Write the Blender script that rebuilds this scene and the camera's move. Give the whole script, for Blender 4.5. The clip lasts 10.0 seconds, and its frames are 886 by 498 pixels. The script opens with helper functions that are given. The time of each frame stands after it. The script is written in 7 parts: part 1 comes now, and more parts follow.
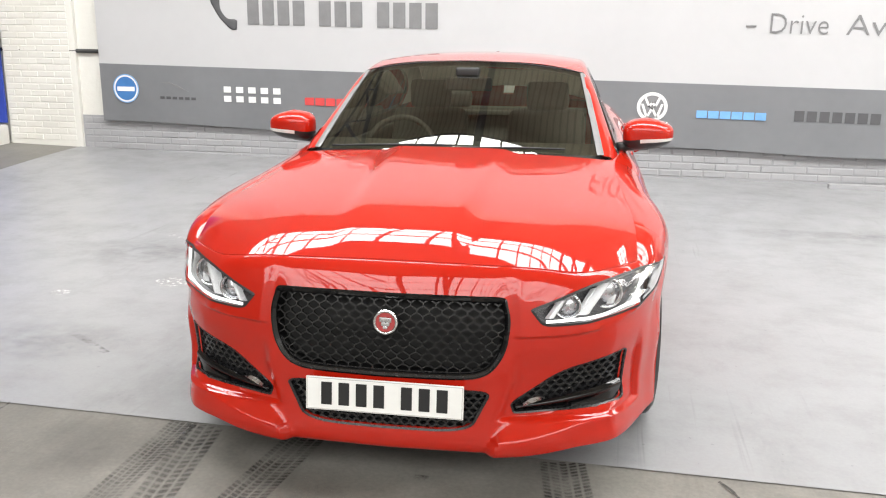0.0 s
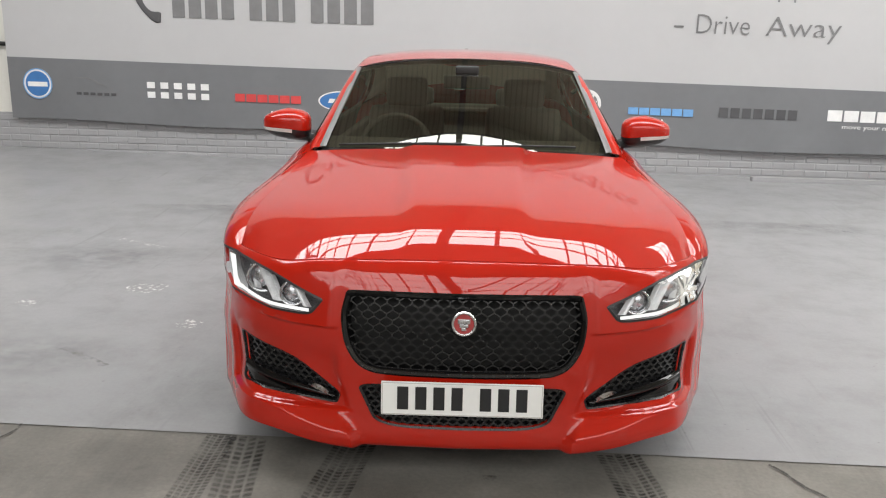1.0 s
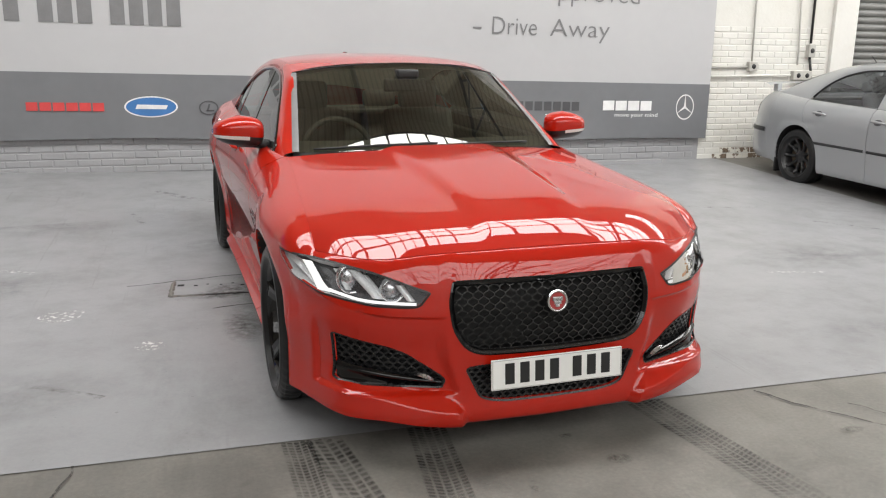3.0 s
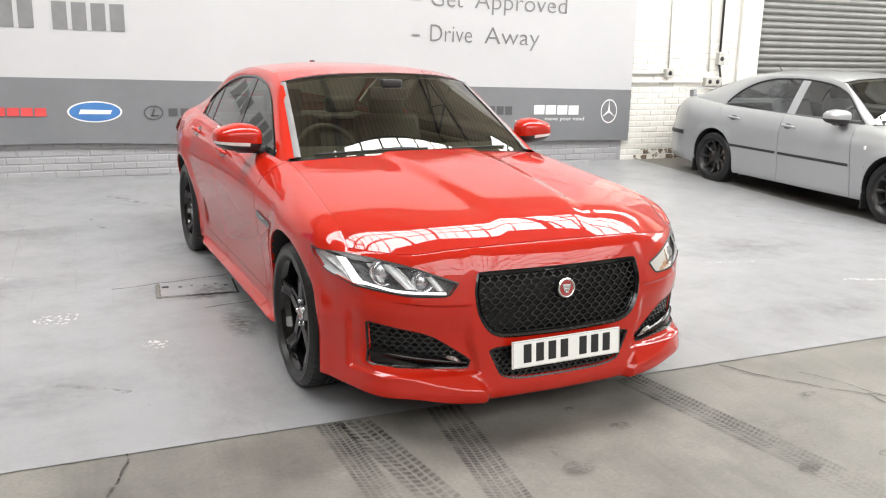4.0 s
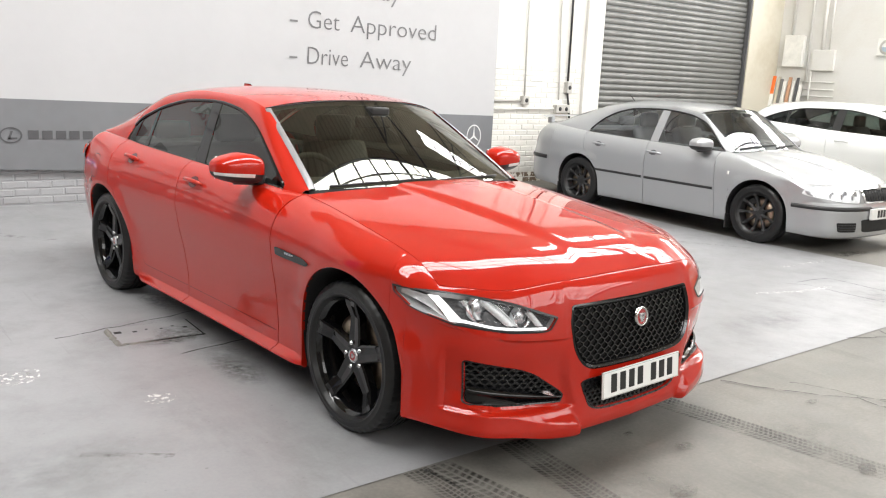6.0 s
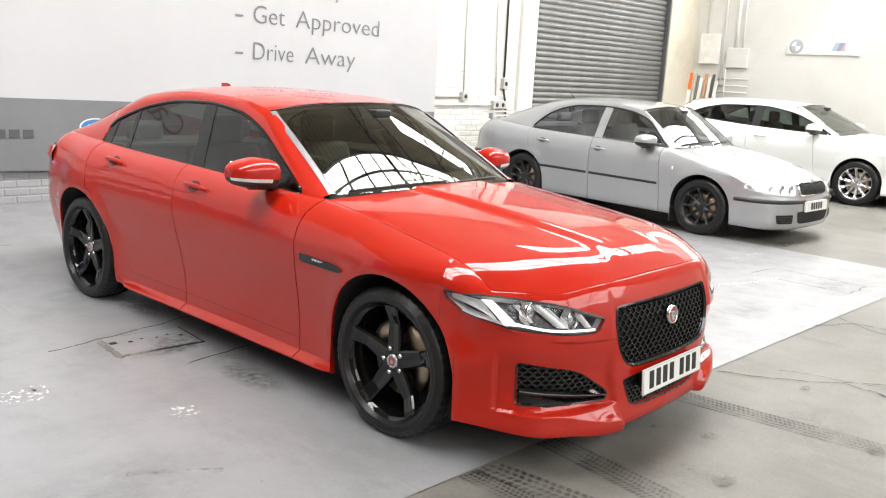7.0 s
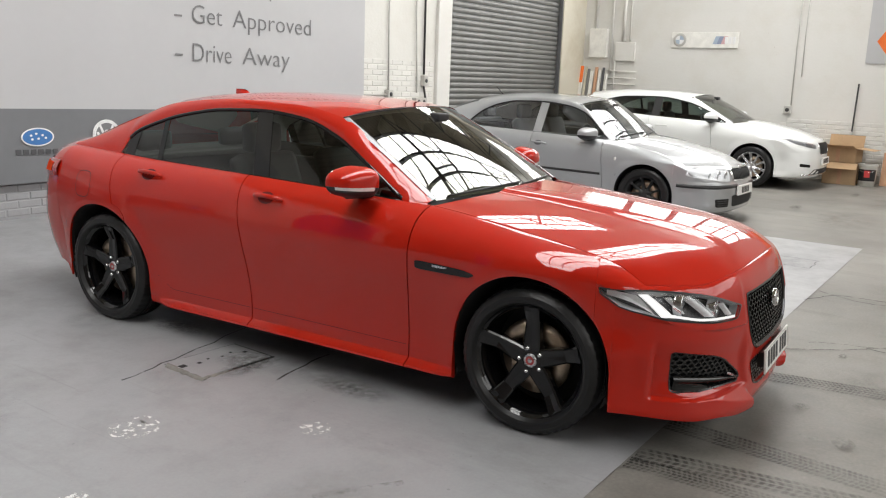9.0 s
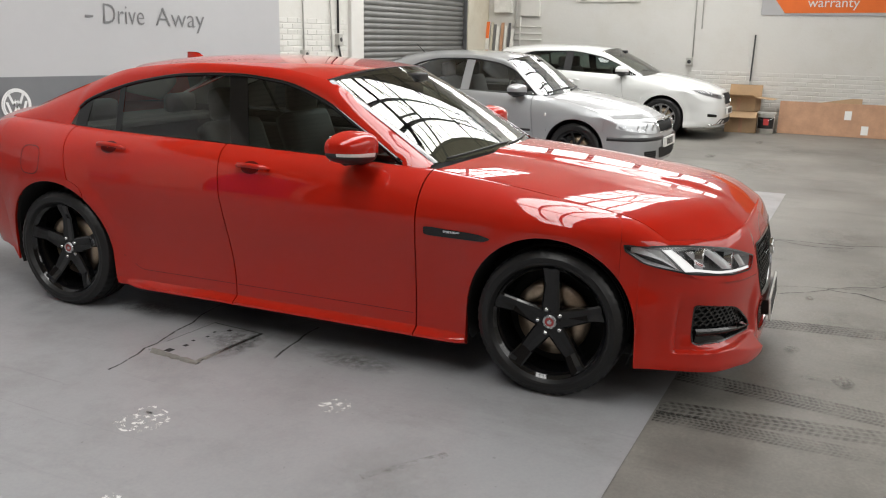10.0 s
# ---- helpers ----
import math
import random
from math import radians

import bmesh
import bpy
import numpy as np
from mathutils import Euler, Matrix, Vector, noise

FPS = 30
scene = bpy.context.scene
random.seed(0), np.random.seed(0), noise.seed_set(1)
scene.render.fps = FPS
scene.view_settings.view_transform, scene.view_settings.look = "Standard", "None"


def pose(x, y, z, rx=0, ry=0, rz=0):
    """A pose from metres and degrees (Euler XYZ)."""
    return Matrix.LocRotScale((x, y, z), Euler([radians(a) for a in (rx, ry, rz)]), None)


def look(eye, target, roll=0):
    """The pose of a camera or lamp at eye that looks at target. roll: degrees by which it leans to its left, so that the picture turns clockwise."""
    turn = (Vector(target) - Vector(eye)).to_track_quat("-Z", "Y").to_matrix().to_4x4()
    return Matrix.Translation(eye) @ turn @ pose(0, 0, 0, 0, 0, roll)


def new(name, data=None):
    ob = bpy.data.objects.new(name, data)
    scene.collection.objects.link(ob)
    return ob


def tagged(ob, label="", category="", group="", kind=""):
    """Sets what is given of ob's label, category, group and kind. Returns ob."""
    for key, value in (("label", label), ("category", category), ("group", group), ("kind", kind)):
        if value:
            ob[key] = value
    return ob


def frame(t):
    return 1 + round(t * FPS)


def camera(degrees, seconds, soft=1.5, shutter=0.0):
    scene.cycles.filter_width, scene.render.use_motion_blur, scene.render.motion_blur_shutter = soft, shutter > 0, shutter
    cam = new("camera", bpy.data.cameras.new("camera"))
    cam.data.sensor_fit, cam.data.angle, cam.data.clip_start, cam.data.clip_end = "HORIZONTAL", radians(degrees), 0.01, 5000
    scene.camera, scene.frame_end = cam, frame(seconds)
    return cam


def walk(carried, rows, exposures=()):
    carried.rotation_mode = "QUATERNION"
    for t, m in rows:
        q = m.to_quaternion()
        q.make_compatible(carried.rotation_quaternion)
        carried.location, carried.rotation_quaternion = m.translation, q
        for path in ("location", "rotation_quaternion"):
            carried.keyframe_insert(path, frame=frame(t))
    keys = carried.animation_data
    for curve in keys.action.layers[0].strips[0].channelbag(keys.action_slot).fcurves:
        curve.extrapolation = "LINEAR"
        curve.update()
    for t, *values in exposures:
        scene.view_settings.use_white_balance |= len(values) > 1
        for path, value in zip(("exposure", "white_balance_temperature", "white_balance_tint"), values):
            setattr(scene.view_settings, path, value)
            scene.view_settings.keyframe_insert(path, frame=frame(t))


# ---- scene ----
cam = camera(55.2, 10.0, soft=1.15)
PATH = [
    (0, (0.134, 0.091, 1.446), (-0.258, 1.996, 0.98), 0.6),
    (0.5, (-0.188, 0.045, 1.442), (-0.383, 1.981, 0.98), 1.2),
    (1, (-0.477, 0.022, 1.452), (-0.596, 1.962, 0.979), 1.2),
    (1.5, (-0.824, -0.024, 1.474), (-0.7, 1.916, 1.002), 1.9),
    (2, (-1.124, 0.052, 1.463), (-0.872, 1.98, 0.996), 2.0),
    (2.5, (-1.449, 0.066, 1.472), (-1.08, 1.973, 0.994), 1.5),
    (2.7, (-1.601, 0.019, 1.47), (-1.145, 1.908, 0.996), 1.0),
    (3.8, (-2.194, -0.269, 1.498), (-1.483, 1.541, 1.033), 1.3),
    (4, (-2.329, -0.258, 1.518), (-1.559, 1.529, 1.058), 1.2),
    (4.5, (-2.584, -0.147, 1.518), (-1.598, 1.545, 1.114), 2.5),
    (5, (-2.824, 0.069, 1.525), (-1.769, 1.721, 1.128), 2.5),
    (5.2, (-2.937, 0.15, 1.53), (-1.846, 1.778, 1.132), 2.8),
    (6.3, (-3.465, 0.532, 1.52), (-2.186, 2.016, 1.118), 2.9),
    (6.5, (-3.547, 0.605, 1.539), (-2.223, 2.047, 1.132), 3.2),
    (7, (-3.798, 0.795, 1.554), (-2.405, 2.172, 1.15), 3.1),
    (7.5, (-4.043, 0.956, 1.568), (-2.59, 2.269, 1.164), 3.3),
    (8, (-4.237, 1.217, 1.551), (-2.725, 2.461, 1.145), 3.4),
    (8.5, (-4.463, 1.466, 1.553), (-2.889, 2.633, 1.152), 3.2),
    (9, (-4.638, 1.714, 1.549), (-3.015, 2.81, 1.148), 2.1),
    (9.5, (-4.718, 1.969, 1.556), (-3.052, 2.967, 1.077), 0.9),
    (10, (-4.829, 2.244, 1.537), (-3.089, 3.1, 1.05), 1.1),
]
STOPS = [(0, 0.12), (0.5, -0.05), (1, -0.50), (1.5, -0.72), (2.5, -0.74), (2.7, -0.70), (3.8, -0.03), (4, 0), (4.5, -0.22), (5, -0.22), (6.3, -0.03), (6.5, 0), (7, 0.01), (7.5, -0.18), (8.5, -0.19), (9, -0.67), (9.5, -0.77), (10, -0.77)]
walk(cam, [(t, look(eye, target, roll)) for t, eye, target, roll in PATH], exposures=[(t, e - 0.55) for t, e in STOPS])

# ---- world, light, exposure ----
world = bpy.data.worlds.new("world")
scene.world = world
world.use_nodes = True
wn, wl = world.node_tree.nodes, world.node_tree.links
sky = wn.new("ShaderNodeTexSky")
sky.sky_type, sky.sun_disc = "NISHITA", False
sky.sun_elevation, sky.sun_rotation = radians(50), radians(200)
wl.new(sky.outputs[0], wn["Background"].inputs[0])
wn["Background"].inputs[1].default_value = 0.1
SKY_GLOW = 27.0

# ---- materials ----


class Nodes:
    """A short way to write node trees."""

    def __init__(self, name):
        self.mat = bpy.data.materials.new(name)
        self.mat.use_nodes = True
        self.t = self.mat.node_tree
        self.p = self.t.nodes["Principled BSDF"]
        self.out = self.t.nodes["Material Output"]

    def add(self, kind, **vals):
        n = self.t.nodes.new("ShaderNode" + kind)
        for k, v in vals.items():
            if k in n.inputs:
                n.inputs[k].default_value = v
        return n

    def link(self, a, b):
        self.t.links.new(a, b)

    def coords(self, space="Object"):
        return self.add("TexCoord").outputs[space]

    def noise(self, scale, detail=4.0, rough=0.55, vec=None):
        n = self.add("TexNoise", Scale=scale, Detail=detail, Roughness=rough)
        self.link(vec if vec else self.coords(), n.inputs["Vector"])
        return n.outputs[0]

    def ramp(self, fac, stops):
        n = self.add("ValToRGB")
        e = n.color_ramp.elements
        while len(e) < len(stops):
            e.new(0.5)
        for el, (pos, col) in zip(e, stops):
            el.position = pos
            el.color = (*col, 1) if len(col) == 3 else col
        self.link(fac, n.inputs[0])
        return n.outputs[0]

    def mix(self, fac, a, b, mode="MIX"):
        n = self.t.nodes.new("ShaderNodeMix")
        n.data_type, n.blend_type = "RGBA", mode
        for sock, v in ((n.inputs[0], fac), (n.inputs[6], a), (n.inputs[7], b)):
            if isinstance(v, (int, float)):
                sock.default_value = v
            elif isinstance(v, tuple):
                sock.default_value = (*v, 1)
            else:
                self.link(v, sock)
        return n.outputs[2]

    def bump(self, height, strength, dist=0.01):
        n = self.add("Bump", Strength=strength, Distance=dist)
        self.link(height, n.inputs["Height"])
        self.link(n.outputs[0], self.p.inputs["Normal"])

    def set(self, **vals):
        for k, v in vals.items():
            k = k.replace("_", " ")
            s = self.p.inputs[k]
            if isinstance(v, (int, float)):
                s.default_value = v
            elif isinstance(v, tuple):
                s.default_value = (*v, 1)
            else:
                self.link(v, s)
        return self


def plain(name, col, rough=0.5, metal=0.0, vary=0.12, scale=8.0, bump=0.0, coat=0.0, bump_scale=120.0, spec=0.5):
    """Colour with faint variation at two scales."""
    n = Nodes(name)
    a = n.noise(scale)
    b = n.noise(scale * 9)
    dark = tuple(c * (1 - vary) for c in col)
    light = tuple(min(1, c * (1 + vary)) for c in col)
    c1 = n.ramp(a, [(0.3, dark), (0.7, light)])
    c2 = n.mix(0.25, c1, n.ramp(b, [(0.35, dark), (0.65, light)]))
    n.set(Base_Color=c2, Roughness=n.ramp(b, [(0.2, (max(0.02, rough - 0.06),) * 3), (0.8, (min(1, rough + 0.06),) * 3)]), Metallic=metal)
    n.set(Specular_IOR_Level=spec)
    if coat:
        n.set(Coat_Weight=coat, Coat_Roughness=0.03)
    if bump:
        n.bump(n.noise(bump_scale), bump, 0.002)
    return n.mat


def car_paint(name, col, metal=0.0, rough=0.38, flake=0.0):
    n = Nodes(name)
    c = n.mix(n.ramp(n.noise(900, 2), [(0.45, (0, 0, 0)), (0.75, (flake,) * 3)]), col, tuple(min(1, v * 1.8 + 0.05) for v in col))
    dust = n.ramp(n.noise(2.5, 6), [(0.4, (0.0,) * 3), (0.85, (0.003,) * 3)])
    n.set(Base_Color=n.mix(dust, c, (0.45, 0.42, 0.4)), Metallic=metal, Roughness=rough, Specular_IOR_Level=0.05, Coat_Weight=1.0, Coat_Roughness=0.015, Coat_IOR=1.53)
    return n.mat


def glass_mat(name, tint, ior=1.5):
    """A thin pane: clear but tinted, with a mirror gloss that grows at a slant."""
    n = Nodes(name)
    tr = n.add("BsdfTransparent")
    tr.inputs[0].default_value = (*tint, 1)
    gl = n.add("BsdfGlossy", Roughness=0.01)
    gl.inputs[0].default_value = (1, 1, 1, 1)
    fr = n.add("Fresnel", IOR=ior)
    mx = n.add("MixShader")
    n.link(fr.outputs[0], mx.inputs[0])
    n.link(tr.outputs[0], mx.inputs[1])
    n.link(gl.outputs[0], mx.inputs[2])
    n.link(mx.outputs[0], n.out.inputs[0])
    return n.mat


def glow(name, col, strength):
    n = Nodes(name)
    e = n.add("Emission", Strength=strength)
    e.inputs[0].default_value = (*col, 1)
    n.link(e.outputs[0], n.out.inputs[0])
    return n.mat


def concrete_mat(name, dark, mid, light, rough=0.6, rubber=0.0):
    n = Nodes(name)
    co = n.coords()
    big = n.noise(0.55, 7, 0.62, co)
    med = n.noise(3.2, 8, 0.65, co)
    fine = n.noise(60, 4, 0.6, co)
    c = n.ramp(big, [(0.3, dark), (0.5, mid), (0.72, light)])
    c = n.mix(0.45, c, n.ramp(med, [(0.3, dark), (0.55, mid), (0.75, light)]))
    c = n.mix(0.14, c, n.ramp(fine, [(0.3, (0.02, 0.02, 0.02)), (0.7, (0.8, 0.78, 0.74))]), "OVERLAY")
    spots = n.ramp(n.noise(7.5, 3, 0.5, co), [(0.70, (0, 0, 0)), (0.78, (1, 1, 1))])
    c = n.mix(n.mix(1.0, spots, (0.25, 0.25, 0.25), "MULTIPLY"), c, tuple(v * 0.45 for v in dark))
    mp = n.add("Mapping")
    mp.inputs["Scale"].default_value = (1.0, 0.12, 1.0)
    mp.inputs["Rotation"].default_value = (0, 0, 0.35)
    n.link(co, mp.inputs["Vector"])
    streak = n.ramp(n.noise(5.0, 6, 0.7, mp.outputs[0]), [(0.52, (0, 0, 0)), (0.8, (0.3 + rubber,) * 3)])
    c = n.mix(streak, c, tuple(v * 0.6 for v in dark))
    n.set(Base_Color=c, Roughness=n.ramp(med, [(0.3, (rough - 0.12,) * 3), (0.7, (rough + 0.12,) * 3)]))
    n.bump(n.mix(0.5, med, fine), 0.25, 0.004)
    return n.mat


def brick_paint(name, col, grime, amount=0.35):
    """Thick old paint over bricks, each brick a little different, with flakes where the brick shows."""
    n = Nodes(name)
    co = n.coords("Generated")
    ge = n.add("NewGeometry")
    pos = ge.outputs["Position"]
    oi = n.add("ObjectInfo")
    a = n.noise(1.2, 7, 0.65, pos)
    b = n.noise(22, 5, 0.6, pos)
    c = n.ramp(oi.outputs["Random"], [(0.0, tuple(v * 0.93 for v in col)), (1.0, col)])
    c = n.mix(n.ramp(a, [(0.45, (0, 0, 0)), (0.85, (amount,) * 3)]), c, grime)
    flake = n.ramp(b, [(0.70, (0, 0, 0)), (0.74, (0.8,) * 3)])
    c = n.mix(n.mix(1.0, flake, n.ramp(a, [(0.45, (0, 0, 0)), (0.6, (1, 1, 1))]), "MULTIPLY"), c, (0.32, 0.22, 0.16))
    n.set(Base_Color=c, Roughness=0.6)
    n.bump(b, 0.5, 0.006)
    return n.mat


RED = car_paint("red_paint", (0.44, 0.012, 0.003), 0.0, 0.45, 0.0)
SILVER = car_paint("silver_paint", (0.39, 0.40, 0.41), 0.5, 0.36, 0.12)
WHITE_CAR = car_paint("white_car_paint", (0.78, 0.79, 0.78), 0.0, 0.4)
GLASS = glass_mat("car_glass", (0.46, 0.47, 0.36), 1.8)
CLEAR_GLASS = glass_mat("clear_car_glass", (0.80, 0.86, 0.86), 1.8)
DARK_GLASS = glass_mat("tinted_glass", (0.36, 0.42, 0.40), 1.52)
# Darker copy of the body red: painted shade for handle cups, also the sill gap lines.
SHADED_RED = car_paint("red_paint_shaded", (0.10, 0.004, 0.003), 0.0, 0.5)
LENS = glass_mat("lamp_lens", (0.93, 0.94, 0.95), 1.22)
GLOSS_BLACK = plain("gloss_black", (0.005, 0.005, 0.0055), 0.06, spec=0.5)
SATIN_BLACK = plain("satin_black", (0.018, 0.018, 0.019), 0.42, bump=0.05)
MESH_BLACK = plain("mesh_black", (0.014, 0.014, 0.015), 0.28)
GRILLE_MESH = plain("grille_mesh_black", (0.014, 0.014, 0.0145), 0.22)
LAMP_DARK = plain("lamp_housing", (0.30, 0.30, 0.31), 0.3, 0.8, 0.2, 40)
LAMP_MID = plain("lamp_housing_grey", (0.11, 0.11, 0.115), 0.28, 0.5, 0.3, 40)
# Near-white diffuse colour stands in for chrome mirroring the sky.
LAMP_BRIGHT = plain("lamp_reflector", (0.80, 0.81, 0.82), 0.25, 0.15, 0.1, 30)
VOID = plain("dark_cavity", (0.012, 0.012, 0.012), 0.8)
RUBBER = plain("tyre_rubber", (0.013, 0.013, 0.0135), 0.36, bump=0.12, spec=0.35)
CHROME = plain("chrome", (0.75, 0.76, 0.77), 0.08, 1.0, 0.03)
ALLOY = plain("alloy", (0.6, 0.6, 0.62), 0.28, 1.0, 0.05)
REFLECTION_GREY = plain("screen_edge_reflection", (0.30, 0.30, 0.31), 0.22, 0.3)
TRIM_SILVER = plain("satin_trim", (0.10, 0.10, 0.105), 0.25, 0.8, 0.08)
DISC_METAL = plain("brake_disc", (0.46, 0.37, 0.28), 0.4, 1.0, 0.3, 20)
CABIN = plain("cabin_trim", (0.045, 0.042, 0.035), 0.7, bump=0.1)
SEAT = plain("seat_leather", (0.03, 0.027, 0.022), 0.5, bump=0.1)
PALE_CABIN = plain("grey_cabin_trim", (0.07, 0.07, 0.07), 0.7, bump=0.1)
PALE_SEAT = plain("grey_seat_cloth", (0.075, 0.075, 0.078), 0.8, bump=0.1)
HEADLINER = plain("headliner", (0.42, 0.40, 0.36), 0.85)
PLATE = plain("plate_white", (0.82, 0.82, 0.80), 0.35, vary=0.03)
INK = plain("plate_ink", (0.015, 0.015, 0.016), 0.45)
BADGE_RED = plain("badge_red", (0.38, 0.05, 0.05), 0.35)
LAMP_WHITE = glow("running_light", (1.0, 0.99, 0.95), 2.6)
LAMP_TAIL = glow("tail_light", (1.0, 0.10, 0.03), 0.9)
LAMP_RED = plain("red_lens", (0.42, 0.01, 0.01), 0.12, coat=1.0)
AMBER_CLEAR = plain("clear_repeater", (0.75, 0.73, 0.7), 0.12, coat=1.0)

FLOOR_MAT = concrete_mat("bare_concrete", (0.092, 0.088, 0.079), (0.208, 0.198, 0.180), (0.315, 0.302, 0.277), 0.55, 0.15)


def painted_floor(name):
    """Worn pale floor paint: broad tone, brushed dirt, oily patches, fine scratches and specks."""
    n = Nodes(name)
    co = n.add("NewGeometry").outputs["Position"]

    def stretched(sx, sy, turn):
        mp = n.add("Mapping")
        mp.inputs["Scale"].default_value = (sx, sy, 1.0)
        mp.inputs["Rotation"].default_value = (0, 0, turn)
        n.link(co, mp.inputs["Vector"])
        return mp.outputs[0]
    big = n.noise(0.45, 6, 0.6, co)
    med = n.noise(2.6, 9, 0.68, co)
    fine = n.noise(70, 4, 0.6, co)
    c = n.ramp(big, [(0.30, (0.270, 0.272, 0.280)), (0.52, (0.302, 0.304, 0.314)), (0.72, (0.325, 0.327, 0.337))])
    c = n.mix(n.ramp(med, [(0.48, (0, 0, 0)), (0.72, (0.42,) * 3)]), c, (0.215, 0.212, 0.21))
    c = n.mix(n.ramp(n.noise(1.1, 10, 0.72, stretched(1.0, 0.35, 0.5)), [(0.55, (0, 0, 0)), (0.68, (0.42,) * 3)]), c, (0.17, 0.166, 0.162))
    oily = n.ramp(n.noise(0.8, 5, 0.5, stretched(1, 1, 1.3)), [(0.62, (0, 0, 0)), (0.74, (0.32,) * 3)])
    c = n.mix(n.mix(1.0, oily, n.ramp(n.noise(9, 6, 0.7, co), [(0.4, (0, 0, 0)), (0.6, (1, 1, 1))]), "MULTIPLY"), c, (0.11, 0.105, 0.10))
    for turn, k in ((0.5, 0.40), (-0.9, 0.30)):
        lines = n.ramp(n.noise(26, 3, 0.5, stretched(1.0, 0.03, turn)), [(0.66, (0, 0, 0)), (0.72, (k,) * 3)])
        c = n.mix(n.mix(1.0, lines, n.ramp(big, [(0.45, (0, 0, 0)), (0.6, (1, 1, 1))]), "MULTIPLY"), c, (0.16, 0.155, 0.15))
    c = n.mix(0.05, c, n.ramp(fine, [(0.3, (0.05, 0.05, 0.05)), (0.7, (0.8, 0.8, 0.8))]), "OVERLAY")
    specks = n.ramp(n.noise(34, 2, 0.5, co), [(0.73, (0, 0, 0)), (0.76, (0.4,) * 3)])
    c = n.mix(specks, c, (0.12, 0.115, 0.11))
    chips = n.ramp(n.noise(19, 3, 0.6, stretched(1, 1, 2.0)), [(0.79, (0, 0, 0)), (0.81, (0.5,) * 3)])
    c = n.mix(chips, c, (0.62, 0.62, 0.62))
    n.set(Base_Color=c, Roughness=n.ramp(med, [(0.3, (0.28,) * 3), (0.7, (0.48,) * 3)]))
    n.bump(n.mix(0.25, med, fine), 0.12, 0.004)
    return n.mat


PAINTED = painted_floor("painted_concrete")
BRICK_WHITE = brick_paint("white_brick_paint", (0.70, 0.69, 0.65), (0.48, 0.44, 0.35))
BRICK_GREY = brick_paint("grey_brick_paint", (0.33, 0.33, 0.34), (0.2, 0.2, 0.2), 0.25)
PLASTER = brick_paint("white_wall_paint", (0.69, 0.68, 0.65), (0.50, 0.46, 0.37), 0.4)
DIRTY_PLASTER = brick_paint("stained_wall_paint", (0.64, 0.60, 0.50), (0.40, 0.33, 0.22), 0.8)
def peeled_brick(name):
    """White paint flaking off dark brick."""
    n = Nodes(name)
    pos = n.add("NewGeometry").outputs["Position"]
    a = n.noise(11, 6, 0.62, pos)
    brick = n.ramp(n.noise(30, 4, 0.6, pos), [(0.3, (0.10, 0.075, 0.055)), (0.7, (0.22, 0.16, 0.11))])
    n.set(Base_Color=n.mix(n.ramp(a, [(0.47, (0, 0, 0)), (0.50, (1, 1, 1))]), (0.72, 0.70, 0.64), brick), Roughness=0.75)
    n.bump(a, 0.6, 0.006)
    return n.mat


PEELED_BRICK = peeled_brick("peeled_brick")
BARE_BRICK = brick_paint("bare_brick", (0.15, 0.12, 0.10), (0.09, 0.08, 0.066), 0.5)
STEEL_GREY = plain("shutter_steel", (0.20, 0.20, 0.195), 0.45, 0.4, 0.15, 3, 0.05)
STEEL_DARK = plain("painted_steel", (0.10, 0.10, 0.105), 0.55, 0.1, 0.2, 3)
def roof_boards(name):
    """Old brown roof sheeting with ribs running down the slope."""
    n = Nodes(name)
    pos = n.add("NewGeometry").outputs["Position"]
    w = n.add("TexWave", Scale=2.1, Distortion=0.3)
    w.bands_direction = "X"
    n.link(pos, w.inputs["Vector"])
    c = n.ramp(n.noise(1.3, 6, 0.6, pos), [(0.3, (0.43, 0.385, 0.29)), (0.7, (0.54, 0.49, 0.38))])
    c = n.mix(n.ramp(w.outputs[1], [(0.0, (0.55,) * 3), (0.35, (0, 0, 0))]), c, (0.19, 0.165, 0.12))
    n.set(Base_Color=c, Roughness=0.8)
    return n.mat


ROOF_SHEET = roof_boards("roof_sheet")
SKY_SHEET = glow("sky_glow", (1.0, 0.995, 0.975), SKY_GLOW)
# Weaker glow for the unseen south bay, added as fill light.
SKY_FILL = glow("sky_fill", (1.0, 0.99, 0.97), SKY_GLOW * 0.32)
SKY_SIDE = glow("sky_glow_side", (1.0, 0.99, 0.97), SKY_GLOW * 0.55)
BOUNCE_WALL = brick_paint("bounce_wall", (0.70, 0.68, 0.64), (0.4, 0.37, 0.32), 0.5)
BANNER_WHITE = plain("banner_vinyl_white", (0.46, 0.46, 0.47), 0.45, vary=0.03, scale=1.0)
BANNER_GREY = plain("banner_vinyl_grey", (0.165, 0.17, 0.18), 0.45, vary=0.08, scale=1.2)
BANNER_INK = plain("banner_ink_grey", (0.18, 0.18, 0.185), 0.5)
BANNER_DARKINK = plain("banner_ink_dark", (0.075, 0.075, 0.08), 0.5)
BANNER_PALE = plain("banner_ink_pale", (0.75, 0.75, 0.75), 0.5)
BANNER_RED = plain("banner_ink_red", (0.60, 0.06, 0.06), 0.5)
BANNER_BLUE = plain("banner_ink_blue", (0.05, 0.17, 0.42), 0.5)
BANNER_SKY = plain("banner_ink_sky", (0.16, 0.36, 0.66), 0.5)
SIGN_BLUE = plain("sign_faded_blue", (0.36, 0.44, 0.54), 0.5)
SIGN_NAVY = plain("sign_faded_navy", (0.26, 0.30, 0.42), 0.5)
SIGN_RED = plain("sign_faded_red", (0.58, 0.36, 0.36), 0.5)
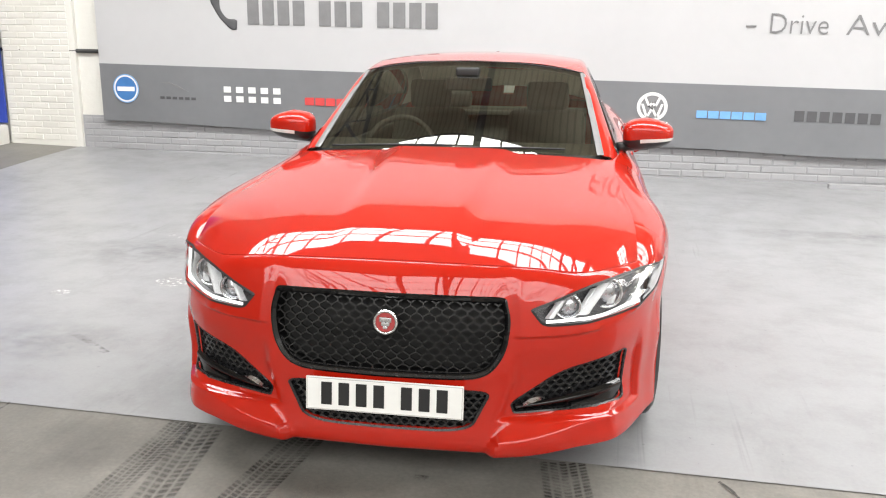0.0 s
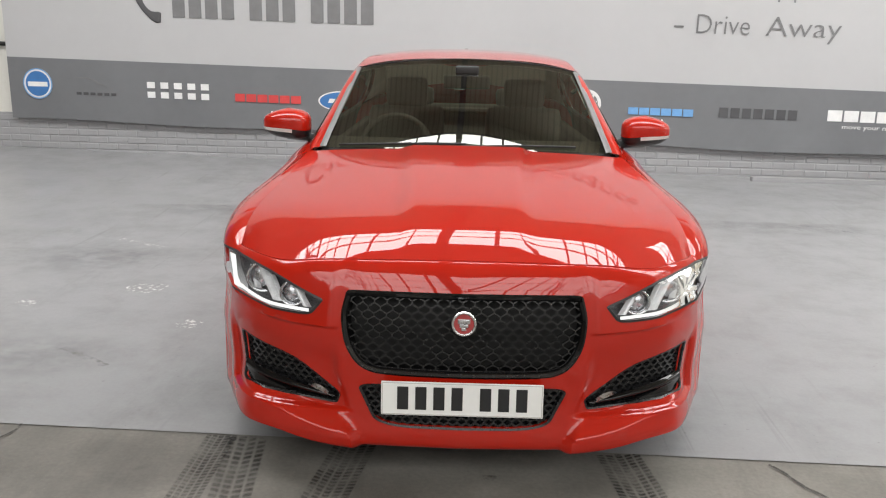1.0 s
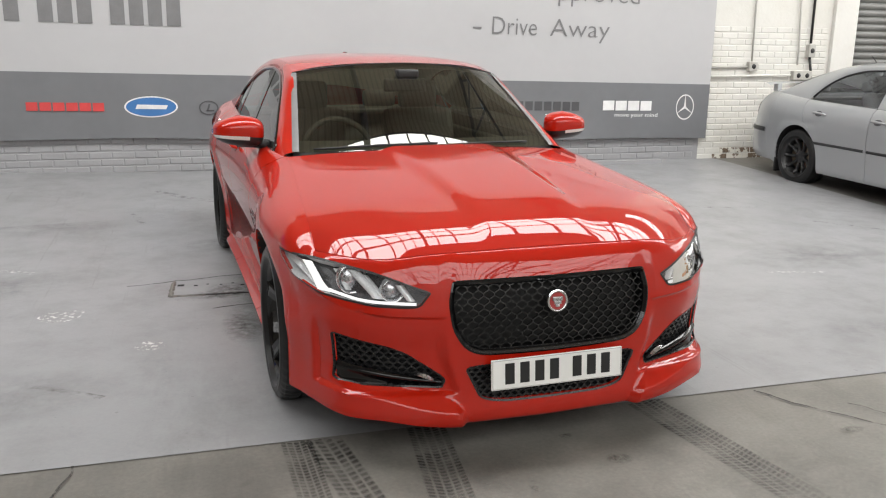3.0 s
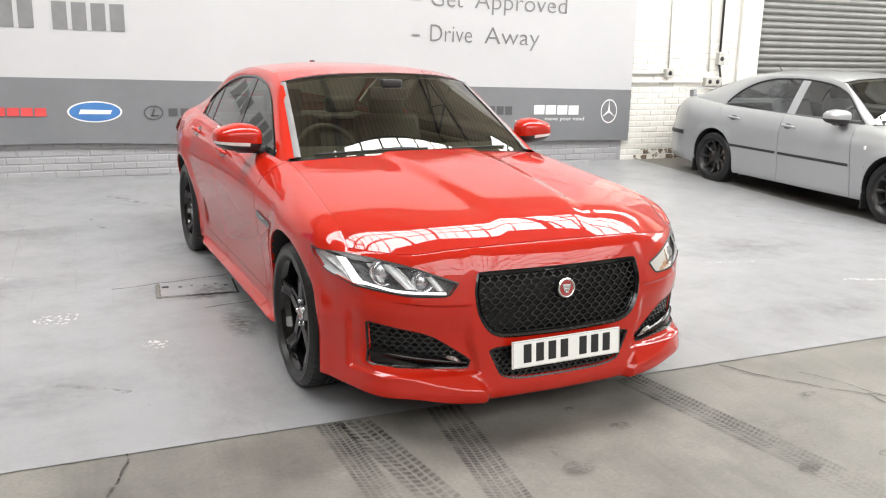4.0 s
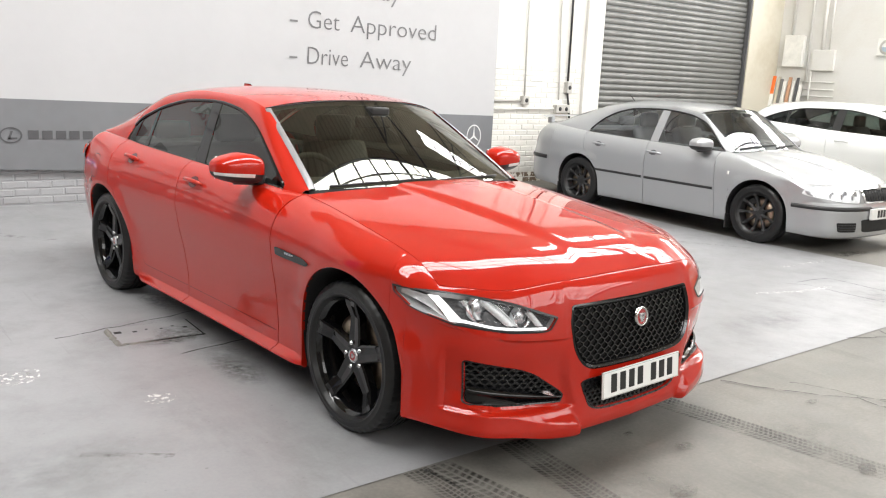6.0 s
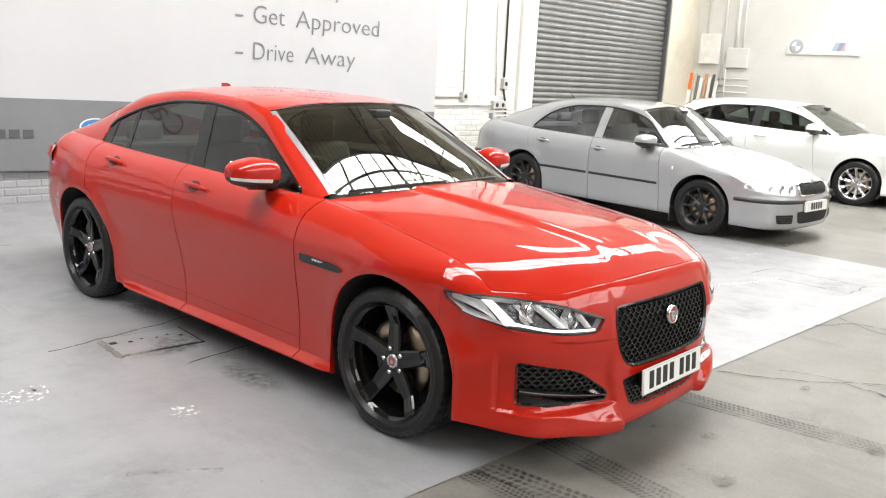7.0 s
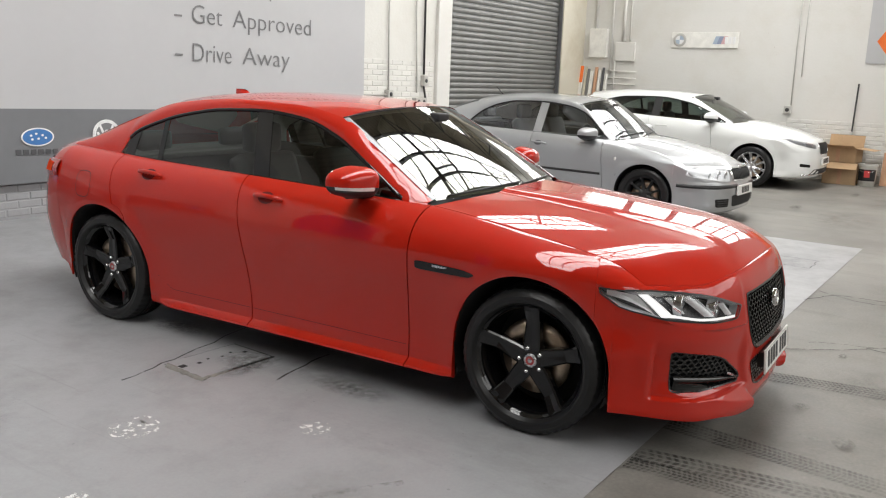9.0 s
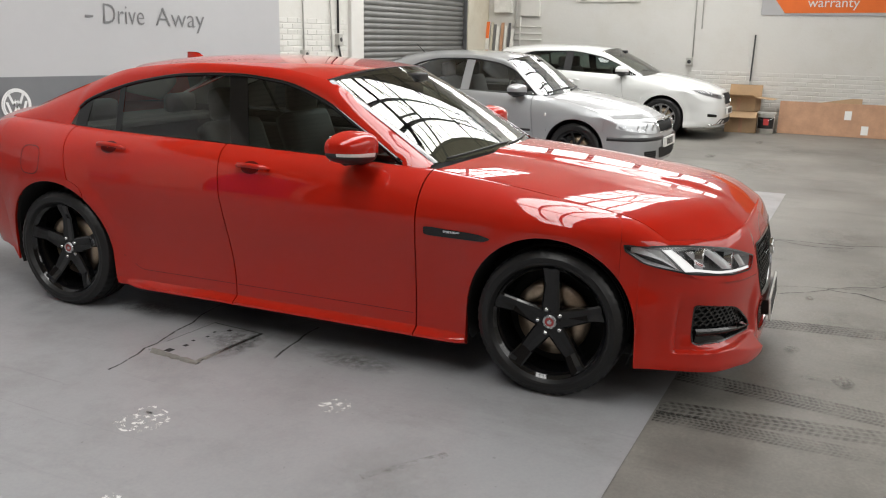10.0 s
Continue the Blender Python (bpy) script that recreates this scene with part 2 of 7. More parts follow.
ORANGE = plain("orange_vinyl", (0.80, 0.17, 0.03), 0.45, vary=0.04)
CARD = plain("cardboard", (0.46, 0.31, 0.18), 0.8, vary=0.12, scale=3, bump=0.1)
CHIPBOARD = plain("chipboard", (0.50, 0.29, 0.18), 0.75, vary=0.16, scale=5, bump=0.15)
CABLE_GREY = plain("conduit_grey", (0.45, 0.44, 0.41), 0.5)
BLACK_PLASTIC = plain("black_plastic", (0.02, 0.02, 0.02), 0.5)
WHITE_PLASTIC = plain("white_plastic", (0.75, 0.74, 0.70), 0.45)
BLUE_VINYL = plain("blue_vinyl", (0.03, 0.06, 0.36), 0.4)

# ---- mesh helpers ----


def curve(*pts):
    """A smooth function through (t, value) pairs that does not overshoot."""
    ts = [p[0] for p in pts]
    vs = [p[1] for p in pts]
    n = len(ts)
    d = [(vs[i + 1] - vs[i]) / (ts[i + 1] - ts[i]) for i in range(n - 1)]
    m = [d[0]] + [0 if d[i - 1] * d[i] <= 0 else 2 * d[i - 1] * d[i] / (d[i - 1] + d[i]) for i in range(1, n - 1)] + [d[-1]]

    def f(t):
        if t <= ts[0]:
            return vs[0]
        if t >= ts[-1]:
            return vs[-1]
        i = max(j for j in range(n - 1) if ts[j] <= t)
        h = ts[i + 1] - ts[i]
        u = (t - ts[i]) / h
        return (vs[i] * (2 * u**3 - 3 * u**2 + 1) + h * m[i] * (u**3 - 2 * u**2 + u) + vs[i + 1] * (3 * u**2 - 2 * u**3) + h * m[i + 1] * (u**3 - u**2))

    return f


def smooth(a, b, t):
    u = min(1, max(0, (t - a) / (b - a)))
    return u * u * (3 - 2 * u)


def part(name, bm, mat, parent=None, label="", shade=True, m=None):
    """Links a bmesh as one mesh object under a thing or a part."""
    me = bpy.data.meshes.new(name)
    bm.to_mesh(me)
    bm.free()
    if shade:
        me.shade_smooth()
    for one in mat if isinstance(mat, (list, tuple)) else [mat]:
        me.materials.append(one)
    ob = new(name, me)
    if parent is not None:
        ob.parent = parent
    if m is not None:
        ob.matrix_local = m
    if label:
        ob["label"] = label
    return ob


def empty(name, m=None):
    ob = new(name)
    ob.empty_display_size = 0.1
    if m is not None:
        ob.matrix_world = m
    return ob


def bm_box(bm, x0, x1, y0, y1, z0, z1, bev=0.0, m=None):
    t = bmesh.new()
    bmesh.ops.create_cube(t, size=1.0, matrix=Matrix.Translation(((x0 + x1) / 2, (y0 + y1) / 2, (z0 + z1) / 2)) @ Matrix.Diagonal((abs(x1 - x0), abs(y1 - y0), abs(z1 - z0), 1)))
    if bev:
        bev = min(bev, 0.45 * min(abs(x1 - x0), abs(y1 - y0), abs(z1 - z0)))
        bmesh.ops.bevel(t, geom=list(t.edges), offset=bev, segments=2, profile=0.6, affect="EDGES")
    if m is not None:
        bmesh.ops.transform(t, matrix=m, verts=t.verts)
    t.verts.index_update()
    vs = [bm.verts.new(v.co) for v in t.verts]
    for f in t.faces:
        bm.faces.new([vs[v.index] for v in f.verts])
    t.free()
    return vs


def box(name, x0, x1, y0, y1, z0, z1, mat, parent=None, bev=0.004, label="", m=None):
    bm = bmesh.new()
    bm_box(bm, x0, x1, y0, y1, z0, z1, bev)
    ob = part(name, bm, mat, parent, label, shade=False)
    if m is not None:
        ob.matrix_world = m
    return ob


def bm_tube(bm, pts, r, seg=8, closed=False, cap=True):
    """A round bar along points; r may be a list."""
    pts = [Vector(p) for p in pts]
    n = len(pts)
    rings = []
    for i, p in enumerate(pts):
        a = pts[i - 1] if i > 0 or closed else p
        b = pts[(i + 1) % n] if i < n - 1 or closed else p
        d = (b - a).normalized()
        up = Vector((0, 0, 1)) if abs(d.z) < 0.9 else Vector((1, 0, 0))
        s = d.cross(up).normalized()
        u = s.cross(d)
        rr = r[i] if isinstance(r, (list, tuple)) else r
        rings.append([bm.verts.new(p + rr * (math.cos(2 * math.pi * k / seg) * s + math.sin(2 * math.pi * k / seg) * u)) for k in range(seg)])
    for i in range(n if closed else n - 1):
        A, B = rings[i], rings[(i + 1) % n]
        for k in range(seg):
            bm.faces.new((A[k], A[(k + 1) % seg], B[(k + 1) % seg], B[k]))
    if cap and not closed:
        bm.faces.new(rings[0][::-1])
        bm.faces.new(rings[-1])


def bm_lathe(bm, prof, seg=48, axis="X", m=None):
    """Turns a profile of (radius, along) round an axis."""
    rings = []
    for r, h in prof:
        ring = []
        for k in range(seg):
            a = 2 * math.pi * k / seg
            c, s = r * math.cos(a), r * math.sin(a)
            p = Vector((h, c, s)) if axis == "X" else (Vector((c, h, s)) if axis == "Y" else Vector((c, s, h)))
            ring.append(bm.verts.new(m @ p if m is not None else p))
        rings.append(ring)
    for A, B in zip(rings, rings[1:]):
        for k in range(seg):
            bm.faces.new((A[k], A[(k + 1) % seg], B[(k + 1) % seg], B[k]))
    return rings


def bm_grid(bm, P, nu, nv, us=None, vs=None, flip=False):
    """A sheet of quads from a function P(u, v), u and v from 0 to 1."""
    us = us or [i / nu for i in range(nu + 1)]
    vs = vs or [j / nv for j in range(nv + 1)]
    g = [[bm.verts.new(P(u, v)) for v in vs] for u in us]
    for i in range(len(us) - 1):
        for j in range(len(vs) - 1):
            q = (g[i][j], g[i + 1][j], g[i + 1][j + 1], g[i][j + 1])
            bm.faces.new(q[::-1] if flip else q)
    return g

# ---- the hall ----
NORTH_Y, EAST_X, WEST_X, SOUTH_Y = 9.30, 11.4, -9.5, -9.0
EAVES, RIDGE = 5.2, 7.0


def floor_z(x, y):
    """The slab falls away from the back wall."""
    return (0.11 + 0.022 * max(0.0, -x - 1.0)) * smooth(5.6, 9.8, y)


def sheet(name, x0, x1, y0, y1, lift, mat, nx, ny, thick=0.0):
    bm = bmesh.new()
    bm_grid(bm, lambda u, v: (x0 + (x1 - x0) * u, y0 + (y1 - y0) * v, floor_z(x0 + (x1 - x0) * u, y0 + (y1 - y0) * v) + lift), nx, ny)
    return part(name, bm, mat)


tagged(sheet("floor", WEST_X - 0.3, EAST_X + 0.3, SOUTH_Y - 0.3, NORTH_Y + 0.6, 0.0, FLOOR_MAT, 60, 60), "bare worn concrete floor with tyre marks and cracks", "floor", kind="structure")
tagged(sheet("floor_paint", -6.25, 4.6, 2.9, NORTH_Y, 0.004, PAINTED, 60, 40), "pale grey painted bay on the concrete floor", "floor", kind="structure")


def wall(name, x0, x1, y0, y1, z0, z1, mat, label):
    return tagged(box(name, x0, x1, y0, y1, z0, z1, mat, bev=0.0), label, "wall", kind="structure")


SH0, SH1, SHZ = 6.53, 10.42, 4.0
wall("wall_north", WEST_X - 0.3, SH0, NORTH_Y, NORTH_Y + 0.35, -0.1, EAVES, BRICK_WHITE, "old brick wall painted white with a grey plinth")
wall("wall_north_lintel", SH0, SH1, NORTH_Y, NORTH_Y + 0.35, SHZ, EAVES, BRICK_WHITE, "white painted wall over the roller shutter")
wall("wall_north_jamb", SH1, EAST_X, NORTH_Y, NORTH_Y + 0.35, -0.1, EAVES, DIRTY_PLASTER, "stained painted jamb beside the roller shutter")
wall("wall_east", EAST_X, EAST_X + 0.35, SOUTH_Y, NORTH_Y + 0.35, -0.1, 3.3, PLASTER, "white painted brick side wall with stains")
wall("wall_east_head", EAST_X, EAST_X + 0.35, SOUTH_Y, NORTH_Y + 0.35, 4.85, EAVES, PLASTER, "white painted wall over the high windows")
wall("wall_east_pier", EAST_X, EAST_X + 0.35, SOUTH_Y, 2.6, 3.3, 4.85, PLASTER, "white painted pier beside the high windows")
wall("wall_east_corner", EAST_X, EAST_X + 0.35, 8.6, NORTH_Y + 0.35, 3.3, 4.85, PLASTER, "white painted pier beside the high windows")
high = tagged(empty("window_high", pose(EAST_X + 0.17, 5.6, 3.3)), "row of high windows with steel bars", "window", kind="structure")
for k in range(6):
    for zz in (0.0, 0.8):
        bm = bmesh.new()
        bm_box(bm, -0.025, 0.025, -3.0 + k, -2.0 + k, zz - 0.03, zz + 0.03)
        part("rail", bm, STEEL_DARK, high, shade=False)
    bm = bmesh.new()
    bm_box(bm, -0.03, 0.03, -3.0 + k - 0.07, -3.0 + k + 0.07, 0, 1.55)
    part("mullion", bm, STEEL_DARK, high, shade=False)
bm = bmesh.new()
bm.faces.new([bm.verts.new((EAST_X + 0.5, y, z)) for y, z in ((2.4, 3.1), (8.8, 3.1), (8.8, 5.1), (2.4, 5.1))])
tagged(part("backdrop_sky", bm, SKY_SIDE, shade=False), "bright overcast sky outside the high windows", "sky", kind="structure")
wall("wall_west", WEST_X - 0.35, WEST_X, SOUTH_Y, NORTH_Y + 0.35, -0.1, EAVES, BARE_BRICK, "bare brown brick side wall")
# Out of view; its pale tone is chosen as a reflector for the car fronts.
wall("wall_south", WEST_X - 0.35, EAST_X + 0.35, SOUTH_Y - 0.35, SOUTH_Y, -0.1, EAVES, BOUNCE_WALL, "unseen brick end wall, made pale to bounce light onto the car fronts")

# pitched roof bays: the south slope of each is glazed below the ridge; the second is unseen, its glow added
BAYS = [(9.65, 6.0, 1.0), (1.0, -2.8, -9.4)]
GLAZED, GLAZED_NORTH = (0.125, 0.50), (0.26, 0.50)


def slope(name, ya, za, yb, zb, mat, label, x0=WEST_X - 0.35, x1=EAST_X + 0.35):
    bm = bmesh.new()
    n = Vector((0, -(zb - za), yb - ya)).normalized() * 0.08
    if n.z < 0:
        n = -n
    vs = [bm.verts.new(p) for p in ((x0, ya, za), (x1, ya, za), (x1, yb, zb), (x0, yb, zb))]
    ws = [bm.verts.new(v.co + n) for v in vs]
    bm.faces.new(vs)
    bm.faces.new(ws[::-1])
    for i in range(4):
        bm.faces.new((vs[i], ws[i], ws[(i + 1) % 4], vs[(i + 1) % 4]))
    bmesh.ops.recalc_face_normals(bm, faces=bm.faces)
    return tagged(part(name, bm, mat, shade=False), label, "ceiling", kind="structure")


def lerp(a, b, t):
    return a + (b - a) * t


def roof_side(y_ridge, y_eaves, glazed, glow_mat, x0=WEST_X, x1=EAST_X):
    """One slope: boarded at ridge and eaves, with a band of glazing between."""
    def at(t):
        return lerp(y_ridge, y_eaves, t), lerp(RIDGE, EAVES, t)
    (ya, za), (yb, zb) = at(glazed[0]), at(glazed[1])
    sg = 1 if y_eaves < y_ridge else -1
    slope("ceiling_ridge", y_ridge, RIDGE, ya, za, ROOF_SHEET, "dark boarded roof slope")
    slope("ceiling_eaves", yb, zb, y_eaves, EAVES, ROOF_SHEET, "dark boarded roof slope")
    if x0 > WEST_X:
        slope("ceiling_boards", ya, za, yb, zb, ROOF_SHEET, "dark boarded roof slope", x1=x0)
    if x1 < EAST_X:
        slope("ceiling_boards", ya, za, yb, zb, ROOF_SHEET, "dark boarded roof slope", x0=x1)
    bm = bmesh.new()
    x = x0
    while x < x1 + 0.3:
        bm_tube(bm, [(x, ya, za + 0.02), (x, yb, zb + 0.02)], 0.032, 4)
        x += 0.6
    for t in (0.0, 0.33, 0.67, 1.0):
        y, z = at(lerp(*glazed, t))
        bm_tube(bm, [(x0, y, z - 0.03), (x1, y, z - 0.03)], 0.045, 4)
    tagged(part("ceiling_glazing_bars", bm, STEEL_DARK, shade=False), "dark steel glazing bars of the roof light", "roof light", kind="structure")
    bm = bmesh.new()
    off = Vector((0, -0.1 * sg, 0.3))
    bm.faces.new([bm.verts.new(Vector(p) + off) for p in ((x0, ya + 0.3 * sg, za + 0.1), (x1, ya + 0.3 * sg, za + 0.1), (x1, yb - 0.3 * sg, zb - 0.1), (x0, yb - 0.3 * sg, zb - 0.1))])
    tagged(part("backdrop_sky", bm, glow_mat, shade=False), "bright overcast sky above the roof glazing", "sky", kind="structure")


for yn, yr, ys in BAYS:
    if yr > 0:
        roof_side(yr, ys, GLAZED, SKY_SHEET, x0=-8.0)
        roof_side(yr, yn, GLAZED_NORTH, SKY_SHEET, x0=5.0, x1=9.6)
    else:
        # Unseen bay: this glazing is added to brighten the car fronts.
        roof_side(yr, ys, (0.06, 0.94), SKY_FILL)
        slope("ceiling_boards", yr, RIDGE, yn, EAVES, ROOF_SHEET, "dark boarded roof slope")
    for gx, gm in ((WEST_X - 0.35, BARE_BRICK), (EAST_X, PLASTER)):
        bm = bmesh.new()
        A = [bm.verts.new((gx, y, z)) for y, z in ((yn, EAVES), (yr, RIDGE), (ys, EAVES))]
        C = [bm.verts.new((gx + 0.35, y, z)) for y, z in ((yn, EAVES), (yr, RIDGE), (ys, EAVES))]
        bm.faces.new(A)
        bm.faces.new(C[::-1])
        for i in range(3):
            bm.faces.new((A[i], C[i], C[(i + 1) % 3], A[(i + 1) % 3]))
        bmesh.ops.recalc_face_normals(bm, faces=bm.faces)
        tagged(part("wall_gable", bm, gm, shade=False), "plain gable over the end wall", "wall", kind="structure")
    for k in range(6):
        x = -8.0 + 3.6 * k
        bm = bmesh.new()
        bm_tube(bm, [(x, yn, EAVES), (x, yr, RIDGE - 0.1), (x, ys, EAVES)], 0.06, 4)
        bm_tube(bm, [(x, yn, EAVES), (x, ys, EAVES)], 0.05, 4)
        for t in (0.33, 0.66):
            for ye in (yn, ys):
                bm_tube(bm, [(x, lerp(ye, yr, t), EAVES), (x, lerp(ye, yr, t), lerp(EAVES, RIDGE, t) - 0.1)], 0.03, 4)
                bm_tube(bm, [(x, lerp(ye, yr, t), EAVES), (x, lerp(ye, yr, t + 0.33), lerp(EAVES, RIDGE, t + 0.33) - 0.1)], 0.03, 4)
        tagged(part("ceiling_truss", bm, STEEL_DARK, shade=False), "dark painted steel roof truss", "roof truss", kind="structure")

# roller shutter: each slat is a curved lath
shutter = tagged(empty("door_shutter", pose((SH0 + SH1) / 2, NORTH_Y + 0.12, 0.1)), "grey steel roller shutter, closed", "roller shutter", kind="structure")


def lath():
    bm = bmesh.new()
    w = (SH1 - SH0) / 2 + 0.02
    prof = [(0.0, 0.0), (-0.012, 0.012), (-0.022, 0.035), (-0.022, 0.055), (-0.012, 0.078), (0.0, 0.088)]
    A = [bm.verts.new((-w, y, z)) for y, z in prof]
    B = [bm.verts.new((w, y, z)) for y, z in prof]
    for i in range(len(prof) - 1):
        bm.faces.new((A[i], B[i], B[i + 1], A[i + 1]))
    return bm


first = part("slat", lath(), STEEL_GREY, shutter)
for k in range(1, 44):
    ob = first.copy()
    scene.collection.objects.link(ob)
    ob.location.z = k * 0.09
for sx, nm in ((SH0, "guide"), (SH1, "guide")):
    bm = bmesh.new()
    c = sx - (SH0 + SH1) / 2
    bm_box(bm, c - 0.035, c + 0.035, -0.10, -0.03, -0.1, SHZ - 0.1, 0.004)
    part(nm, bm, STEEL_DARK if sx == SH1 else WHITE_PLASTIC, shutter, shade=False)

# ---- cars ----


class Body:
    """The skin of a car. x across, y from the front axle backwards, z up. s runs round the plan from the middle of the nose to the middle of the tail."""

    def __init__(self, spec):
        self.c = spec
        spec.setdefault("arch_y", (0.0, spec["base"]))
        o = spec["outline"]
        run = [0.0]
        for (_, xa, ya), (_, xb, yb) in zip(o, o[1:]):
            run.append(run[-1] + math.hypot(xb - xa, yb - ya))
        o = [(r / run[-1], x, y) for r, (_, x, y) in zip(run, o)]
        self.X = curve(*[(s, x) for s, x, y in o])
        self.Y = curve(*[(s, y) for s, x, y in o])
        self.h = curve(*spec["hood_rise"])
        self.zc = curve(*spec["hood_mid"])
        self.bx, self.bz = curve(*spec["belt_x"]), curve(*spec["belt_z"])
        self.ux, self.uz = curve(*spec["rail_x"]), curve(*spec["rail_z"])
        self.roofz = curve(*spec["roof_mid"])
        self.arc = curve(*spec["dlo_top"])
        self.front, self.side, self.rear = curve(*spec["front_in"]), curve(*spec["side_in"]), curve(*spec["rear_in"])
        self.s_f = self.s_of(spec["hood_y"][0] - 0.03)
        self.s_h = self.s_of(spec["hood_y"][1])
        self.s_d = self.s_of(spec["deck_y"])
        self.cache = {}

    def s_of(self, y):
        a, b = 0.0, 1.0
        for _ in range(40):
            m = (a + b) / 2
            a, b = (m, b) if self.Y(m) < y else (a, m)
        return a

    def edge(self, w):
        c = self.c
        hx = c["hood_x"]
        if isinstance(hx, tuple):
            hx = lerp(hx[0], hx[1], smooth(0.0, 1.0, w))
        return hx, lerp(c["hood_y"][0], c["hood_y"][1], w), lerp(c["hood_z"][0], c["hood_z"][1], self.h(w))

    def hood(self, k, w):
        c = self.c
        ex, ey, ez = self.edge(w)
        a = abs(k)
        dy = lerp(c["hood_bow"][0], c["hood_bow"][1], w)
        p = lerp(c.get("bow_power", 2.6), 2.0, w)
        z = ez + (self.zc(w) - ez) * (1 - a**2.3)
        x = k * ex
        cr = lerp(c["crease"][0], c["crease"][1], w)
        up = c["crease"][2] * smooth(0.0, 0.3, w)
        z += up * (1 - smooth(cr - 0.035, cr + 0.045, abs(x)))
        z -= c.get("dip", 0.0) * math.exp(-(((a - 0.78) / 0.15) ** 2)) * (1 - smooth(0.0, 0.3, w))
        return Vector((x, ey - dy * (1 - a**p), z))

    def top_edge(self, s):
        c = self.c
        if s <= self.s_f:
            return self.hood(min(1, self.X(s) / self.X(self.s_f)), 0)
        y = self.Y(s)
        if s <= self.s_h:
            return self.hood(1, (s - self.s_f) / (self.s_h - self.s_f))
        if s <= self.s_d:
            return Vector((self.bx(y), y, self.bz(y)))
        k = self.X(s) / self.X(self.s_d)
        return self.deck(k, 1)

    def deck(self, k, w):
        """Boot lid between the rear window and the tail."""
        c = self.c
        a = abs(k)
        f = self.backlight(k, 0)
        xd, zd = self.bx(c["deck_y"]), self.bz(c["deck_y"])
        r = Vector((k * xd, c["deck_y"] + c["deck_len"] * (1 - a**3), zd + c["deck_up"] * (1 - a * a)))
        return f.lerp(r, w)

    def zlow(self, s):
        c = self.c
        y = self.Y(s)
        z = lerp(c["low"][0], c["low"][1], smooth(-0.8, -0.4, y)) + (c["low"][2] - c["low"][1]) * smooth(c["base"] + 0.3, c["base"] + 0.48, y)
        z += c.get("chin", 0.0) * smooth(-0.87, -0.77, y) * (1 - smooth(-0.2, 0.1, y))
        for yc in c["arch_y"]:
            d = abs(y - yc)
            if d < c["arch_r"]:
                z = max(z, c["arch_z"] + math.sqrt(c["arch_r"] ** 2 - d * d))
        return z

    def zsh(self, s):
        y = self.Y(s)
        c = self.c
        return lerp(c["shoulder"][0], c["shoulder"][1], smooth(-0.75, -0.3, y)) + (c["shoulder"][2] - c["shoulder"][1]) * smooth(c["base"] + 0.3, c["base"] + 0.8, y)

    def base(self, s, z):
        e = 0.002
        x, y = self.X(s), self.Y(s)
        d = Vector((self.X(min(1, s + e)) - self.X(max(0, s - e)), self.Y(min(1, s + e)) - self.Y(max(0, s - e)), 0))
        if s < e or s > 1 - e:
            d = Vector((1, 0, 0)) if s < 0.5 else Vector((-1, 0, 0))
        d.normalize()
        n = Vector((-d.y, d.x, 0))
        wf = 1 - smooth(-0.72, -0.4, y)
        wr = smooth(self.c["base"] + 0.42, self.c["base"] + 0.8, y)
        wi = lerp(lerp(1 - smooth(-0.25, 0.1, y), wf, 0.15), wf, smooth(0.45, 0.7, z)) if "fang" in self.c else wf
        ins = self.front(z) * wi + self.rear(z) * wr + self.side(z) * (1 - wi - wr)
        for yc in self.c["arch_y"]:
            r = math.hypot(y - yc, z - self.c["arch_z"])
            ins -= self.c["flare"] * (1 - smooth(self.c["arch_r"], self.c["arch_r"] + 0.12, r)) * (1 - wf)
        if "skirt" in self.c:
            z0, z1, amt = self.c["skirt"]
            ra = self.c["arch_r"]
            ins -= amt * (1 - smooth(z0, z1, z)) * smooth(ra - 0.06, ra + 0.05, y) * (1 - smooth(self.c["base"] - ra - 0.2, self.c["base"] - ra - 0.02, y))
        if "recess" in self.c:
            # pocket round the side intake
            ins += self.c["recess"] * smooth(0.262, 0.276, z) * (1 - smooth(0.42, 0.535, z)) * smooth(0.40, 0.44, x + 0.35 * max(0.0, 0.40 - z)) * (1 - smooth(-0.578, -0.564, y))
        if "fang" in self.c:
            # corner blades: a ledge that rises outwards, with a crisp edge and a step at its inner end
            amt = self.c["fang"]
            zt = 0.208 + 0.080 * smooth(0.36, 0.82, x)
            up = 0.0 if z < zt else min(1.0, (z - zt) / 0.050)
            xi = 0.325 + 0.6 * max(0.0, z - 0.18)
            ins -= amt * (1 - up) * wf * smooth(xi, xi + 0.028, x) * (1 - smooth(0.70, 0.87, x))
        if "lips" in self.c:
            # fold below the lamp: soft above, sharp below
            amt = self.c["lips"]
            zr = 0.556 + 0.062 * smooth(0.50, 0.90, x) ** 2
            d = (z - zr) / (0.022 if z > zr else 0.007)
            ins -= amt * math.exp(-d * d) * wf * smooth(0.40, 0.44, x) * (1 - smooth(0.80, 0.88, x))
        return Vector((x, y, z)) + n * ins, n

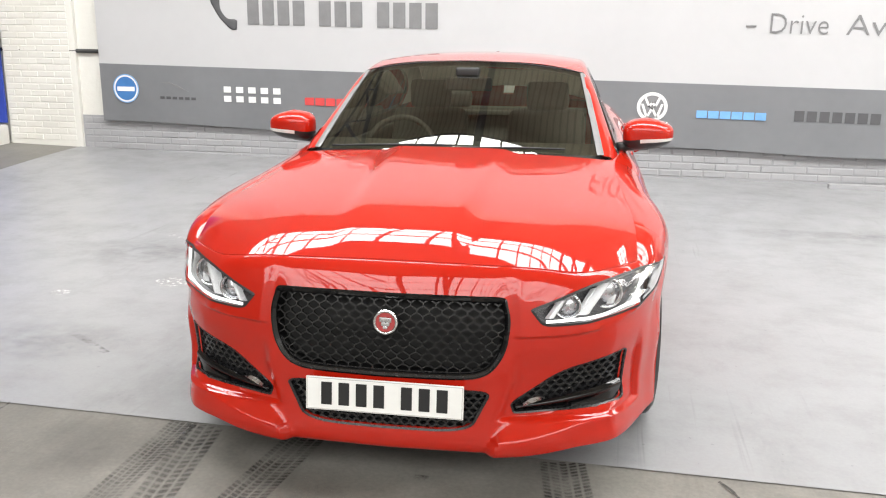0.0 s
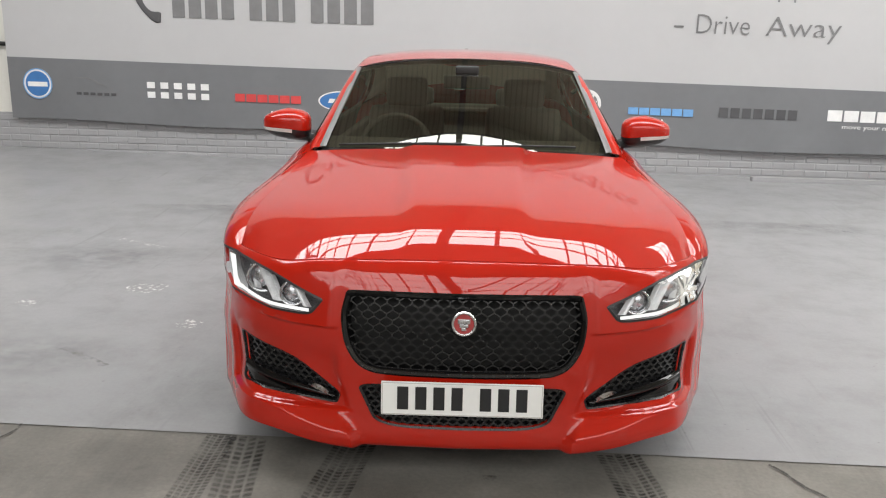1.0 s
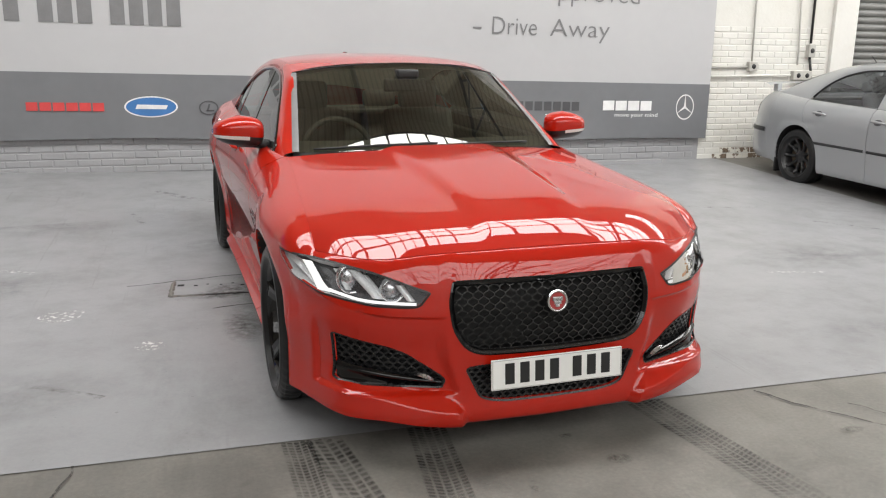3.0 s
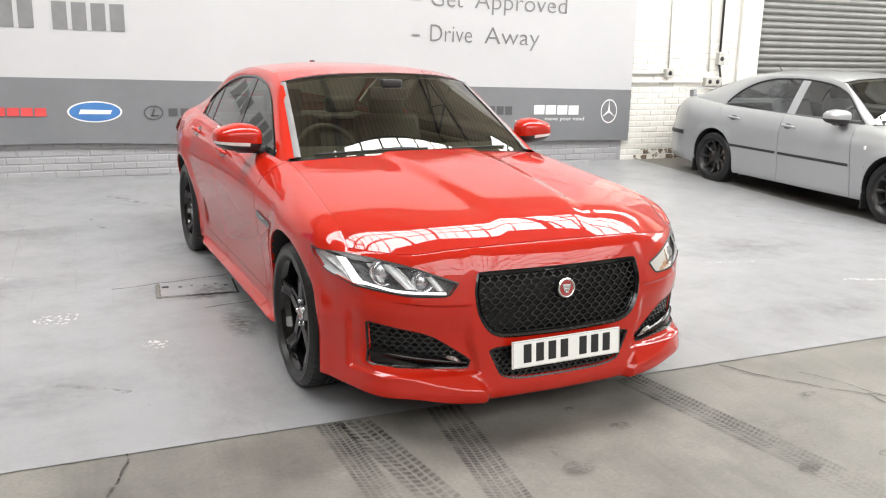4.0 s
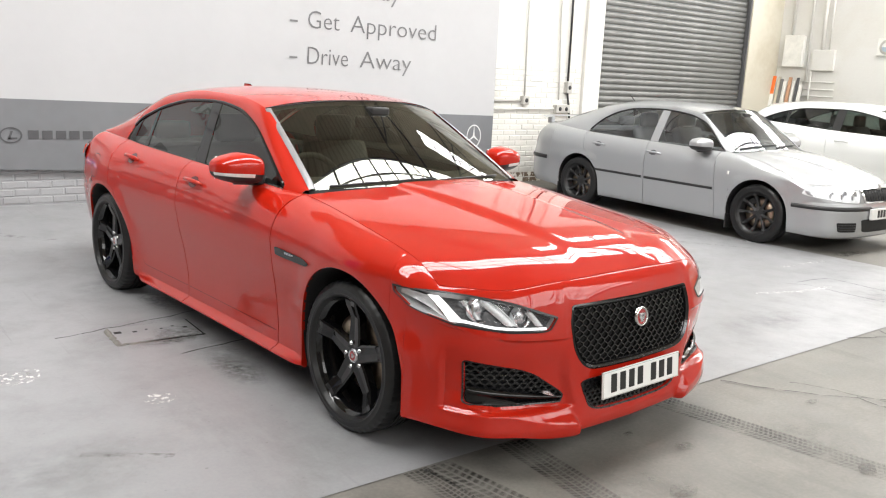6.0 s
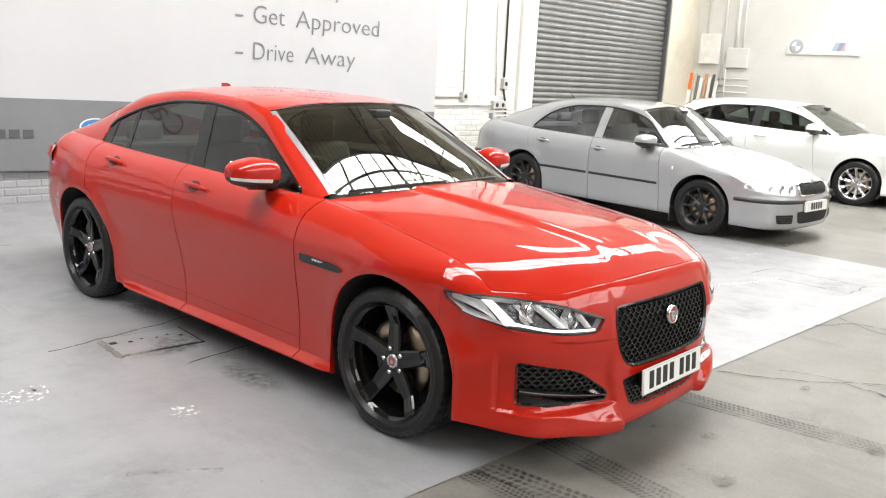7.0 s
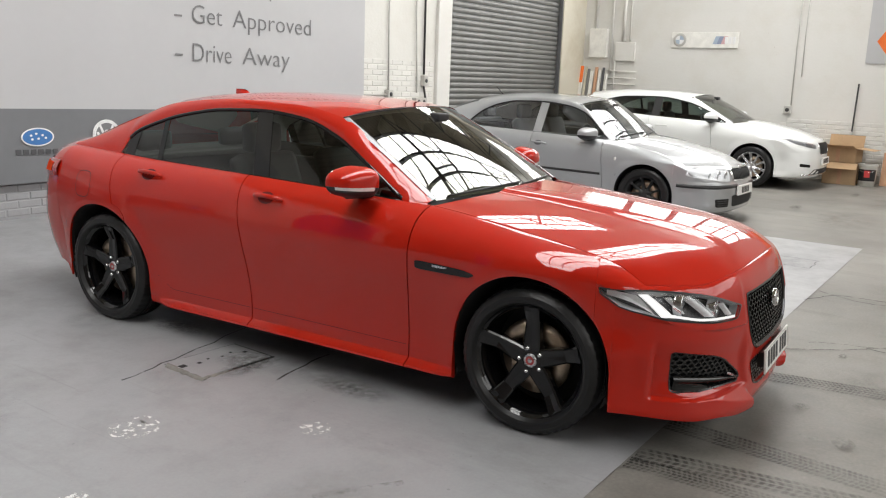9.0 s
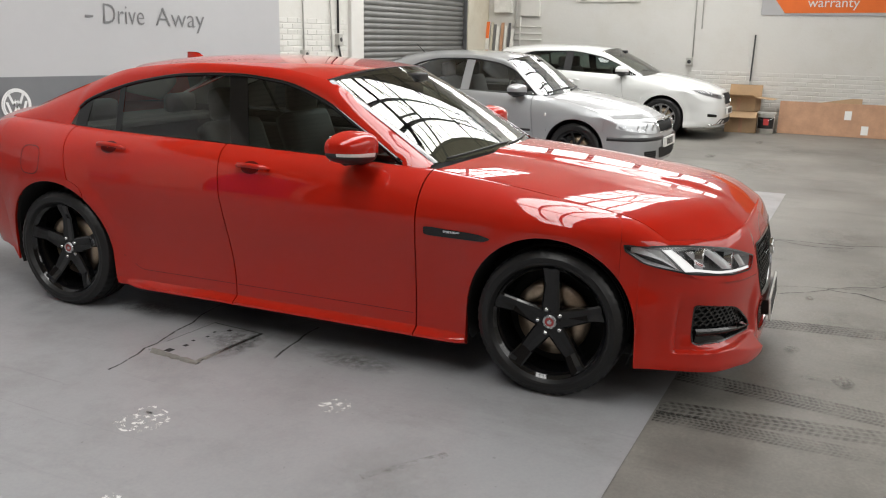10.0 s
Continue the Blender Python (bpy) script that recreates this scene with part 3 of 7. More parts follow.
    def P(self, s, v, side=1, lift=0.0):
        """A point of the lower skin: v from 0 at the sill to 1 at the top edge."""
        zs = self.zsh(s)
        zl = self.zlow(s)
        if v <= 0.6:
            p, n = self.base(s, lerp(zl, zs, v / 0.6))
        else:
            t = (v - 0.6) / 0.4
            S, n = self.base(s, max(zs, zl))
            T = self.top_edge(s)
            rd = lerp(self.c.get("round_front", self.c["round"]), self.c["round"], smooth(-0.6, -0.2, S.y))
            rd = lerp(rd, self.c.get("round_rear", rd), smooth(self.c["base"] + 0.1, self.c["base"] + 0.5, S.y))
            C = Vector((S.x, S.y, lerp(S.z, T.z, rd))) + n * max(0.0, min(lerp(self.c.get("tuck", 0.012), 0.012, smooth(-0.75, -0.45, S.y)), 0.45 * n.dot(T - S)))
            p = S * (1 - t) ** 2 + C * (2 * t * (1 - t)) + T * t * t
        if lift:
            p = p - n * lift
        return Vector((p.x * side, p.y, p.z))

    def v_of(self, s, z):
        a, b = 0.0, 1.0
        for _ in range(26):
            m = (a + b) / 2
            a, b = (m, b) if self.P(s, m).z < z else (a, m)
        return a

    def PZ(self, s, z, lift=0.0):
        """The skin at plan place s (negative on the other side) and height z."""
        key = (round(s, 5), round(z, 5))
        if key not in self.cache:
            a = abs(s)
            v = self.v_of(a, z)
            p = self.P(a, v)
            e = 0.004
            du = self.P(min(1, a + e), v) - (self.P(a - e, v) if a > e else self.P(a + e, v, -1))
            dv = self.P(a, min(1, v + 0.01)) - self.P(a, max(0, v - 0.01))
            n = du.cross(dv).normalized()
            if n.dot(self.base(a, z)[1]) > 0:
                n = -n
            self.cache[key] = (p, n)
        p, n = self.cache[key]
        p = p + n * lift
        return Vector((-p.x if s < 0 else p.x, p.y, p.z))

    def s_x(self, x):
        """Plan place on the nose for a distance from the middle."""
        a, b = 0.0, self.s_of(0.0)
        for _ in range(30):
            m = (a + b) / 2
            a, b = (m, b) if self.X(m) < abs(x) else (a, m)
        return a if x >= 0 else -a

    def screen(self, k, w, grow=0.0):
        """Windscreen, w from the bottom up."""
        c = self.c
        (xb, yb0, yb1, zb0, zb1), (xt, yt0, yt1, zt0, zt1) = c["ws_low"], c["ws_top"]
        a = k * k
        p = Vector((xb * k, lerp(yb0, yb1, a), lerp(zb0, zb1, a)))
        q = Vector((xt * k, lerp(yt0, yt1, a), lerp(zt0, zt1, a)))
        r = p.lerp(q, w)
        b = 0.015 * math.sin(math.pi * min(1, max(0, w))) - 0.007 * math.exp(-max(0, w) / 0.1)
        return r + Vector((0, -b * 0.5, b * 0.8)) * (1 - 0.6 * a) + Vector((0, -0.5, 0.8)) * grow

    def roof(self, k, w):
        c = self.c
        xt, yt0, yt1, zt0, zt1 = c["ws_top"]
        xr, yr0, yr1, zr0, zr1 = c["bl_top"]
        a = k * k
        y = lerp(lerp(yt0, yt1, a), lerp(yr0, yr1, a), w)
        ye = lerp(yt1, yr1, w)
        x = k * lerp(xt, xr, w) if c.get("straight") else k * self.ux(ye)
        z = lerp(self.roofz(y), self.uz(ye), abs(k) ** 2.6)
        return Vector((x, y, z))

    def backlight(self, k, w):
        """Rear window, w from the bottom up."""
        c = self.c
        (xb, yb0, yb1, zb0, zb1), (xt, yt0, yt1, zt0, zt1) = c["bl_low"], c["bl_top"]
        a = k * k
        p = Vector((xb * k, lerp(yb0, yb1, a), lerp(zb0, zb1, a)))
        q = Vector((xt * k, lerp(yt0, yt1, a), lerp(zt0, zt1, abs(k) ** 2.6)))
        b = 0.035 * math.sin(math.pi * w)
        return p.lerp(q, w) + Vector((0, b * 0.4, b)) * (1 - 0.6 * a)

    def glass(self, y, w, side=1, lift=0.0):
        """Side glass between belt and arc."""
        zb = self.bz(y) - 0.005
        z = lerp(zb, max(zb + 0.001, self.arc(y)), w)
        f = z - zb
        x = self.bx(y) - 0.012 - f * self.c["tumble"] - 0.12 * f * f + lift
        return Vector((x * side, y, z))

    def strip(self, y, t, side=1):
        """Pillars and roof rail, from the glass or the belt up to the screens and the roof."""
        d0, d1 = self.c["dlo"]
        lo = self.glass(y, 1, 1, 0.004) if d0 < y < d1 else Vector((self.bx(y), y, self.bz(y)))
        hi = Vector((self.ux(y), y, self.uz(y)))
        mid = (lo + hi) / 2 + Vector((0.022, 0, 0.02)) * min(1, (hi - lo).length / 0.12)
        p = lo * (1 - t) ** 2 + mid * (2 * t * (1 - t)) + hi * t * t
        return Vector((p.x * side, p.y, p.z))


def poly_fill(bm, B, poly, lift, rings=(1.0, 0.75, 0.45, 0.15)):
    """Fills a closed outline of (s, z) on the skin."""
    cs = sum(p[0] for p in poly) / len(poly)
    cz = sum(p[1] for p in poly) / len(poly)
    last = None
    n = len(poly)
    for f in rings:
        ring = [bm.verts.new(B.PZ(cs + (s - cs) * f, cz + (z - cz) * f, lift)) for s, z in poly]
        if last:
            for i in range(n):
                bm.faces.new((last[i], last[(i + 1) % n], ring[(i + 1) % n], ring[i]))
        last = ring
    bm.faces.new(last)


def grow_poly(poly, ds, dz):
    """Moves an outline outwards by ds and dz."""
    n = len(poly)
    area = sum(poly[i][0] * poly[(i + 1) % n][1] - poly[(i + 1) % n][0] * poly[i][1] for i in range(n))
    sg = 1 if area > 0 else -1
    out = []
    k = dz / ds if ds else 1
    for i in range(n):
        a, b = poly[i - 1], poly[(i + 1) % n]
        tx, tz = (b[0] - a[0]) * k, b[1] - a[1]
        L = math.hypot(tx, tz) or 1
        out.append((poly[i][0] + sg * tz / L * ds, poly[i][1] - sg * tx / L * dz))
    return out


def ring_band(bm, B, pa, pb, la, lb):
    n = len(pa)
    A = [bm.verts.new(B.PZ(s, z, la)) for s, z in pa]
    C = [bm.verts.new(B.PZ(s, z, lb)) for s, z in pb]
    for i in range(n):
        bm.faces.new((A[i], A[(i + 1) % n], C[(i + 1) % n], C[i]))


def soft_poly(pts, n=10, r=0.25):
    """Rounds the corners of an outline."""
    out = []
    m = len(pts)
    for i in range(m):
        a, p, b = pts[i - 1], pts[i], pts[(i + 1) % m]
        rr = p[2] if len(p) > 2 else r
        q0 = (lerp(p[0], a[0], rr), lerp(p[1], a[1], rr))
        q1 = (lerp(p[0], b[0], rr), lerp(p[1], b[1], rr))
        for j in range(n):
            t = j / (n - 1)
            out.append(tuple(q0[d] * (1 - t) ** 2 + 2 * p[d] * t * (1 - t) + q1[d] * t * t for d in (0, 1)))
        e0 = q1
        nx = pts[(i + 1) % m]
        rn = nx[2] if len(nx) > 2 else r
        e1 = (lerp(nx[0], p[0], rn), lerp(nx[1], p[1], rn))
        for j in range(1, 4):
            t = j / 4
            out.append((lerp(e0[0], e1[0], t), lerp(e0[1], e1[1], t)))
    return out


def inside(poly, s, z):
    hit = False
    n = len(poly)
    for i in range(n):
        (x0, y0), (x1, y1) = poly[i - 1], poly[i]
        if (y0 > z) != (y1 > z) and s < (x1 - x0) * (z - y0) / (y1 - y0) + x0:
            hit = not hit
    return hit


def honeycomb(B, poly, cell, lift, mat, name, parent, aspect=0.55, bar=0.0035, sx=1.0, depth=0.012):
    """A mesh of six-sided holes over an outline of (x, z) on the nose."""
    bm = bmesh.new()
    xs = [p[0] for p in poly]
    zs = [p[1] for p in poly]
    seen = set()
    h = cell * aspect
    row = 0
    z = min(zs) - h
    while z < max(zs) + h:
        x = min(xs) - cell + (cell / 2 * (row % 2))
        while x < max(xs) + cell:
            cor = [(x - cell * 0.5, z - h * 0.22), (x - cell * 0.5, z + h * 0.22), (x, z + h * 0.78 - h * 0.22 * 0), (x + cell * 0.5, z + h * 0.22), (x + cell * 0.5, z - h * 0.22), (x, z - h * 0.78)]
            for i in range(6):
                a, b = cor[i - 1], cor[i]
                key = tuple(sorted(((round(a[0], 3), round(a[1], 3)), (round(b[0], 3), round(b[1], 3)))))
                if key in seen:
                    continue
                seen.add(key)
                m = ((a[0] + b[0]) / 2, (a[1] + b[1]) / 2)
                if not (inside(poly, *m) or inside(poly, *a) or inside(poly, *b)):
                    continue
                d = Vector((b[0] - a[0], b[1] - a[1]))
                nn = Vector((-d.y, d.x)).normalized() * bar
                q = []
                for pt in (a, b):
                    for sg in (1, -1):
                        for lf in (lift, lift - depth):
                            q.append(bm.verts.new(B.PZ(B.s_x(pt[0] + nn.x * sg), pt[1] + nn.y * sg, lf)))
                bm.faces.new((q[0], q[4], q[6], q[2]))
                bm.faces.new((q[0], q[1], q[5], q[4]))
                bm.faces.new((q[2], q[6], q[7], q[3]))
            x += cell
        z += h
        row += 1
    return part(name, bm, mat, parent, shade=False)


def wheel(car, x, y, spec, style):
    """Tyre, rim, spokes, disc and hub; x is negative on the car's right."""
    sg = 1 if x > 0 else -1
    R, W, rr, zc = spec["tyre_r"], spec["tyre_w"], spec["rim_r"], spec["tyre_r"]
    wh = empty("wheel")
    wh.parent = car
    wh.matrix_local = pose(x, y, zc) @ (Matrix.Rotation(math.pi, 4, "Z") if sg < 0 else Matrix())
    # local: +x outwards
    bm = bmesh.new()
    h = W / 2
    prof = [(rr, -h * 0.8, 0), (rr + 0.02, -h * 0.95, 0), (R - 0.03, -h, 0), (R - 0.008, -h * 0.86, 1), (R, -h * 0.6, 1), (R, -h * 0.34, 0)]
    for g0 in (-0.30, -0.04, 0.22):
        prof += [(R - 0.008, h * g0, 0), (R - 0.008, h * (g0 + 0.07), 0), (R, h * (g0 + 0.09), 0)] + ([(R, h * (g0 + 0.24), 0)] if g0 < 0.2 else [])
    prof += [(R, h * 0.60, 1), (R - 0.006, h * 0.83, 1), (R - 0.014, h * 0.92, 1), (R - 0.026, h * 0.975, 0), (R - 0.030, h * 1.0, 0), (lerp(rr, R, 0.55), h * 1.03, 0), (rr + 0.030, h * 1.015, 0), (rr + 0.022, h * 1.03, 0), (rr + 0.013, h * 1.0, 0), (rr + 0.006, h * 0.9, 0), (rr - 0.004, h * 0.78, 0)]
    seg = 150
    rings = []
    for r, xx, cut in prof:
        rings.append([bm.verts.new((xx, (r - (0.0035 if cut and k % 3 == 0 else 0)) * math.cos(2 * math.pi * k / seg), (r - (0.0035 if cut and k % 3 == 0 else 0)) * math.sin(2 * math.pi * k / seg))) for k in range(seg)])
    for A, C in zip(rings, rings[1:]):
        for k in range(seg):
            bm.faces.new((A[k], A[(k + 1) % seg], C[(k + 1) % seg], C[k]))
    part("tyre", bm, RUBBER, wh).data.set_sharp_from_angle(angle=radians(24))
    rim = style["rim"]
    bm = bmesh.new()
    bm_lathe(bm, [(rr - 0.002, h * 0.80), (rr + 0.008, h * 0.92), (rr + 0.010, h * 0.86), (rr - 0.012, h * 0.80), (rr - 0.020, h * 0.62), (rr - 0.028, h * 0.1), (rr - 0.03, -h * 0.8)], 64)
    part("rim", bm, rim, wh)
    bm = bmesh.new()
    n = style["spokes"]
    w0, w1, w2 = style["width"]
    for k in range(n):
        m = Matrix.Rotation(2 * math.pi * k / n + style.get("turn", 0), 4, "X")
        twin = style.get("twin", 0)
        for off in ((-twin, twin) if twin else (0,)):
            prof = [(0.03, w0, h * style["dish"][0], 0.25), (0.085, w0 * 0.95, h * style["dish"][0] - 0.002, 0.7), (lerp(0.085, rr, 0.5), w1, h * style["dish"][1], 1.0), (rr - 0.03, w2, h * style["dish"][2], 1.3), (rr - 0.008, w2 * 1.12, h * style["dish"][2] + 0.004, 1.5)]
            rings = []
            for r, w, xx, sp in prof:
                c = off * sp
                rings.append([bm.verts.new(m @ Vector(p)) for p in ((xx - 0.04, c - w / 2, r), (xx - 0.006, c - w / 2, r), (xx, c - w / 2 + 0.008, r), (xx - 0.004, c, r), (xx, c + w / 2 - 0.008, r), (xx - 0.006, c + w / 2, r), (xx - 0.04, c + w / 2, r))])
            for A, C in zip(rings, rings[1:]):
                for i in range(6):
                    bm.faces.new((A[i], A[i + 1], C[i + 1], C[i]))
    bm_lathe(bm, [(0.0, h * style["dish"][0] - 0.006), (0.05, h * style["dish"][0] - 0.004), (0.07, h * style["dish"][0] - 0.012), (0.078, h * style["dish"][0] - 0.05)], 32)
    sp = part("spokes", bm, rim, wh)
    for e in sp.data.polygons:
        e.use_smooth = False
    if style.get("cap"):
        bm = bmesh.new()
        x0 = h * style["dish"][0]
        bm_lathe(bm, [(0.0, x0 + 0.003), (0.021, x0 + 0.002)], 24)
        cap = part("centre_cap", bm, style["cap"], wh, "dark red centre cap with a bright ring")
        bm = bmesh.new()
        bm_lathe(bm, [(0.020, x0 - 0.004), (0.0212, x0 + 0.004), (0.030, x0 + 0.003), (0.032, x0 - 0.006)], 24)
        part("cap_ring", bm, ALLOY, cap)
        bm = bmesh.new()
        bm_lathe(bm, [(0.0, x0 + 0.006), (0.008, x0 + 0.005), (0.012, x0 + 0.002)], 6)
        part("cap_relief", bm, ALLOY, cap)
        for k in range(5):
            a = 2 * math.pi * (k + 0.5) / 5 + style.get("turn", 0)
            bm = bmesh.new()
            bm_lathe(bm, [(0.0, x0 + 0.006), (0.009, x0 + 0.004), (0.0115, x0 - 0.006), (0.0115, x0 - 0.02)], 10, m=Matrix.Translation((0, 0.056 * math.cos(a), 0.056 * math.sin(a))))
            part("wheel_nut", bm, CHROME, wh)
    bm = bmesh.new()
    bm_lathe(bm, [(0.06, 0.0), (0.07, 0.012), (0.165, 0.012), (0.165, -0.012), (0.07, -0.012)], 40)
    part("brake_disc", bm, DISC_METAL, wh)
    bm = bmesh.new()
    a0 = 2.4 if sg > 0 else 0.75
    rings = []
    for k in range(9):
        a = a0 - 0.5 + 0.115 * k
        w = 0.030 + 0.010 * math.sin(math.pi * k / 8)
        rings.append([bm.verts.new((x_, -r_ * math.sin(a), r_ * math.cos(a))) for x_, r_ in ((-w, 0.108), (w, 0.108), (w * 1.1, 0.145), (w * 0.8, 0.178), (-w, 0.178))])
    for A, C in zip(rings, rings[1:]):
        for k in range(5):
            bm.faces.new((A[k], A[(k + 1) % 5], C[(k + 1) % 5], C[k]))
    bm.faces.new(rings[0][::-1])
    bm.faces.new(rings[-1])
    part("caliper", bm, DISC_METAL if style.get("cap") else VOID, wh)
    bm = bmesh.new()
    bm_lathe(bm, [(0.0, -h * 0.55), (rr - 0.02, -h * 0.55)], 32)
    part("backing", bm, VOID, wh)
    return wh


def make_car(name, spec, paint, style, place, label, glass_front, glass_side):
    """Builds the skin, glass, cabin and wheels that every car has. Returns the car, its Body and the panel meshes' names."""
    B = Body(spec)
    c = spec
    car = tagged(empty(name, Matrix()), label, "car")
    holes = spec.get("holes", [])
    vs_all = [0.6 * j / 60 for j in range(0, 12, 1)] + [0.6 * j / 60 for j in range(12, 61, 4)] + [0.6 + 0.4 * j / 12 for j in range(1, 13)]

    def columns(s0, s1, step):
        ys = {s0, s1}
        n = max(2, int((s1 - s0) / step))
        ys |= {s0 + (s1 - s0) * i / n for i in range(n + 1)}
        for yc in c["arch_y"]:
            for k in range(25):
                y = yc - c["arch_r"] * 0.999 * math.cos(math.pi * k / 24)
                s = B.s_of(y)
                if s0 < s < s1:
                    ys.add(s)
            for y in (yc - c["arch_r"] * 1.014, yc + c["arch_r"] * 1.014):
                s = B.s_of(y)
                if s0 < s < s1:
                    ys.add(s)
        ys = sorted(ys)
        out = [ys[0]]
        for s in ys[1:]:
            if s - out[-1] > 0.00025:
                out.append(s)
        out[-1] = s1
        return out

    def panel(nm, s0, s1, lab="", step=0.012, both=False, lean0=0.0, lean1=0.0, lip=True, finev=1):
        """One outer panel on one side, or right across the nose or the tail."""
        made = []
        for side in ((0,) if both else (-1, 1)):
            bm = bmesh.new()
            cols = columns(s0, s1, step)
            vs = vs_all if finev == 1 else [0.6 * j / 90 for j in range(91)] + [0.6 + 0.4 * j / 22 for j in range(1, 23)]
            seq = [(-s) for s in reversed(cols)] + cols if both else [s * side for s in cols]
            if both and s0 == 0:
                seq = [(-s) for s in reversed(cols)] + cols[1:]
            if both and s1 == 1:
                seq = cols + [-s for s in reversed(cols[:-1])]
            g = []
            uv = bm.verts.layers.float.new("s")
            for q in seq:
                a, sd = abs(q), (1 if q >= 0 else -1)
                f = (a - s0) / (s1 - s0)
                col = []
                for v in vs:
                    ln = lerp(lean0, lean1, f) * smooth(0.1, 1.0, v)
                    vert = bm.verts.new(B.P(min(1, max(0, a + ln)), v, sd))
                    vert[uv] = q
                    col.append(vert)
                g.append(col)
            for i in range(len(seq) - 1):
                for j in range(len(vs) - 1):
                    bm.faces.new((g[i][j], g[i + 1][j], g[i + 1][j + 1], g[i][j + 1]))
            bmesh.ops.remove_doubles(bm, verts=bm.verts, dist=0.0004)
            kill = []
            outer = {v for v in bm.verts if any(e.is_boundary for e in v.link_edges)}
            for f in bm.faces:
                sv = sum(v[uv] for v in f.verts) / len(f.verts)
                z = f.calc_center_median().z
                if any(inside(h, abs(sv), z) for h in holes):
                    kill.append(f)
            bmesh.ops.delete(bm, geom=kill, context="FACES")
            if kill:
                # pull the ragged edge of each opening onto its outline
                loose = [v for v in bm.verts if v not in outer and v.link_faces and any(e.is_boundary for e in v.link_edges)]
                for v in loose:
                    q = (abs(v[uv]), v.co.z)
                    best = None
                    for h in holes:
                        for i in range(len(h)):
                            (ax, az), (bx, bz) = h[i - 1], h[i]
                            if max(ax, bx) < 0:
                                continue
                            ux, uz_ = (bx - ax) * 5.6, bz - az
                            L2 = ux * ux + uz_ * uz_ or 1e-9
                            t = min(1, max(0, ((q[0] - ax) * 5.6 * ux + (q[1] - az) * uz_) / L2))
                            px, pz = ax + (bx - ax) * t, az + (bz - az) * t
                            d2 = ((q[0] - px) * 5.6) ** 2 + (q[1] - pz) ** 2
                            if best is None or d2 < best[0]:
                                best = (d2, px, pz)
                    if best and best[0] < 0.018**2:
                        sgn = 1 if v[uv] >= 0 else -1
                        v.co = B.PZ(max(0, best[1]) * sgn if best[1] > 1e-6 else 0.0, best[2])
            # turned-in rim gives the shut lines their depth
            rim = [e for e in bm.edges if e.is_boundary]
            if lip:
                ex = bmesh.ops.extrude_edge_only(bm, edges=rim)
                for v in [g_ for g_ in ex["geom"] if isinstance(g_, bmesh.types.BMVert)]:
                    d = Vector((-v.co.x, 0, 0)) if abs(v.co.x) > 0.6 else Vector((0, 1.0 - v.co.y, 0))
                    v.co += d.normalized() * 0.014
            bmesh.ops.recalc_face_normals(bm, faces=bm.faces)
            ob = part(nm, bm, paint, car, lab)
            ob.data.set_sharp_from_angle(angle=radians(38))
            made.append(ob)
        return made

    d = c["doors"]
    g = 0.00055
    sb = B.s_of(c["bumper_y"])
    s1, s2, s3 = B.s_of(d[0]), B.s_of(d[1]), B.s_of(d[2])
    sr = B.s_of(c["rear_bumper_y"])
    panel("front_bumper", 0, sb - 0.0001, both=True, step=0.0020, finev=2)
    panel("front_wing", sb + 0.0001, s1 - g, lean1=c["lean"][0])
    panel("front_door", s1 + g, s2 - g, lean0=c["lean"][0], lean1=c["lean"][1])
    panel("rear_door", s2 + g, s3 - g, lean0=c["lean"][1], lean1=c["lean"][2])
    panel("rear_wing", s3 + g, sr - 0.0001, lean0=c["lean"][2])
    panel("rear_bumper", sr + 0.0001, 1, both=True)

    # bonnet
    bm = bmesh.new()
    gap = 0.9985
    bm_grid(bm, lambda u, v: B.hood((2 * u - 1) * gap, 0.0025 + 0.9935 * v) + Vector((0, 0, 0.0015)), 72, 48)
    rim = [e for e in bm.edges if e.is_boundary]
    ex = bmesh.ops.extrude_edge_only(bm, edges=rim)
    for v in [q for q in ex["geom"] if isinstance(q, bmesh.types.BMVert)]:
        v.co.z -= 0.014
    bmesh.ops.recalc_face_normals(bm, faces=bm.faces)
    ob = part("bonnet", bm, paint, car)
    ob.data.set_sharp_from_angle(angle=radians(38))
    # dark inner skin behind the gaps
    bm = bmesh.new()
    for sd in (-1, 1):
        cols = columns(sb, sr, 0.02)
        bm_grid(bm, lambda u, v: B.P(cols[int(round(u * (len(cols) - 1)))], v, sd, -0.032), len(cols) - 1, 12)
    bm_grid(bm, lambda u, v: B.hood((2 * u - 1) * 0.97, 0.12 + 0.88 * v) + Vector((0, 0, -0.03)), 20, 16)
    part("inner_shell", bm, VOID, car)
    # underside
    box("floor_pan", -0.72, 0.72, c["outline"][0][2] + 0.25, c["base"] + 0.42, 0.19, 0.24, VOID, car)
    # roof, pillars
    bm = bmesh.new()
    bm_grid(bm, lambda u, v: B.roof(2 * u - 1, v), 30, 26)
    part("roof", bm, paint, car)
    bm = bmesh.new()
    bm_grid(bm, lambda u, v: B.roof((2 * u - 1) * 0.98, v) - Vector((0, 0, 0.03)), 16, 12)
    part("headliner", bm, HEADLINER, car)
    for sd in (-1, 1):
        bm = bmesh.new()
        y0, y1 = c["ws_low"][2], c["bl_low"][2]
        n = 90
        bm_grid(bm, lambda u, v: B.strip(lerp(y0, y1, u), v, sd), n, 8)
        bmesh.ops.recalc_face_normals(bm, faces=bm.faces)
        part("roof_rail", bm, paint, car)
        bm = bmesh.new()

        def lining(u, v, sd=sd):
            p = B.strip(lerp(y0 + 0.02, y1 - 0.02, u), lerp(0.04, 0.98, v), sd)
            return (p.x - sd * 0.016, p.y, p.z - 0.010)
        bm_grid(bm, lining, 60, 4)
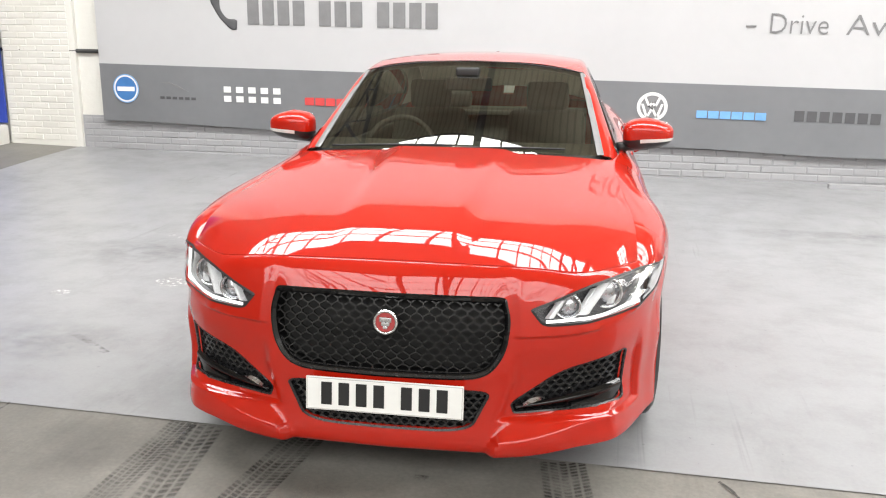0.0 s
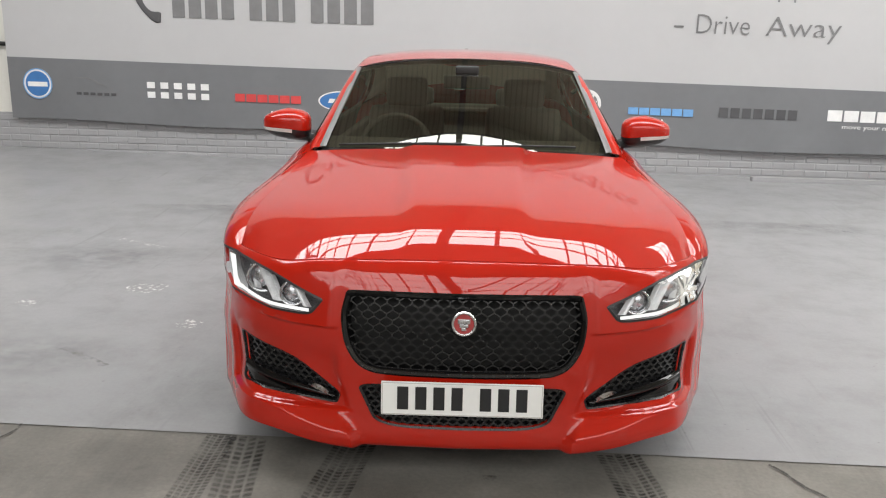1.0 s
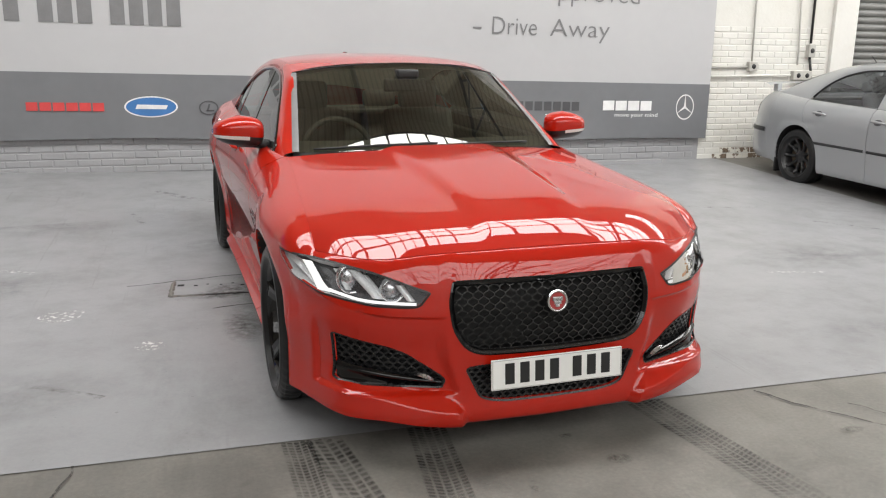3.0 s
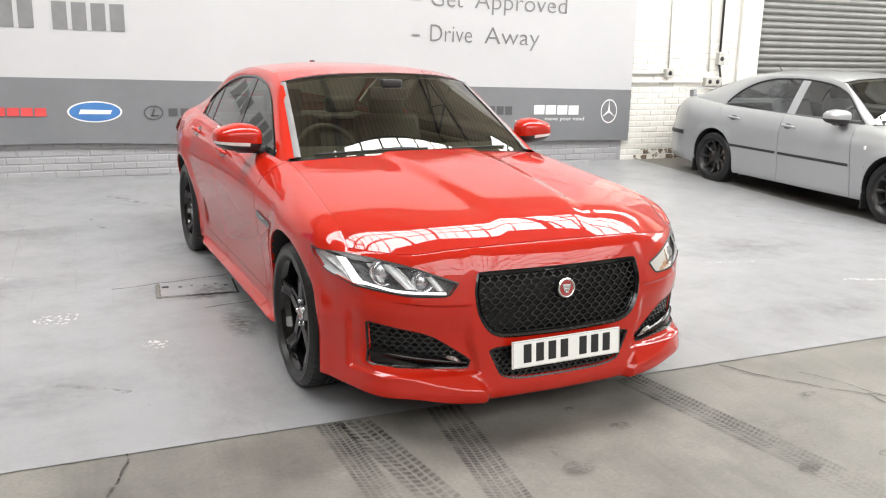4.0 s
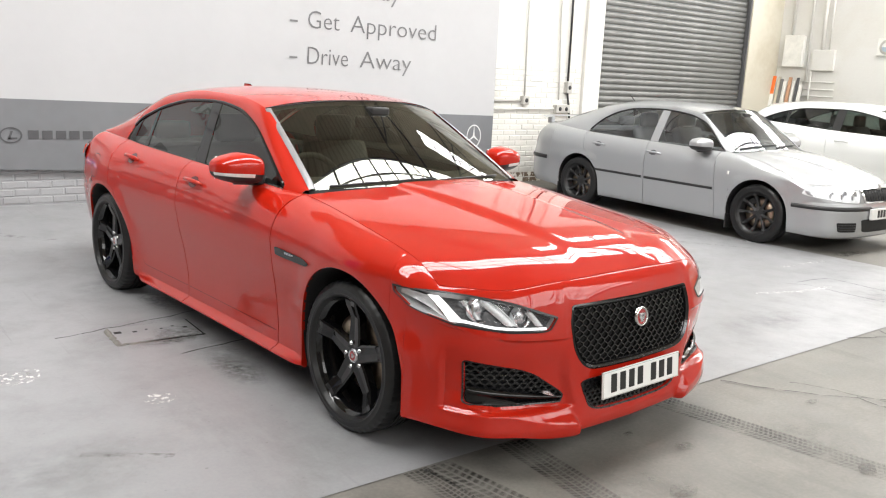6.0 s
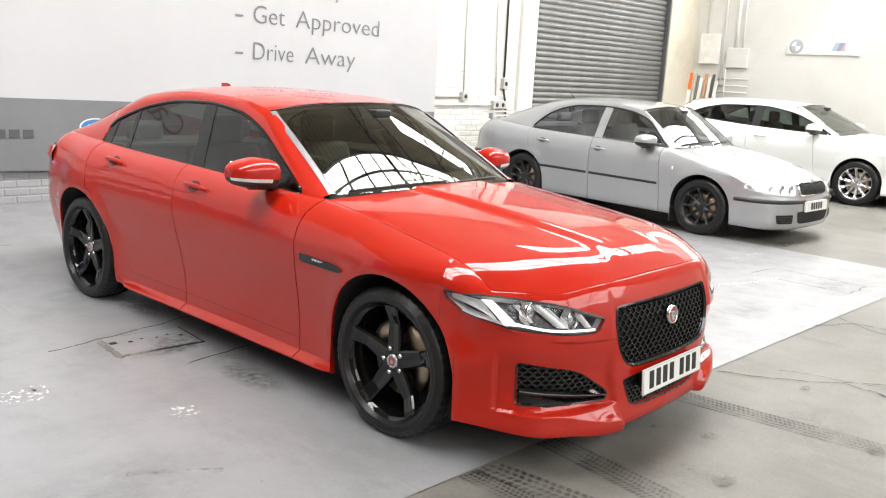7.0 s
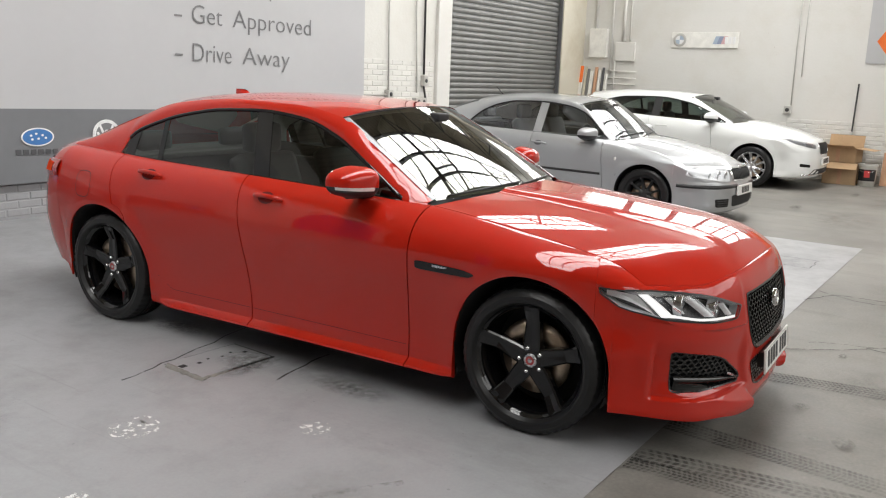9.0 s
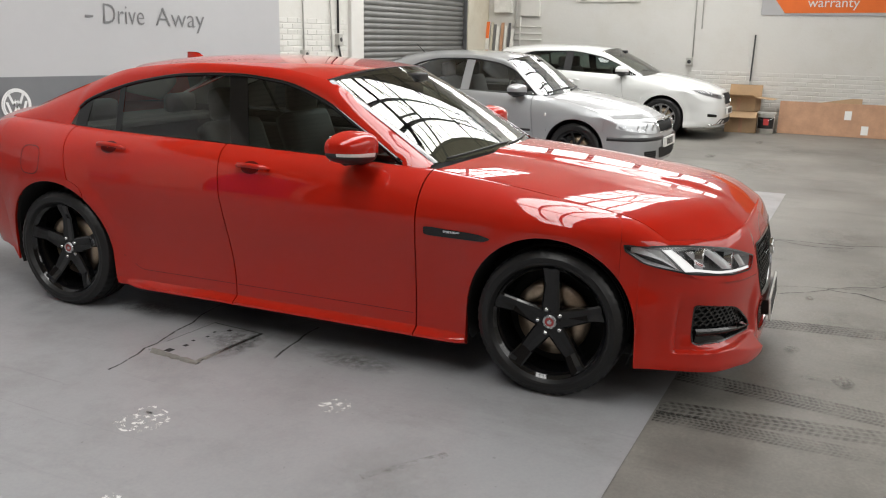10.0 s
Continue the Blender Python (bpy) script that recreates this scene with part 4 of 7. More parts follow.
        part("pillar_trim", bm, HEADLINER, car)
    # screens
    bm = bmesh.new()
    bm_grid(bm, lambda u, v: B.screen(2 * u - 1, v), 28, 18)
    for f in bm.faces:
        f.normal_update()
        if f.normal.z < 0:
            f.normal_flip()
    ws = part("windscreen", bm, glass_front, car)
    ws.visible_shadow = False
    bm = bmesh.new()
    # Strips along both edges: the pale reflection there is painted as plain grey.
    for k in (-1, 1):
        strip = bmesh.new()
        bm_grid(strip, lambda u, v: B.screen(k * lerp(0.965, 1.012, u), v * 0.975, 0.006 + 0.004 * math.sin(math.pi * u)), 4, 18)
        part("pillar_reflection", strip, REFLECTION_GREY, ws, "windscreen edge strip with its pale reflection painted in grey")
    bm_tube(bm, [B.screen(-1 + i / 12, 0.998) for i in range(25)], 0.0035, 6)
    part("screen_seal", bm, SATIN_BLACK, ws)
    bm = bmesh.new()
    bm_grid(bm, lambda u, v: B.hood((2 * u - 1) * 0.985, 0.992).lerp(B.screen((2 * u - 1), 0.03), v) - Vector((0, 0, 0.012 + 0.02 * math.sin(math.pi * v))), 24, 5)
    part("cowl", bm, SATIN_BLACK, car)
    bm = bmesh.new()
    bm_grid(bm, lambda u, v: B.backlight(2 * u - 1, v), 20, 12)
    for f in bm.faces:
        f.normal_update()
        if f.normal.z < 0:
            f.normal_flip()
    bl = part("rear_window", bm, glass_side, car)
    bl.visible_shadow = False
    bm = bmesh.new()
    bm_grid(bm, lambda u, v: B.deck(2 * u - 1, v), 24, 8)
    part("boot_lid", bm, paint, car)
    # side glass and its black frame
    d0, d1 = c["dlo"]
    for sd in (-1, 1):
        cuts = [(*q, 0.0) if len(q) == 2 else q for q in c["pillars"]]
        edges = [(d0, 0.0)] + [p for q in cuts for p in ((q[0], q[2]), (q[1], q[2]))] + [(d1, 0.0)]
        for (a, la), (b, lb) in zip(edges[::2], edges[1::2]):
            bm = bmesh.new()
            bm_grid(bm, lambda u, v: B.glass(lerp(a + la * v, b + lb * v, u), v, sd), 24, 8)
            for f in bm.faces:
                f.normal_update()
                if f.normal.x * sd < 0:
                    f.normal_flip()
            gl = part("side_window", bm, glass_side, car)
            gl.visible_shadow = False
        for a, b, ln in cuts:
            bm = bmesh.new()
            bm_grid(bm, lambda u, v: B.glass(lerp(a - 0.006, b + 0.006, u) + ln * v, v, sd, 0.004), 4, 8)
            part("door_pillar", bm, c.get("pillar_mat", SATIN_BLACK), car)
        bm = bmesh.new()
        n = 60
        bm_tube(bm, [B.glass(lerp(d0, d1, i / n), 1, sd, 0.002) for i in range(n + 1)], 0.011, 6)
        bm_tube(bm, [B.glass(lerp(d0, d1, i / n), 0, sd, 0.006) for i in range(n + 1)], 0.009, 6)
        part("window_trim", bm, c.get("trim_mat", SATIN_BLACK), car)
    # cabin
    x = 0.37
    yd = c["dash_y"]
    bm = bmesh.new()
    bm_grid(bm, lambda u, v: (lerp(-0.70, 0.70, u), lerp(c["ws_low"][1] + 0.02, yd + 0.42, v) + 0.14 * (2 * u - 1) ** 2 * (1 - v), c["ws_low"][3] - 0.03 + 0.03 * math.sin(v * 2.2) - 0.25 * smooth(0.75, 1.0, v)), 14, 12)
    part("dashboard", bm, c.get("cabin", CABIN), car)
    for sx in (-x, x):
        bm = bmesh.new()
        bm_box(bm, sx - 0.25, sx + 0.25, yd + 0.75, yd + 1.25, 0.40, 0.58, 0.06)
        bm_box(bm, sx - 0.24, sx + 0.24, 0, 0.14, 0, 0.62, 0.06, Matrix.Translation((0, yd + 1.18, 0.5)) @ Matrix.Rotation(radians(-20), 4, "X"))
        seat = part("front_seat", bm, c.get("seat", SEAT), car)
        bm = bmesh.new()
        bm_box(bm, sx - 0.13, sx + 0.13, yd + 1.40, yd + 1.50, 1.06, 1.24, 0.04)
        bm_tube(bm, [(sx - 0.05, yd + 1.45, 0.95), (sx - 0.05, yd + 1.45, 1.1)], 0.008, 6)
        bm_tube(bm, [(sx + 0.05, yd + 1.45, 0.95), (sx + 0.05, yd + 1.45, 1.1)], 0.008, 6)
        part("headrest", bm, c.get("seat", SEAT), seat)
    bm = bmesh.new()
    bm_box(bm, -0.64, 0.64, yd + 1.75, yd + 2.2, 0.42, 0.6, 0.06)
    bm_box(bm, -0.62, 0.62, 0, 0.14, 0, 0.55, 0.06, Matrix.Translation((0, yd + 2.15, 0.52)) @ Matrix.Rotation(radians(-24), 4, "X"))
    for sx in (-0.36, 0.36):
        bm_box(bm, sx - 0.13, sx + 0.13, yd + 2.38, yd + 2.47, 1.0, 1.13, 0.04)
    part("rear_seat", bm, c.get("seat", SEAT), car)
    bm = bmesh.new()
    bm_box(bm, -0.62, 0.62, yd + 2.25, c["bl_low"][1] - 0.04, c["bl_low"][3] - 0.10, c["bl_low"][3] - 0.07, 0.008)
    part("parcel_shelf", bm, c.get("cabin", CABIN), car)
    bm = bmesh.new()
    m = Matrix.Translation((-x, yd + 0.50, c["wheel_z"])) @ Matrix.Rotation(radians(65), 4, "X")
    bm_tube(bm, [m @ Vector((0.185 * math.cos(a), 0.185 * math.sin(a), 0)) for a in [2 * math.pi * i / 32 for i in range(32)]], 0.016, 8, closed=True)
    for a in (0.1, math.pi - 0.1, -math.pi / 2):
        bm_tube(bm, [m @ Vector((0.05 * math.cos(a), 0.05 * math.sin(a), -0.03)), m @ Vector((0.18 * math.cos(a), 0.18 * math.sin(a), 0))], 0.018, 6)
    bm_box(bm, -0.07, 0.07, -0.055, 0.055, -0.05, -0.01, 0.02, m)
    part("steering_wheel", bm, c.get("cabin", CABIN), car)
    bm = bmesh.new()
    mz = lerp(c["ws_low"][3], c["ws_top"][3], 0.74)
    my = lerp(c["ws_low"][1], c["ws_top"][1], 0.74) + 0.10
    bm_box(bm, -0.12, 0.12, my, my + 0.03, mz - 0.05, mz + 0.02, 0.012)
    bm_box(bm, -0.06, 0.06, my - 0.06, my + 0.02, mz + 0.02, mz + 0.07, 0.012)
    part("rear_view_mirror", bm, SATIN_BLACK, car)
    for sd in (-1, 1):
        bm = bmesh.new()
        bm_box(bm, sd * 0.66, sd * 0.72, yd + 0.1, c["base"] - 0.1, 0.3, 0.93, 0.02)
        part("door_card", bm, c.get("cabin", CABIN), car)
    # wheel arches
    for yc, ya in ((0.0, c["arch_y"][0]), (c["base"], c["arch_y"][1])):
        for sd in (-1, 1):
            bm = bmesh.new()
            r = c["arch_r"]
            xo = 0.60
            n = 26

            def lin(u, v, yc=ya, sd=sd):
                a = math.pi * (-0.12 + 1.24 * u)
                y, z = yc - r * math.cos(a), c["arch_z"] + r * math.sin(a)
                s = B.s_of(y)
                xs = abs(B.base(s, max(z, 0.2))[0].x) - 0.006
                return (sd * lerp(xs, xo, v), y, z)
            bm_grid(bm, lin, n, 4)
            part("arch_liner", bm, VOID, car)
        bm = bmesh.new()
        bm_tube(bm, [(-0.6, yc, c["tyre_r"]), (0.6, yc, c["tyre_r"])], 0.04, 8)
        bm_box(bm, -0.6, 0.6, yc - 0.38, yc + 0.38, 0.25, 0.7)
        part("axle", bm, VOID, car)
        for sd in (-1, 1):
            wheel(car, sd * c["wheel_x"], yc + c.get("wheel_shift", 0.0), c, style)
    # mirrors
    mx, myy, mzz = c["mirror"]
    for sd in (-1, 1):
        mir = empty("door_mirror")
        mir.parent = car
        mir.matrix_local = pose(sd * mx, myy, mzz)

        def shell(u, v, z0, z1, grow=1.0):
            a = 2 * math.pi * u
            z = lerp(z0, z1, v)
            q = max(0.0, 1 - abs(z / 0.078) ** 3.2) ** 0.42 if abs(z) < 0.078 else 0
            ca, sa = math.cos(a), math.sin(a)
            xx = 0.124 * grow * q * (abs(ca) ** 0.62) * (1 if ca > 0 else -1)
            yy = 0.120 * grow * q * (abs(sa) ** 0.72) * (1 if sa > 0 else -1)
            zz = z * (1.0 - 0.22 * smooth(-0.02, 0.124, xx)) - 0.010 * smooth(0.0, 0.124, -xx) * (1 if z < 0 else 0)
            return (sd * xx, yy * (1.0 if yy < 0 else 0.42) + 0.16 * xx, zz)
        bm = bmesh.new()
        bm_grid(bm, lambda u, v: shell(u, v, -0.018, 0.0779), 36, 14)
        part("mirror_cap", bm, paint, mir)
        bm = bmesh.new()
        bm_grid(bm, lambda u, v: shell(u, v, -0.0779, -0.018, 0.985), 36, 8)
        bm_tube(bm, [(0, 0.01, -0.05), (-sd * 0.1, 0.0, -0.065), (-sd * (mx - c["mirror_root"]), -0.03, -0.075)], [0.035, 0.026, 0.03], 8)
        part("mirror_base", bm, SATIN_BLACK, mir)
        if c.get("repeater"):
            bm = bmesh.new()
            bm_grid(bm, lambda u, v: shell(0.72 + 0.25 * u, v, -0.036, -0.018, 1.012), 16, 2)
            part("repeater", bm, AMBER_CLEAR, mir, "clear indicator strip")
        bm = bmesh.new()
        bm_box(bm, -0.095, 0.095, 0.030, 0.036, -0.055, 0.055, 0.02)
        part("mirror_glass", bm, CHROME, mir)
    # handles
    for sd in (-1, 1):
        for hy, hz in c["handles"]:
            s = B.s_of(hy)
            pts = []
            for i in range(9):
                t = i / 8
                si = B.s_of(hy - 0.10 + 0.20 * t)
                p = B.PZ(si, hz + 0.006 * t, 0.010 + 0.028 * math.sin(math.pi * t) ** 0.5)
                pts.append((p.x * sd, p.y, p.z))
            bm = bmesh.new()
            bm_tube(bm, pts, [0.007] + [0.0125] * 7 + [0.007], 8)
            h_ = part("door_handle", bm, c.get("handle_mat", paint), car)
            # Flat patch; a cup_mat darker than the body paints in the cup's shade.
            bm = bmesh.new()
            n = 14
            ring = []
            for k in range(n):
                a = 2 * math.pi * k / n
                p = B.PZ(B.s_of(hy + 0.02 + 0.055 * math.cos(a)), hz + 0.004 + 0.03 * math.sin(a), 0.0025)
                ring.append(bm.verts.new((p.x * sd, p.y, p.z)))
            bm.faces.new(ring)
            part("handle_cup", bm, c.get("cup_mat", SATIN_BLACK), h_)
    car.matrix_world = place
    return car, B


def text_part(name, body, size, mat, parent=None, m=None, extrude=0.0006, align="CENTER", label="", sx=1.0, bold=0.0):
    """Letters in the built-in font as a mesh."""
    cu = bpy.data.curves.new(name, "FONT")
    cu.body, cu.size, cu.extrude, cu.align_x, cu.align_y, cu.offset = body, size, extrude, align, "CENTER", bold
    cu.resolution_u = 3
    tmp = bpy.data.objects.new(name, cu)
    me = bpy.data.meshes.new_from_object(tmp)
    bpy.data.objects.remove(tmp)
    me.transform(Matrix.Diagonal((sx, 1, 1, 1)))
    me.materials.clear()
    me.materials.append(mat)
    ob = new(name, me)
    if parent is not None:
        ob.parent = parent
    if m is not None:
        ob.matrix_local = m
    if label:
        ob["label"] = label
    return ob

# ---- the red saloon ----
XE = dict(
    outline=[(0, 0, -0.885), (0, 0.30, -0.872), (0, 0.50, -0.825), (0, 0.695, -0.73), (0, 0.808, -0.612), (0, 0.886, -0.44), (0, 0.917, -0.22), (0, 0.926, 0.0), (0, 0.915, 0.6), (0, 0.91, 1.6), (0, 0.918, 2.5),
             (0, 0.922, 2.85), (0, 0.912, 3.1), (0, 0.886, 3.33), (0, 0.825, 3.51), (0, 0.65, 3.63), (0, 0.3, 3.69), (0, 0, 3.70)],
    hood_rise=[(0, 0), (0.05, 0.17), (0.1, 0.31), (0.16, 0.41), (0.25, 0.50), (0.55, 0.72), (0.8, 0.89), (1, 1)],
    hood_mid=[(0, 0.766), (0.05, 0.807), (0.1, 0.841), (0.16, 0.864), (0.25, 0.883), (0.55, 0.930), (0.8, 0.962), (1, 0.979)],
    hood_x=(0.800, 0.735), bow_power=4.5, hood_y=(-0.50, 0.58), hood_z=(0.738, 0.940), hood_bow=(0.275, 0.14), dip=0.016, crease=(0.20, 0.27, 0.018),
    belt_x=[(0.58, 0.735), (0.80, 0.775), (1.67, 0.785), (2.5, 0.768), (2.9, 0.752), (3.4, 0.725)],
    belt_z=[(0.58, 0.940), (0.80, 0.953), (1.67, 0.985), (2.5, 1.005), (2.9, 1.022), (3.4, 1.04)],
    rail_x=[(0.61, 0.69), (1.25, 0.585), (1.6, 0.568), (2.0, 0.565), (2.5, 0.572), (2.9, 0.60), (3.3, 0.64)],
    rail_z=[(0.61, 0.957), (0.93, 1.145), (1.25, 1.315), (1.6, 1.366), (2.0, 1.375), (2.5, 1.335), (2.9, 1.21), (3.3, 1.055)],
    roof_mid=[(1.12, 1.372), (1.5, 1.405), (2.0, 1.416), (2.4, 1.395), (2.62, 1.36)],
    dlo_top=[(0.74, 0.955), (1.0, 1.10), (1.25, 1.225), (1.5, 1.297), (1.8, 1.322), (2.1, 1.312), (2.4, 1.268), (2.62, 1.205), (2.75, 1.15), (2.80, 1.105)],
    front_in=[(0.14, 0.034), (0.165, 0.010), (0.20, 0.004), (0.25, 0.010), (0.33, 0.014), (0.45, 0.008), (0.56, 0.016)],
    skirt=(0.178, 0.214, 0.050), side_in=[(0.155, 0.10), (0.175, 0.066), (0.222, 0.058), (0.30, 0.058), (0.38, 0.052), (0.5, 0.036), (0.62, 0.014), (0.74, 0.0)],
    rear_in=[(0.2, 0.14), (0.3, 0.075), (0.45, 0.02), (0.6, 0.0), (0.75, 0.02)],
    low=(0.150, 0.165, 0.29), shoulder=(0.56, 0.74, 0.72), round=0.80, round_rear=0.93, round_front=0.84, tuck=0.035, chin=0.030, recess=0.018, fang=0.036, lips=0.012, base=2.835, arch_r=0.380, arch_z=0.342, arch_y=(-0.028, 2.83), flare=0.018,
    deck_y=3.27, deck_len=0.37, deck_up=0.02, ws_low=(0.69, 0.47, 0.61, 0.980, 0.957), ws_top=(0.585, 1.12, 1.25, 1.372, 1.315),
    bl_top=(0.572, 2.62, 2.50, 1.36, 1.335), bl_low=(0.64, 3.42, 3.30, 1.06, 1.055), tumble=0.46, dlo=(0.745, 2.795), doors=(0.615, 1.65, 2.60), lean=(-0.004, 0.013, 0.028),
    bumper_y=-0.33, rear_bumper_y=3.28, pillar_mat=GLOSS_BLACK, trim_mat=GLOSS_BLACK, pillars=[(1.60, 1.70, 0.12), (2.46, 2.485, 0.05), (2.72, 2.79, 0.0)], dash_y=0.58, wheel_z=0.90, tyre_r=0.333, tyre_w=0.235, rim_r=0.256, wheel_x=0.793, wheel_shift=-0.034,
    mirror=(0.915, 0.95, 1.035), mirror_root=0.77, repeater=True, handles=[(1.50, 0.888), (2.42, 0.925)], cup_mat=SHADED_RED,
)
CAR_AT = pose(-0.600, 3.446, 0.0, 0, 0, 2.5)


B0 = Body(XE)
GRILLE_HALF = [(0.384, 0.669, 0.08), (0.397, 0.600, 0.3), (0.382, 0.505, 0.4), (0.338, 0.436, 0.45), (0.262, 0.410, 0.4)]
GRILLE = soft_poly([(-x, z, r) for x, z, r in GRILLE_HALF[:1]] + GRILLE_HALF + [(-x, z, r) for x, z, r in GRILLE_HALF[:0:-1]])
LAMP = soft_poly([(0.464, 0.638, 0.08), (0.64, 0.694, 0.3), (0.80, 0.718, 0.3), (0.904, 0.724, 0.05), (0.903, 0.696, 0.2), (0.887, 0.640, 0.3), (0.80, 0.602, 0.35), (0.66, 0.586, 0.3), (0.502, 0.586, 0.25)])
INTAKE = soft_poly([(0.57, 0.424, 0.3), (0.786, 0.466, 0.06), (0.783, 0.300, 0.06), (0.425, 0.290, 0.08), (0.415, 0.318, 0.2)])
LOWER = soft_poly([(-0.335, 0.365, 0.1), (0.335, 0.365, 0.1), (0.27, 0.232, 0.25), (-0.27, 0.232, 0.25)])


def to_s(poly):
    return [(B0.s_x(x), z) for x, z in poly]


XE["holes"] = [to_s(LAMP), grow_poly(to_s(INTAKE), 0.001, 0.004), grow_poly(to_s(GRILLE), 0.0006, 0.004), to_s(LOWER)]
STYLE = dict(rim=GLOSS_BLACK, spokes=5, width=(0.084, 0.066, 0.074), dish=(0.62, 0.60, 0.80), cap=BADGE_RED, turn=0.0)
red_car, B = make_car("saloon_car", XE, RED, STYLE, Matrix(), "glossy red four-door saloon with black wheels and lit headlamps", GLASS, DARK_GLASS)


def flip(poly, sg):
    return [(s * sg, z) for s, z in poly]


# grille
gs = to_s(GRILLE)
bm = bmesh.new()
poly_fill(bm, B, gs, -0.05)
grille = part("grille", bm, VOID, red_car, "black honeycomb grille in a gloss black frame")
bm = bmesh.new()
outer, inner = grow_poly(gs, 0.0012, 0.007), grow_poly(gs, -0.0018, -0.012)
ring_band(bm, B, outer, outer, -0.004, 0.002)
ring_band(bm, B, outer, gs, 0.002, 0.004)
ring_band(bm, B, gs, inner, 0.004, -0.010)
ring_band(bm, B, inner, inner, -0.006, -0.05)
part("grille_frame", bm, GLOSS_BLACK, grille)
bm = bmesh.new()
deep = grow_poly(gs, -0.0022, -0.014)
chain = sorted([(x, o, i) for x, o, i in zip([p[0] for p in GRILLE], gs, deep) if o[1] < 0.50], key=lambda q: math.atan2(q[1][1] - 0.60, q[0]))
ra = [bm.verts.new(B.PZ(*q[1], 0.0055)) for q in chain]
rb = [bm.verts.new(B.PZ(*q[2], -0.014)) for q in chain]
for i in range(len(chain) - 1):
    bm.faces.new((ra[i], ra[i + 1], rb[i + 1], rb[i]))
part("grille_trim", bm, TRIM_SILVER, grille, "satin silver lower grille trim")
honeycomb(B, GRILLE, 0.041, -0.010, GRILLE_MESH, "grille_mesh", grille, aspect=0.52, bar=0.0021)
# round badge
bm = bmesh.new()
pb = B.PZ(0, 0.586, 0.006)
mb = Matrix.Translation(pb) @ Matrix.Rotation(radians(-6), 4, "X")
bm_lathe(bm, [(0.0, -0.004), (0.032, -0.003)], 32, "Y", mb)
badge = part("badge", bm, BADGE_RED, grille, "round red badge with a chrome ring")
bm = bmesh.new()
bm_lathe(bm, [(0.031, 0.0), (0.032, -0.008), (0.037, -0.010), (0.041, -0.006), (0.042, 0.006)], 40, "Y", mb)
part("badge_ring", bm, CHROME, badge)
bm = bmesh.new()
for (a, b_, c_, d_) in ((-0.02, 0.02, 0.0, 0.016), (-0.014, 0.014, -0.012, 0.0), (-0.008, 0.008, -0.022, -0.012)):
    bm_box(bm, a, b_, -0.009, -0.003, c_, d_, 0.003, mb)
part("badge_relief", bm, ALLOY, badge)
# lower grille
ls = to_s(LOWER)
bm = bmesh.new()
poly_fill(bm, B, ls, -0.05)
low = part("lower_grille", bm, VOID, red_car, "black mesh lower grille")
bm = bmesh.new()
outer = grow_poly(ls, 0.0016, 0.007)
ring_band(bm, B, outer, outer, -0.004, 0.003)
ring_band(bm, B, outer, ls, 0.003, 0.001)
ring_band(bm, B, ls, ls, 0.001, -0.05)
part("frame", bm, MESH_BLACK, low)
honeycomb(B, LOWER, 0.030, -0.012, MESH_BLACK, "lower_mesh", low)
# number plate: writing as bars
plate = empty("number_plate")
plate.parent = red_car
plate.matrix_local = Matrix.Translation(B.PZ(0, 0.343, 0.03)) @ Matrix.Rotation(radians(-5), 4, "X")
bm = bmesh.new()
bm_box(bm, -0.26, 0.26, -0.004, 0.004, -0.0555, 0.0555, 0.003)
part("plate", bm, PLATE, plate, shade=False)
bm = bmesh.new()
for sg in (-1, 1):
    bm_box(bm, -0.256, 0.256, -0.0055, -0.004, sg * 0.0515 - 0.0008, sg * 0.0515 + 0.0008)
    bm_box(bm, sg * 0.2555 - 0.0008, sg * 0.2555 + 0.0008, -0.0055, -0.004, -0.0515, 0.0515)
part("plate_border", bm, CABLE_GREY, plate, shade=False)
for k in range(7):
    bm = bmesh.new()
    x0 = -0.212 + k * 0.058 + (0.033 if k > 3 else 0)
    bm_box(bm, x0 + 0.004, x0 + 0.040, -0.0062, -0.003, -0.036, 0.040, 0.002)
    part("plate_bar", bm, INK, plate, shade=False)
bm = bmesh.new()
bm_box(bm, -0.225, 0.225, 0.004, 0.04, -0.035, 0.035, 0.004)
part("plate_holder", bm, SATIN_BLACK, plate, shade=False)
